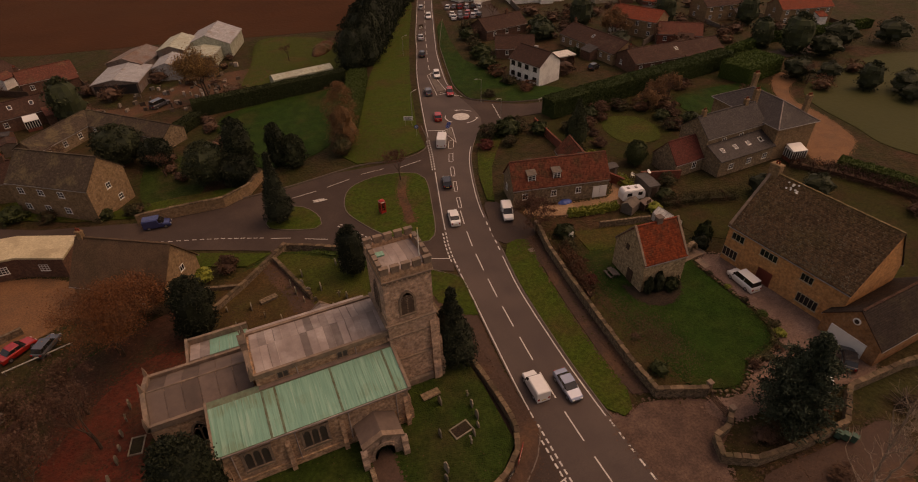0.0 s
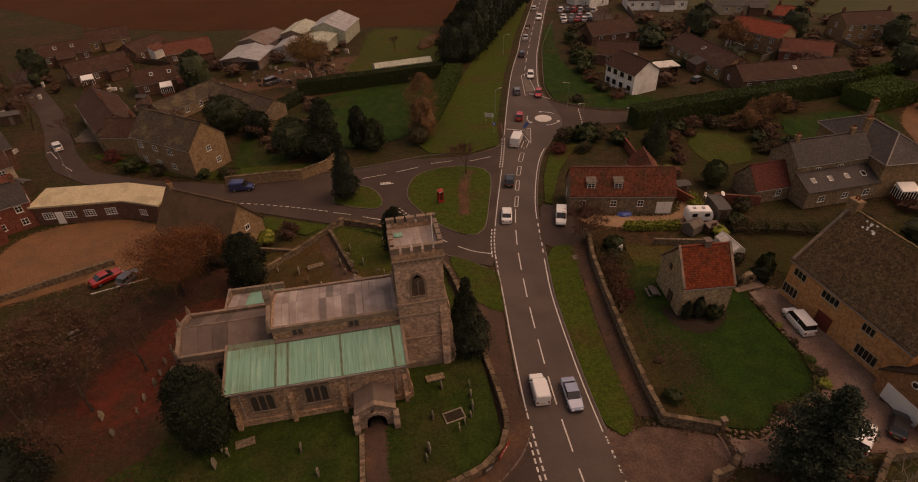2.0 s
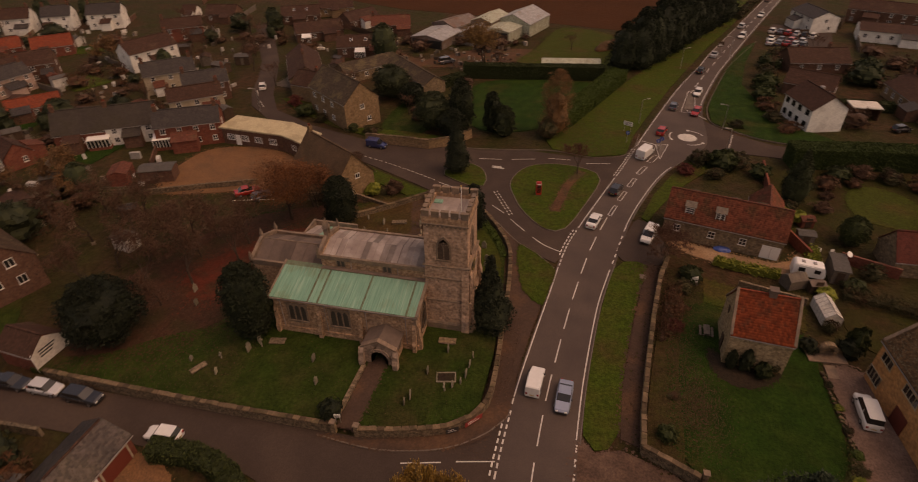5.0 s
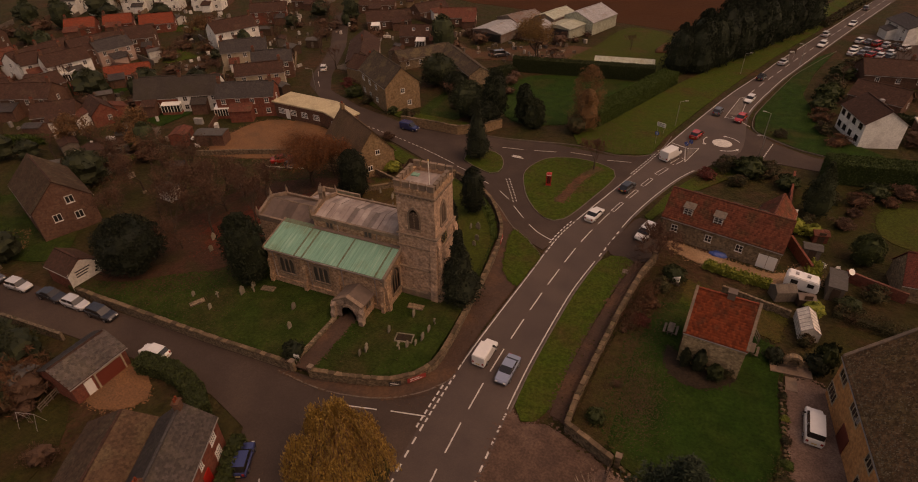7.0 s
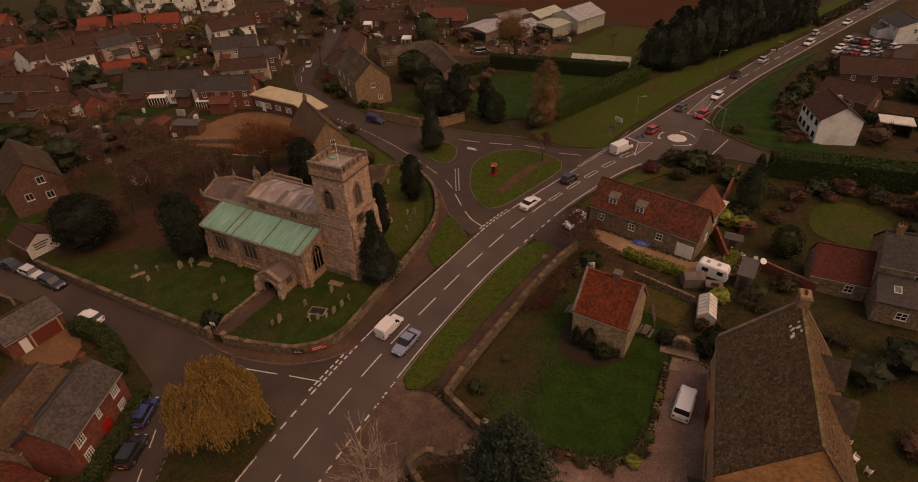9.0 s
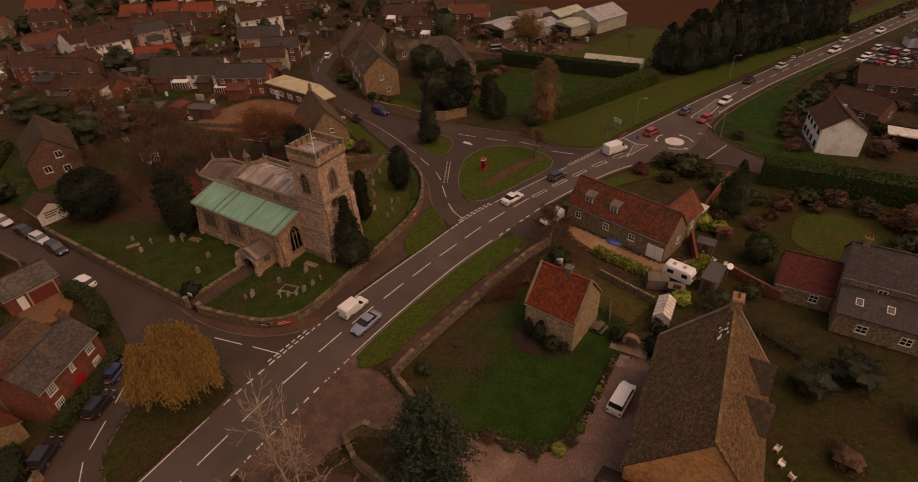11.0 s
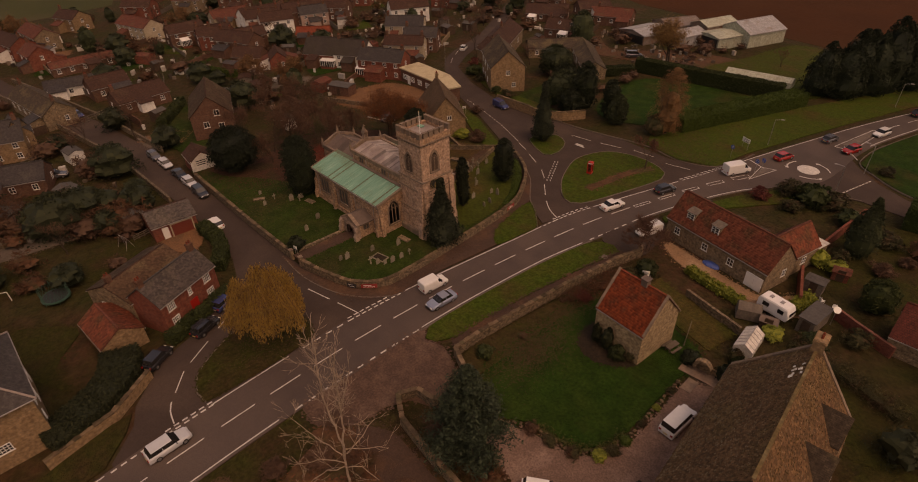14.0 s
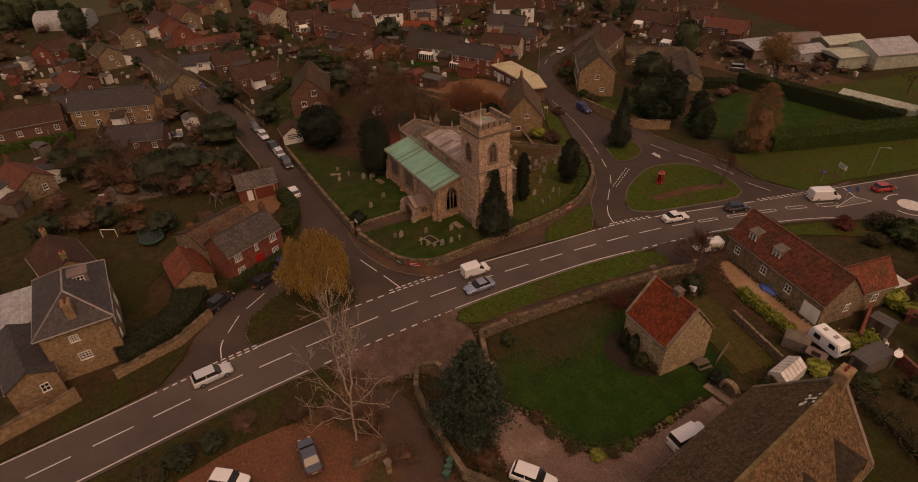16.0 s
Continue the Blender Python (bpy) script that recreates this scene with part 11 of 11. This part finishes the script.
wooden_gate(41.95, 23.3, -95, 3.7)


def fence(label, pts, h=1.2, post=1.8, material=None):
    ob = thing("fence", label, "fence", pose(pts[0][0], pts[0][1], 0))
    ox, oy = pts[0]
    mat_ = material or grey_wood
    for p, q in zip(pts, pts[1:]):
        d = math.dist(p, q)
        n = max(1, round(d / post))
        yaw = math.degrees(math.atan2(q[1] - p[1], q[0] - p[0]))
        for i in range(n + 1):
            t = i / n
            part("post", boxes((-0.05, 0.05, -0.05, 0.05, -0.2, h)), mat_, ob, m=pose(p[0] - ox + (q[0] - p[0]) * t, p[1] - oy + (q[1] - p[1]) * t, 0, 0, 0, yaw))
        for z in (0.35, 0.75, 1.1):
            part("rail", boxes((0, d, -0.03, 0.03, h * z - 0.12, h * z)), mat_, ob, m=pose(p[0] - ox, p[1] - oy, 0, 0, 0, yaw))


fence("grey wooden fence behind the gardens", [(-60, -4), (-66, 8), (-70, 10)], 1.4)
fence("dark wooden fence between gardens", [(-26, 8), (-34, 6), (-44, 5)], 1.6, 1.8, dark_wood)
fence("dark wooden fence between gardens", [(-40, -10), (-56, -16)], 1.5, 1.8, dark_wood)
fence("grey wooden fence beside the village yard", [(-50, 62), (-58, 60), (-66, 66)], 1.5)
fence("grey wooden fence between gardens", [(-78, 14), (-86, 36), (-98, 40)], 1.4)
fence("pale wooden fence behind the garage", [(-18.0, 6.4), (-18.6, 9.0)], 0.9, 0.9, grey_wood)
fence("grey wooden fence beside the drive", [(55.5, 47.2), (54.5, 50.6)], 1.2)


def goal(x, y, yaw):
    ob = thing("football_goal", "small white garden football goal on the lawn", "goal", pose(x, y, 0, 0, 0, yaw))
    for s in (-1.2, 1.2):
        part("post", tube(bmesh.new(), (s, 0, 0), (s, 0, 1.5), 0.05, 0.05, 8), white_paint, ob)
    part("crossbar", tube(bmesh.new(), (-1.2, 0, 1.5), (1.2, 0, 1.5), 0.05, 0.05, 8), white_paint, ob)


goal(-15.6, -12.2, 60)


def swing_frame(x, y, yaw):
    ob = thing("swing_frame", "grey tubular garden swing frame on the grass", "swing", pose(x, y, 0, 0, 0, yaw))
    for sx in (-1.1, 1.1):
        for sy in (-0.7, 0.7):
            part("leg", tube(bmesh.new(), (sx, sy, 0), (sx, 0, 2.0), 0.028, 0.028, 6), grey_paint, ob)
    part("crossbar", tube(bmesh.new(), (-1.1, 0, 2.0), (1.1, 0, 2.0), 0.028, 0.028, 6), grey_paint, ob)
    for sx in (-0.25, 0.25):
        part("chain", tube(bmesh.new(), (sx, 0, 2.0), (sx, 0, 0.5), 0.012, 0.012, 4), steel, ob)
    part("seat", boxes((-0.3, 0.3, -0.12, 0.12, 0.46, 0.5)), dark_wood, ob)


swing_frame(-17.2, 4.9, 15)


def trampoline(x, y):
    ob = thing("trampoline", "round green netted trampoline in a garden", "trampoline", pose(x, y, 0))
    part("mat", tube(bmesh.new(), (0, 0, 0.7), (0, 0, 0.75), 1.6, 1.6, 24), black_paint, ob)
    part("skirt", tube(bmesh.new(), (0, 0, 0.45), (0, 0, 0.7), 1.85, 1.85, 24), dark_green, ob)
    bm = bmesh.new()
    for k in range(24):
        a, b = k * math.tau / 24, (k + 1) * math.tau / 24
        tube(bm, (1.75 * math.cos(a), 1.75 * math.sin(a), 0.75), (1.75 * math.cos(b), 1.75 * math.sin(b), 2.2), 0.025, 0.025, 4)
        tube(bm, (1.75 * math.cos(b), 1.75 * math.sin(b), 0.75), (1.75 * math.cos(a), 1.75 * math.sin(a), 2.2), 0.025, 0.025, 4)
    part("net", bm, dark_green, ob, "dark green netting", kind="stuff")
    for k in range(6):
        a = k * math.tau / 6
        part("pole", tube(bmesh.new(), (1.75 * math.cos(a), 1.75 * math.sin(a), 0), (1.75 * math.cos(a), 1.75 * math.sin(a), 2.3), 0.03, 0.03, 6), dark_green, ob)


dark_green = plain("dark_green_canvas", (0.03, 0.09, 0.06), 0.7)
trampoline(-10.6, -6.4)
tub = thing("water_butt", "round white tub on the garden path", "tub", pose(-7.8, -2.2, 0))
part("body", tube(bmesh.new(), (0, 0, 0), (0, 0, 0.4), 0.42, 0.55, 18), white_render, tub)


def dish(x, y, z):
    ob = thing("satellite_dish", "white satellite dish on a short pole", "dish", pose(x, y, 0))
    part("pole", tube(bmesh.new(), (0, 0, 0), (0, 0, z), 0.04, 0.04, 8), steel, ob)
    part("bowl", tube(bmesh.new(), (0, 0, z), (0.06, -0.1, z + 0.12), 0.3, 0.45, 16), white_paint, ob)


dish(66.6, 63.6, 2.5)


def table_set(x, y, yaw, label="grey wooden garden table with benches", wood=None):
    wood = wood or grey_wood
    ob = thing("picnic_table", label, "table", pose(x, y, 0.05, 0, 0, yaw))
    part("tabletop", boxes((-0.9, 0.9, -0.38, 0.38, 0.7, 0.76)), wood, ob)
    for s in (-1, 1):
        part("bench", boxes((-0.9, 0.9, s * 0.72 - 0.14, s * 0.72 + 0.14, 0.42, 0.47)), wood, ob)
        part("leg", boxes((s * 0.7 - 0.04, s * 0.7 + 0.04, -0.75, 0.75, 0.36, 0.42), (s * 0.7 - 0.04, s * 0.7 + 0.04, -0.3, -0.22, 0, 0.7), (s * 0.7 - 0.04, s * 0.7 + 0.04, 0.22, 0.3, 0, 0.7)), wood, ob)


table_set(54.7, 45.6, 80, "pale stone garden table against the barn gable", old_patio)
table_set(45.4, 45.6, 85, "stone and timber seat beside the barn")
table_set(-31, 54.6, 30)


def bins(x, y, n, label="green wheeled bin by the wall"):
    for i in range(n):
        ob = thing("wheelie_bin", label, "bin", pose(x + 0.5 * i, y - 0.5 * i, 0.02, 0, 0, 20), "wheeled bins")
        part("tub", loft(bmesh.new(), [[(-0.22, -0.26, 0.08), (0.22, -0.26, 0.08), (0.22, 0.26, 0.08), (-0.22, 0.26, 0.08)], [(-0.28, -0.34, 1.0), (0.28, -0.34, 1.0), (0.28, 0.34, 1.0), (-0.28, 0.34, 1.0)]]), dark_green, ob)
        part("lid", boxes((-0.3, 0.3, -0.37, 0.37, 1.0, 1.07)), dark_green, ob)


bins(50.2, 13.9, 3)
tank = thing("water_tank", "small white oil tank on a plinth", "tank", pose(45.0, 55.8, 0))
part("plinth", boxes((-0.6, 0.6, -0.5, 0.5, -0.1, 0.4)), kerb_stone, tank)
part("drum", bevelled(boxes((-0.5, 0.5, -0.42, 0.42, 0.4, 1.4)), 0.1), white_paint, tank)
sheet = thing("covered_heap", "heap under a blue plastic sheet by the cottage wall", "heap", pose(50.2, 64.9, 0))
bm = bmesh.new()
bmesh.ops.create_icosphere(bm, subdivisions=3, radius=1.0, matrix=Matrix.Diagonal((1.3, 0.7, 0.5, 1)))
for v in bm.verts:
    v.co *= 1 + 0.2 * noise.noise(v.co * 2.3)
part("sheet", bm, blue_paint, sheet)
logs = thing("log_pile", "heap of brown cut branches by the wall", "wood pile", pose(61, 13.4, 0))
for i in range(26):
    a = random.Random(i).uniform(0, 3.1)
    r = random.Random(i + 50)
    cx, cy, cz = r.uniform(-1.6, 1.6), r.uniform(-1, 1), r.uniform(0.1, 0.7)
    part("branch", tube(bmesh.new(), (cx - math.cos(a), cy - math.sin(a), cz), (cx + math.cos(a), cy + math.sin(a), cz + 0.1), 0.09, 0.06, 6), bark, logs)
heap = thing("soil_heap", "long heap of brown soil in the paddock", "heap", pose(33.0, 167.5, 0, 0, 0, 58))
bm = bmesh.new()
bmesh.ops.create_icosphere(bm, subdivisions=4, radius=1.0, matrix=Matrix.Diagonal((7.0, 2.4, 1.5, 1)))
for v in bm.verts:
    v.co.z *= 1 + 0.5 * noise.noise(v.co * 0.55)
    v.co.y *= 1 + 0.3 * noise.noise(v.co * 0.4)
part("soil", bm, brown_leaves, heap)


def garden_chair(x, y, yaw):
    ob = thing("garden_chair", "white plastic garden chair on bare ground", "chair", pose(x, y, 0, 0, 0, yaw), "garden chairs")
    part("seat", bevelled(boxes((-0.26, 0.26, -0.26, 0.26, 0.4, 0.45)), 0.015), white_paint, ob)
    part("backrest", bevelled(boxes((-0.26, 0.26, 0.24, 0.29, 0.45, 0.95)), 0.015), white_paint, ob)
    for sx in (-1, 1):
        part("armrest", boxes((sx * 0.27 - 0.03, sx * 0.27 + 0.03, -0.24, 0.26, 0.62, 0.66)), white_paint, ob)
        for sy in (-1, 1):
            part("leg", boxes((sx * 0.24 - 0.025, sx * 0.24 + 0.025, sy * 0.23 - 0.025, sy * 0.23 + 0.025, 0, 0.4)), white_paint, ob)


for x, y, a in ((62.9, 76.6, 20), (63.7, 76.2, 80), (64.3, 67.2, 140), (66.0, 66.6, 10), (76.6, 36.4, 60), (77.6, 35.4, 150), (76.0, 38.0, 250)):
    garden_chair(x, y, a)
pier = thing("low_wall", "low stone wall between two square piers", "wall", pose(45.3, 5.9, 0, 0, 0, 90))
part("wall", bevelled(boxes((0.25, 2.75, -0.16, 0.16, -0.2, 0.6)), 0.03), wall_stone, pier)
for k in (0.0, 3.0):
    part("pier", bevelled(boxes((k - 0.27, k + 0.27, -0.27, 0.27, -0.2, 1.0)), 0.03), wall_stone, pier)
    part("cap", bevelled(boxes((k - 0.34, k + 0.34, -0.34, 0.34, 1.0, 1.14)), 0.04), cope, pier)
rail = thing("timber_barrier", "low pale timber barrier below the parked cars", "barrier", pose(-31.5, 62.4, 0, 0, 0, 14.8))
for k in range(4):
    part("post", boxes((2.4 * k, 2.4 * k + 0.14, -0.07, 0.07, -0.2, 0.5)), grey_wood, rail)
part("rail", bevelled(boxes((-0.1, 7.5, -0.06, 0.06, 0.5, 0.64)), 0.02), white_render, rail)
tagged(part("manhole_cover", boxes((37.7, 38.6, 55.2, 56.2, 0.05, 0.112)), kerb_stone), "pale concrete cover set in the verge", "cover")
# edging stones of the lawn beside the drive
edge = thing("lawn_edging", "row of rough edging stones beside the lawn", "edging")
rnd_e = random.Random(4)
line = smooth_line([(57.9, 41.6), (57.9, 36.4), (57.8, 30.4), (55.2, 25.8), (50.2, 25.0), (46.4, 22.8), (42.9, 23.9)], step=0.55)
for i, (x, y) in enumerate(line):
    bm = bevelled(boxes((-0.22, 0.22, -0.14, 0.14, -0.05, 0.16 + rnd_e.uniform(0, 0.12))), 0.04)
    part("stone", bm, cope, edge, m=pose(x + rnd_e.uniform(-0.08, 0.08), y + rnd_e.uniform(-0.08, 0.08), 0.03, rnd_e.uniform(-6, 6), 0, rnd_e.uniform(0, 180)))


# ---- garden clutter far off, past counting ----
def clutter():
    rnd = random.Random(77)
    bm = bmesh.new()
    k = 0
    while k < 420:
        x, y = rnd.uniform(-170, -22), rnd.uniform(-45, 172)
        if rnd.random() < 0.18:
            x, y = rnd.uniform(-34, 8), rnd.uniform(138, 172)
        if not free(x, y, 0.4) or (-36 < x < 22 and 22 < y < 72):
            continue
        w, d, h = rnd.uniform(0.3, 1.3), rnd.uniform(0.3, 1.0), rnd.uniform(0.25, 1.1)
        box(bm, -w / 2, w / 2, -d / 2, d / 2, -0.2, h, pose(x, y, 0, 0, 0, rnd.uniform(0, 180)))
        k += 1
    bm_dark = bm
    m = surface("mixed_garden_objects", (0.2, 0.15, 0.11), (0.09, 0.07, 0.055), 0.3, (0.4, 0.36, 0.31), 0.2, spread=0.75)
    bm = bmesh.new()
    k = 0
    while k < 170:
        x, y = rnd.uniform(-150, -48), rnd.uniform(-40, 165)
        if not free(x, y, 0.2) or (-36 < x < 22 and 22 < y < 72):
            continue
        w, d, h = rnd.uniform(0.4, 2.0), rnd.uniform(0.4, 1.1), rnd.uniform(0.4, 1.3)
        box(bm, -w / 2, w / 2, -d / 2, d / 2, -0.2, h, pose(x, y, 0, 0, 0, rnd.uniform(0, 180)))
        k += 1
    tagged(part("pale_clutter", bm, surface("pale_garden_objects", (0.6, 0.56, 0.5), (0.4, 0.37, 0.33), 0.3, (0.3, 0.25, 0.2), 0.2, spread=0.4)), "pale cold frames, tanks and boxes scattered in gardens", "clutter", kind="stuff")
    tagged(part("garden_clutter", bm_dark, m), "small crates, pots and boxes scattered in gardens", "clutter", kind="stuff")


clutter()


# ---- fallen leaves and tufts near the road, past counting ----
def litter():
    rnd = np.random.RandomState(3)
    zones = ((35.0, 27, 36.6, 58, 900, 0.06), (37.6, 27, 41.5, 57, 1500, 0.1), (-9, 23.5, 18, 34, 400, 0.72), (32.4, 9, 36, 16, 250, 0.02), (12, 22.2, 22, 27, 500, 0.08), (20.5, 29, 22.4, 44, 900, 0.08), (38, 6, 50, 12, 900, 0.03), (-36, 23, -9, 63, 9000, 0.73), (32, 9, 44, 15, 700, 0.03))
    P = [np.stack([rnd.uniform(x0, x1, n), rnd.uniform(y0, y1, n), np.full(n, z)], 1) for x0, y0, x1, y1, n, z in zones]
    # drifts that thin out at their edges: centre, spread, count, height
    for cx, cy, sx, sy, n, z in ((43.2, 33.6, 1.5, 3.0, 5200, 0.07), (41.8, 43, 1.2, 4.5, 1800, 0.07), (42.8, 53, 1.4, 3.0, 1500, 0.09), (39.2, 57.2, 1.6, 1.3, 900, 0.12), (18.2, 11, 2.6, 3.2, 1500, 0.12), (23, 87.5, 4, 2.2, 600, 0.14), (30, 95, 5, 3, 2600, 0.1), (26, 104, 2.4, 5, 2600, 0.1), (40, 4, 4, 6, 2500, 0.02), (46, 15.8, 5, 1.6, 1200, 0.02)):
        P.append(np.stack([rnd.normal(cx, sx, n), rnd.normal(cy, sy, n), np.full(n, z)], 1))
    P = np.concatenate(P)
    v = leaf_quads(P, 0.1, rnd, 0.9)
    tagged(quads("fallen_leaves", v, brown_leaf), "brown fallen leaves on footways and borders", "leaves", kind="stuff")


litter()
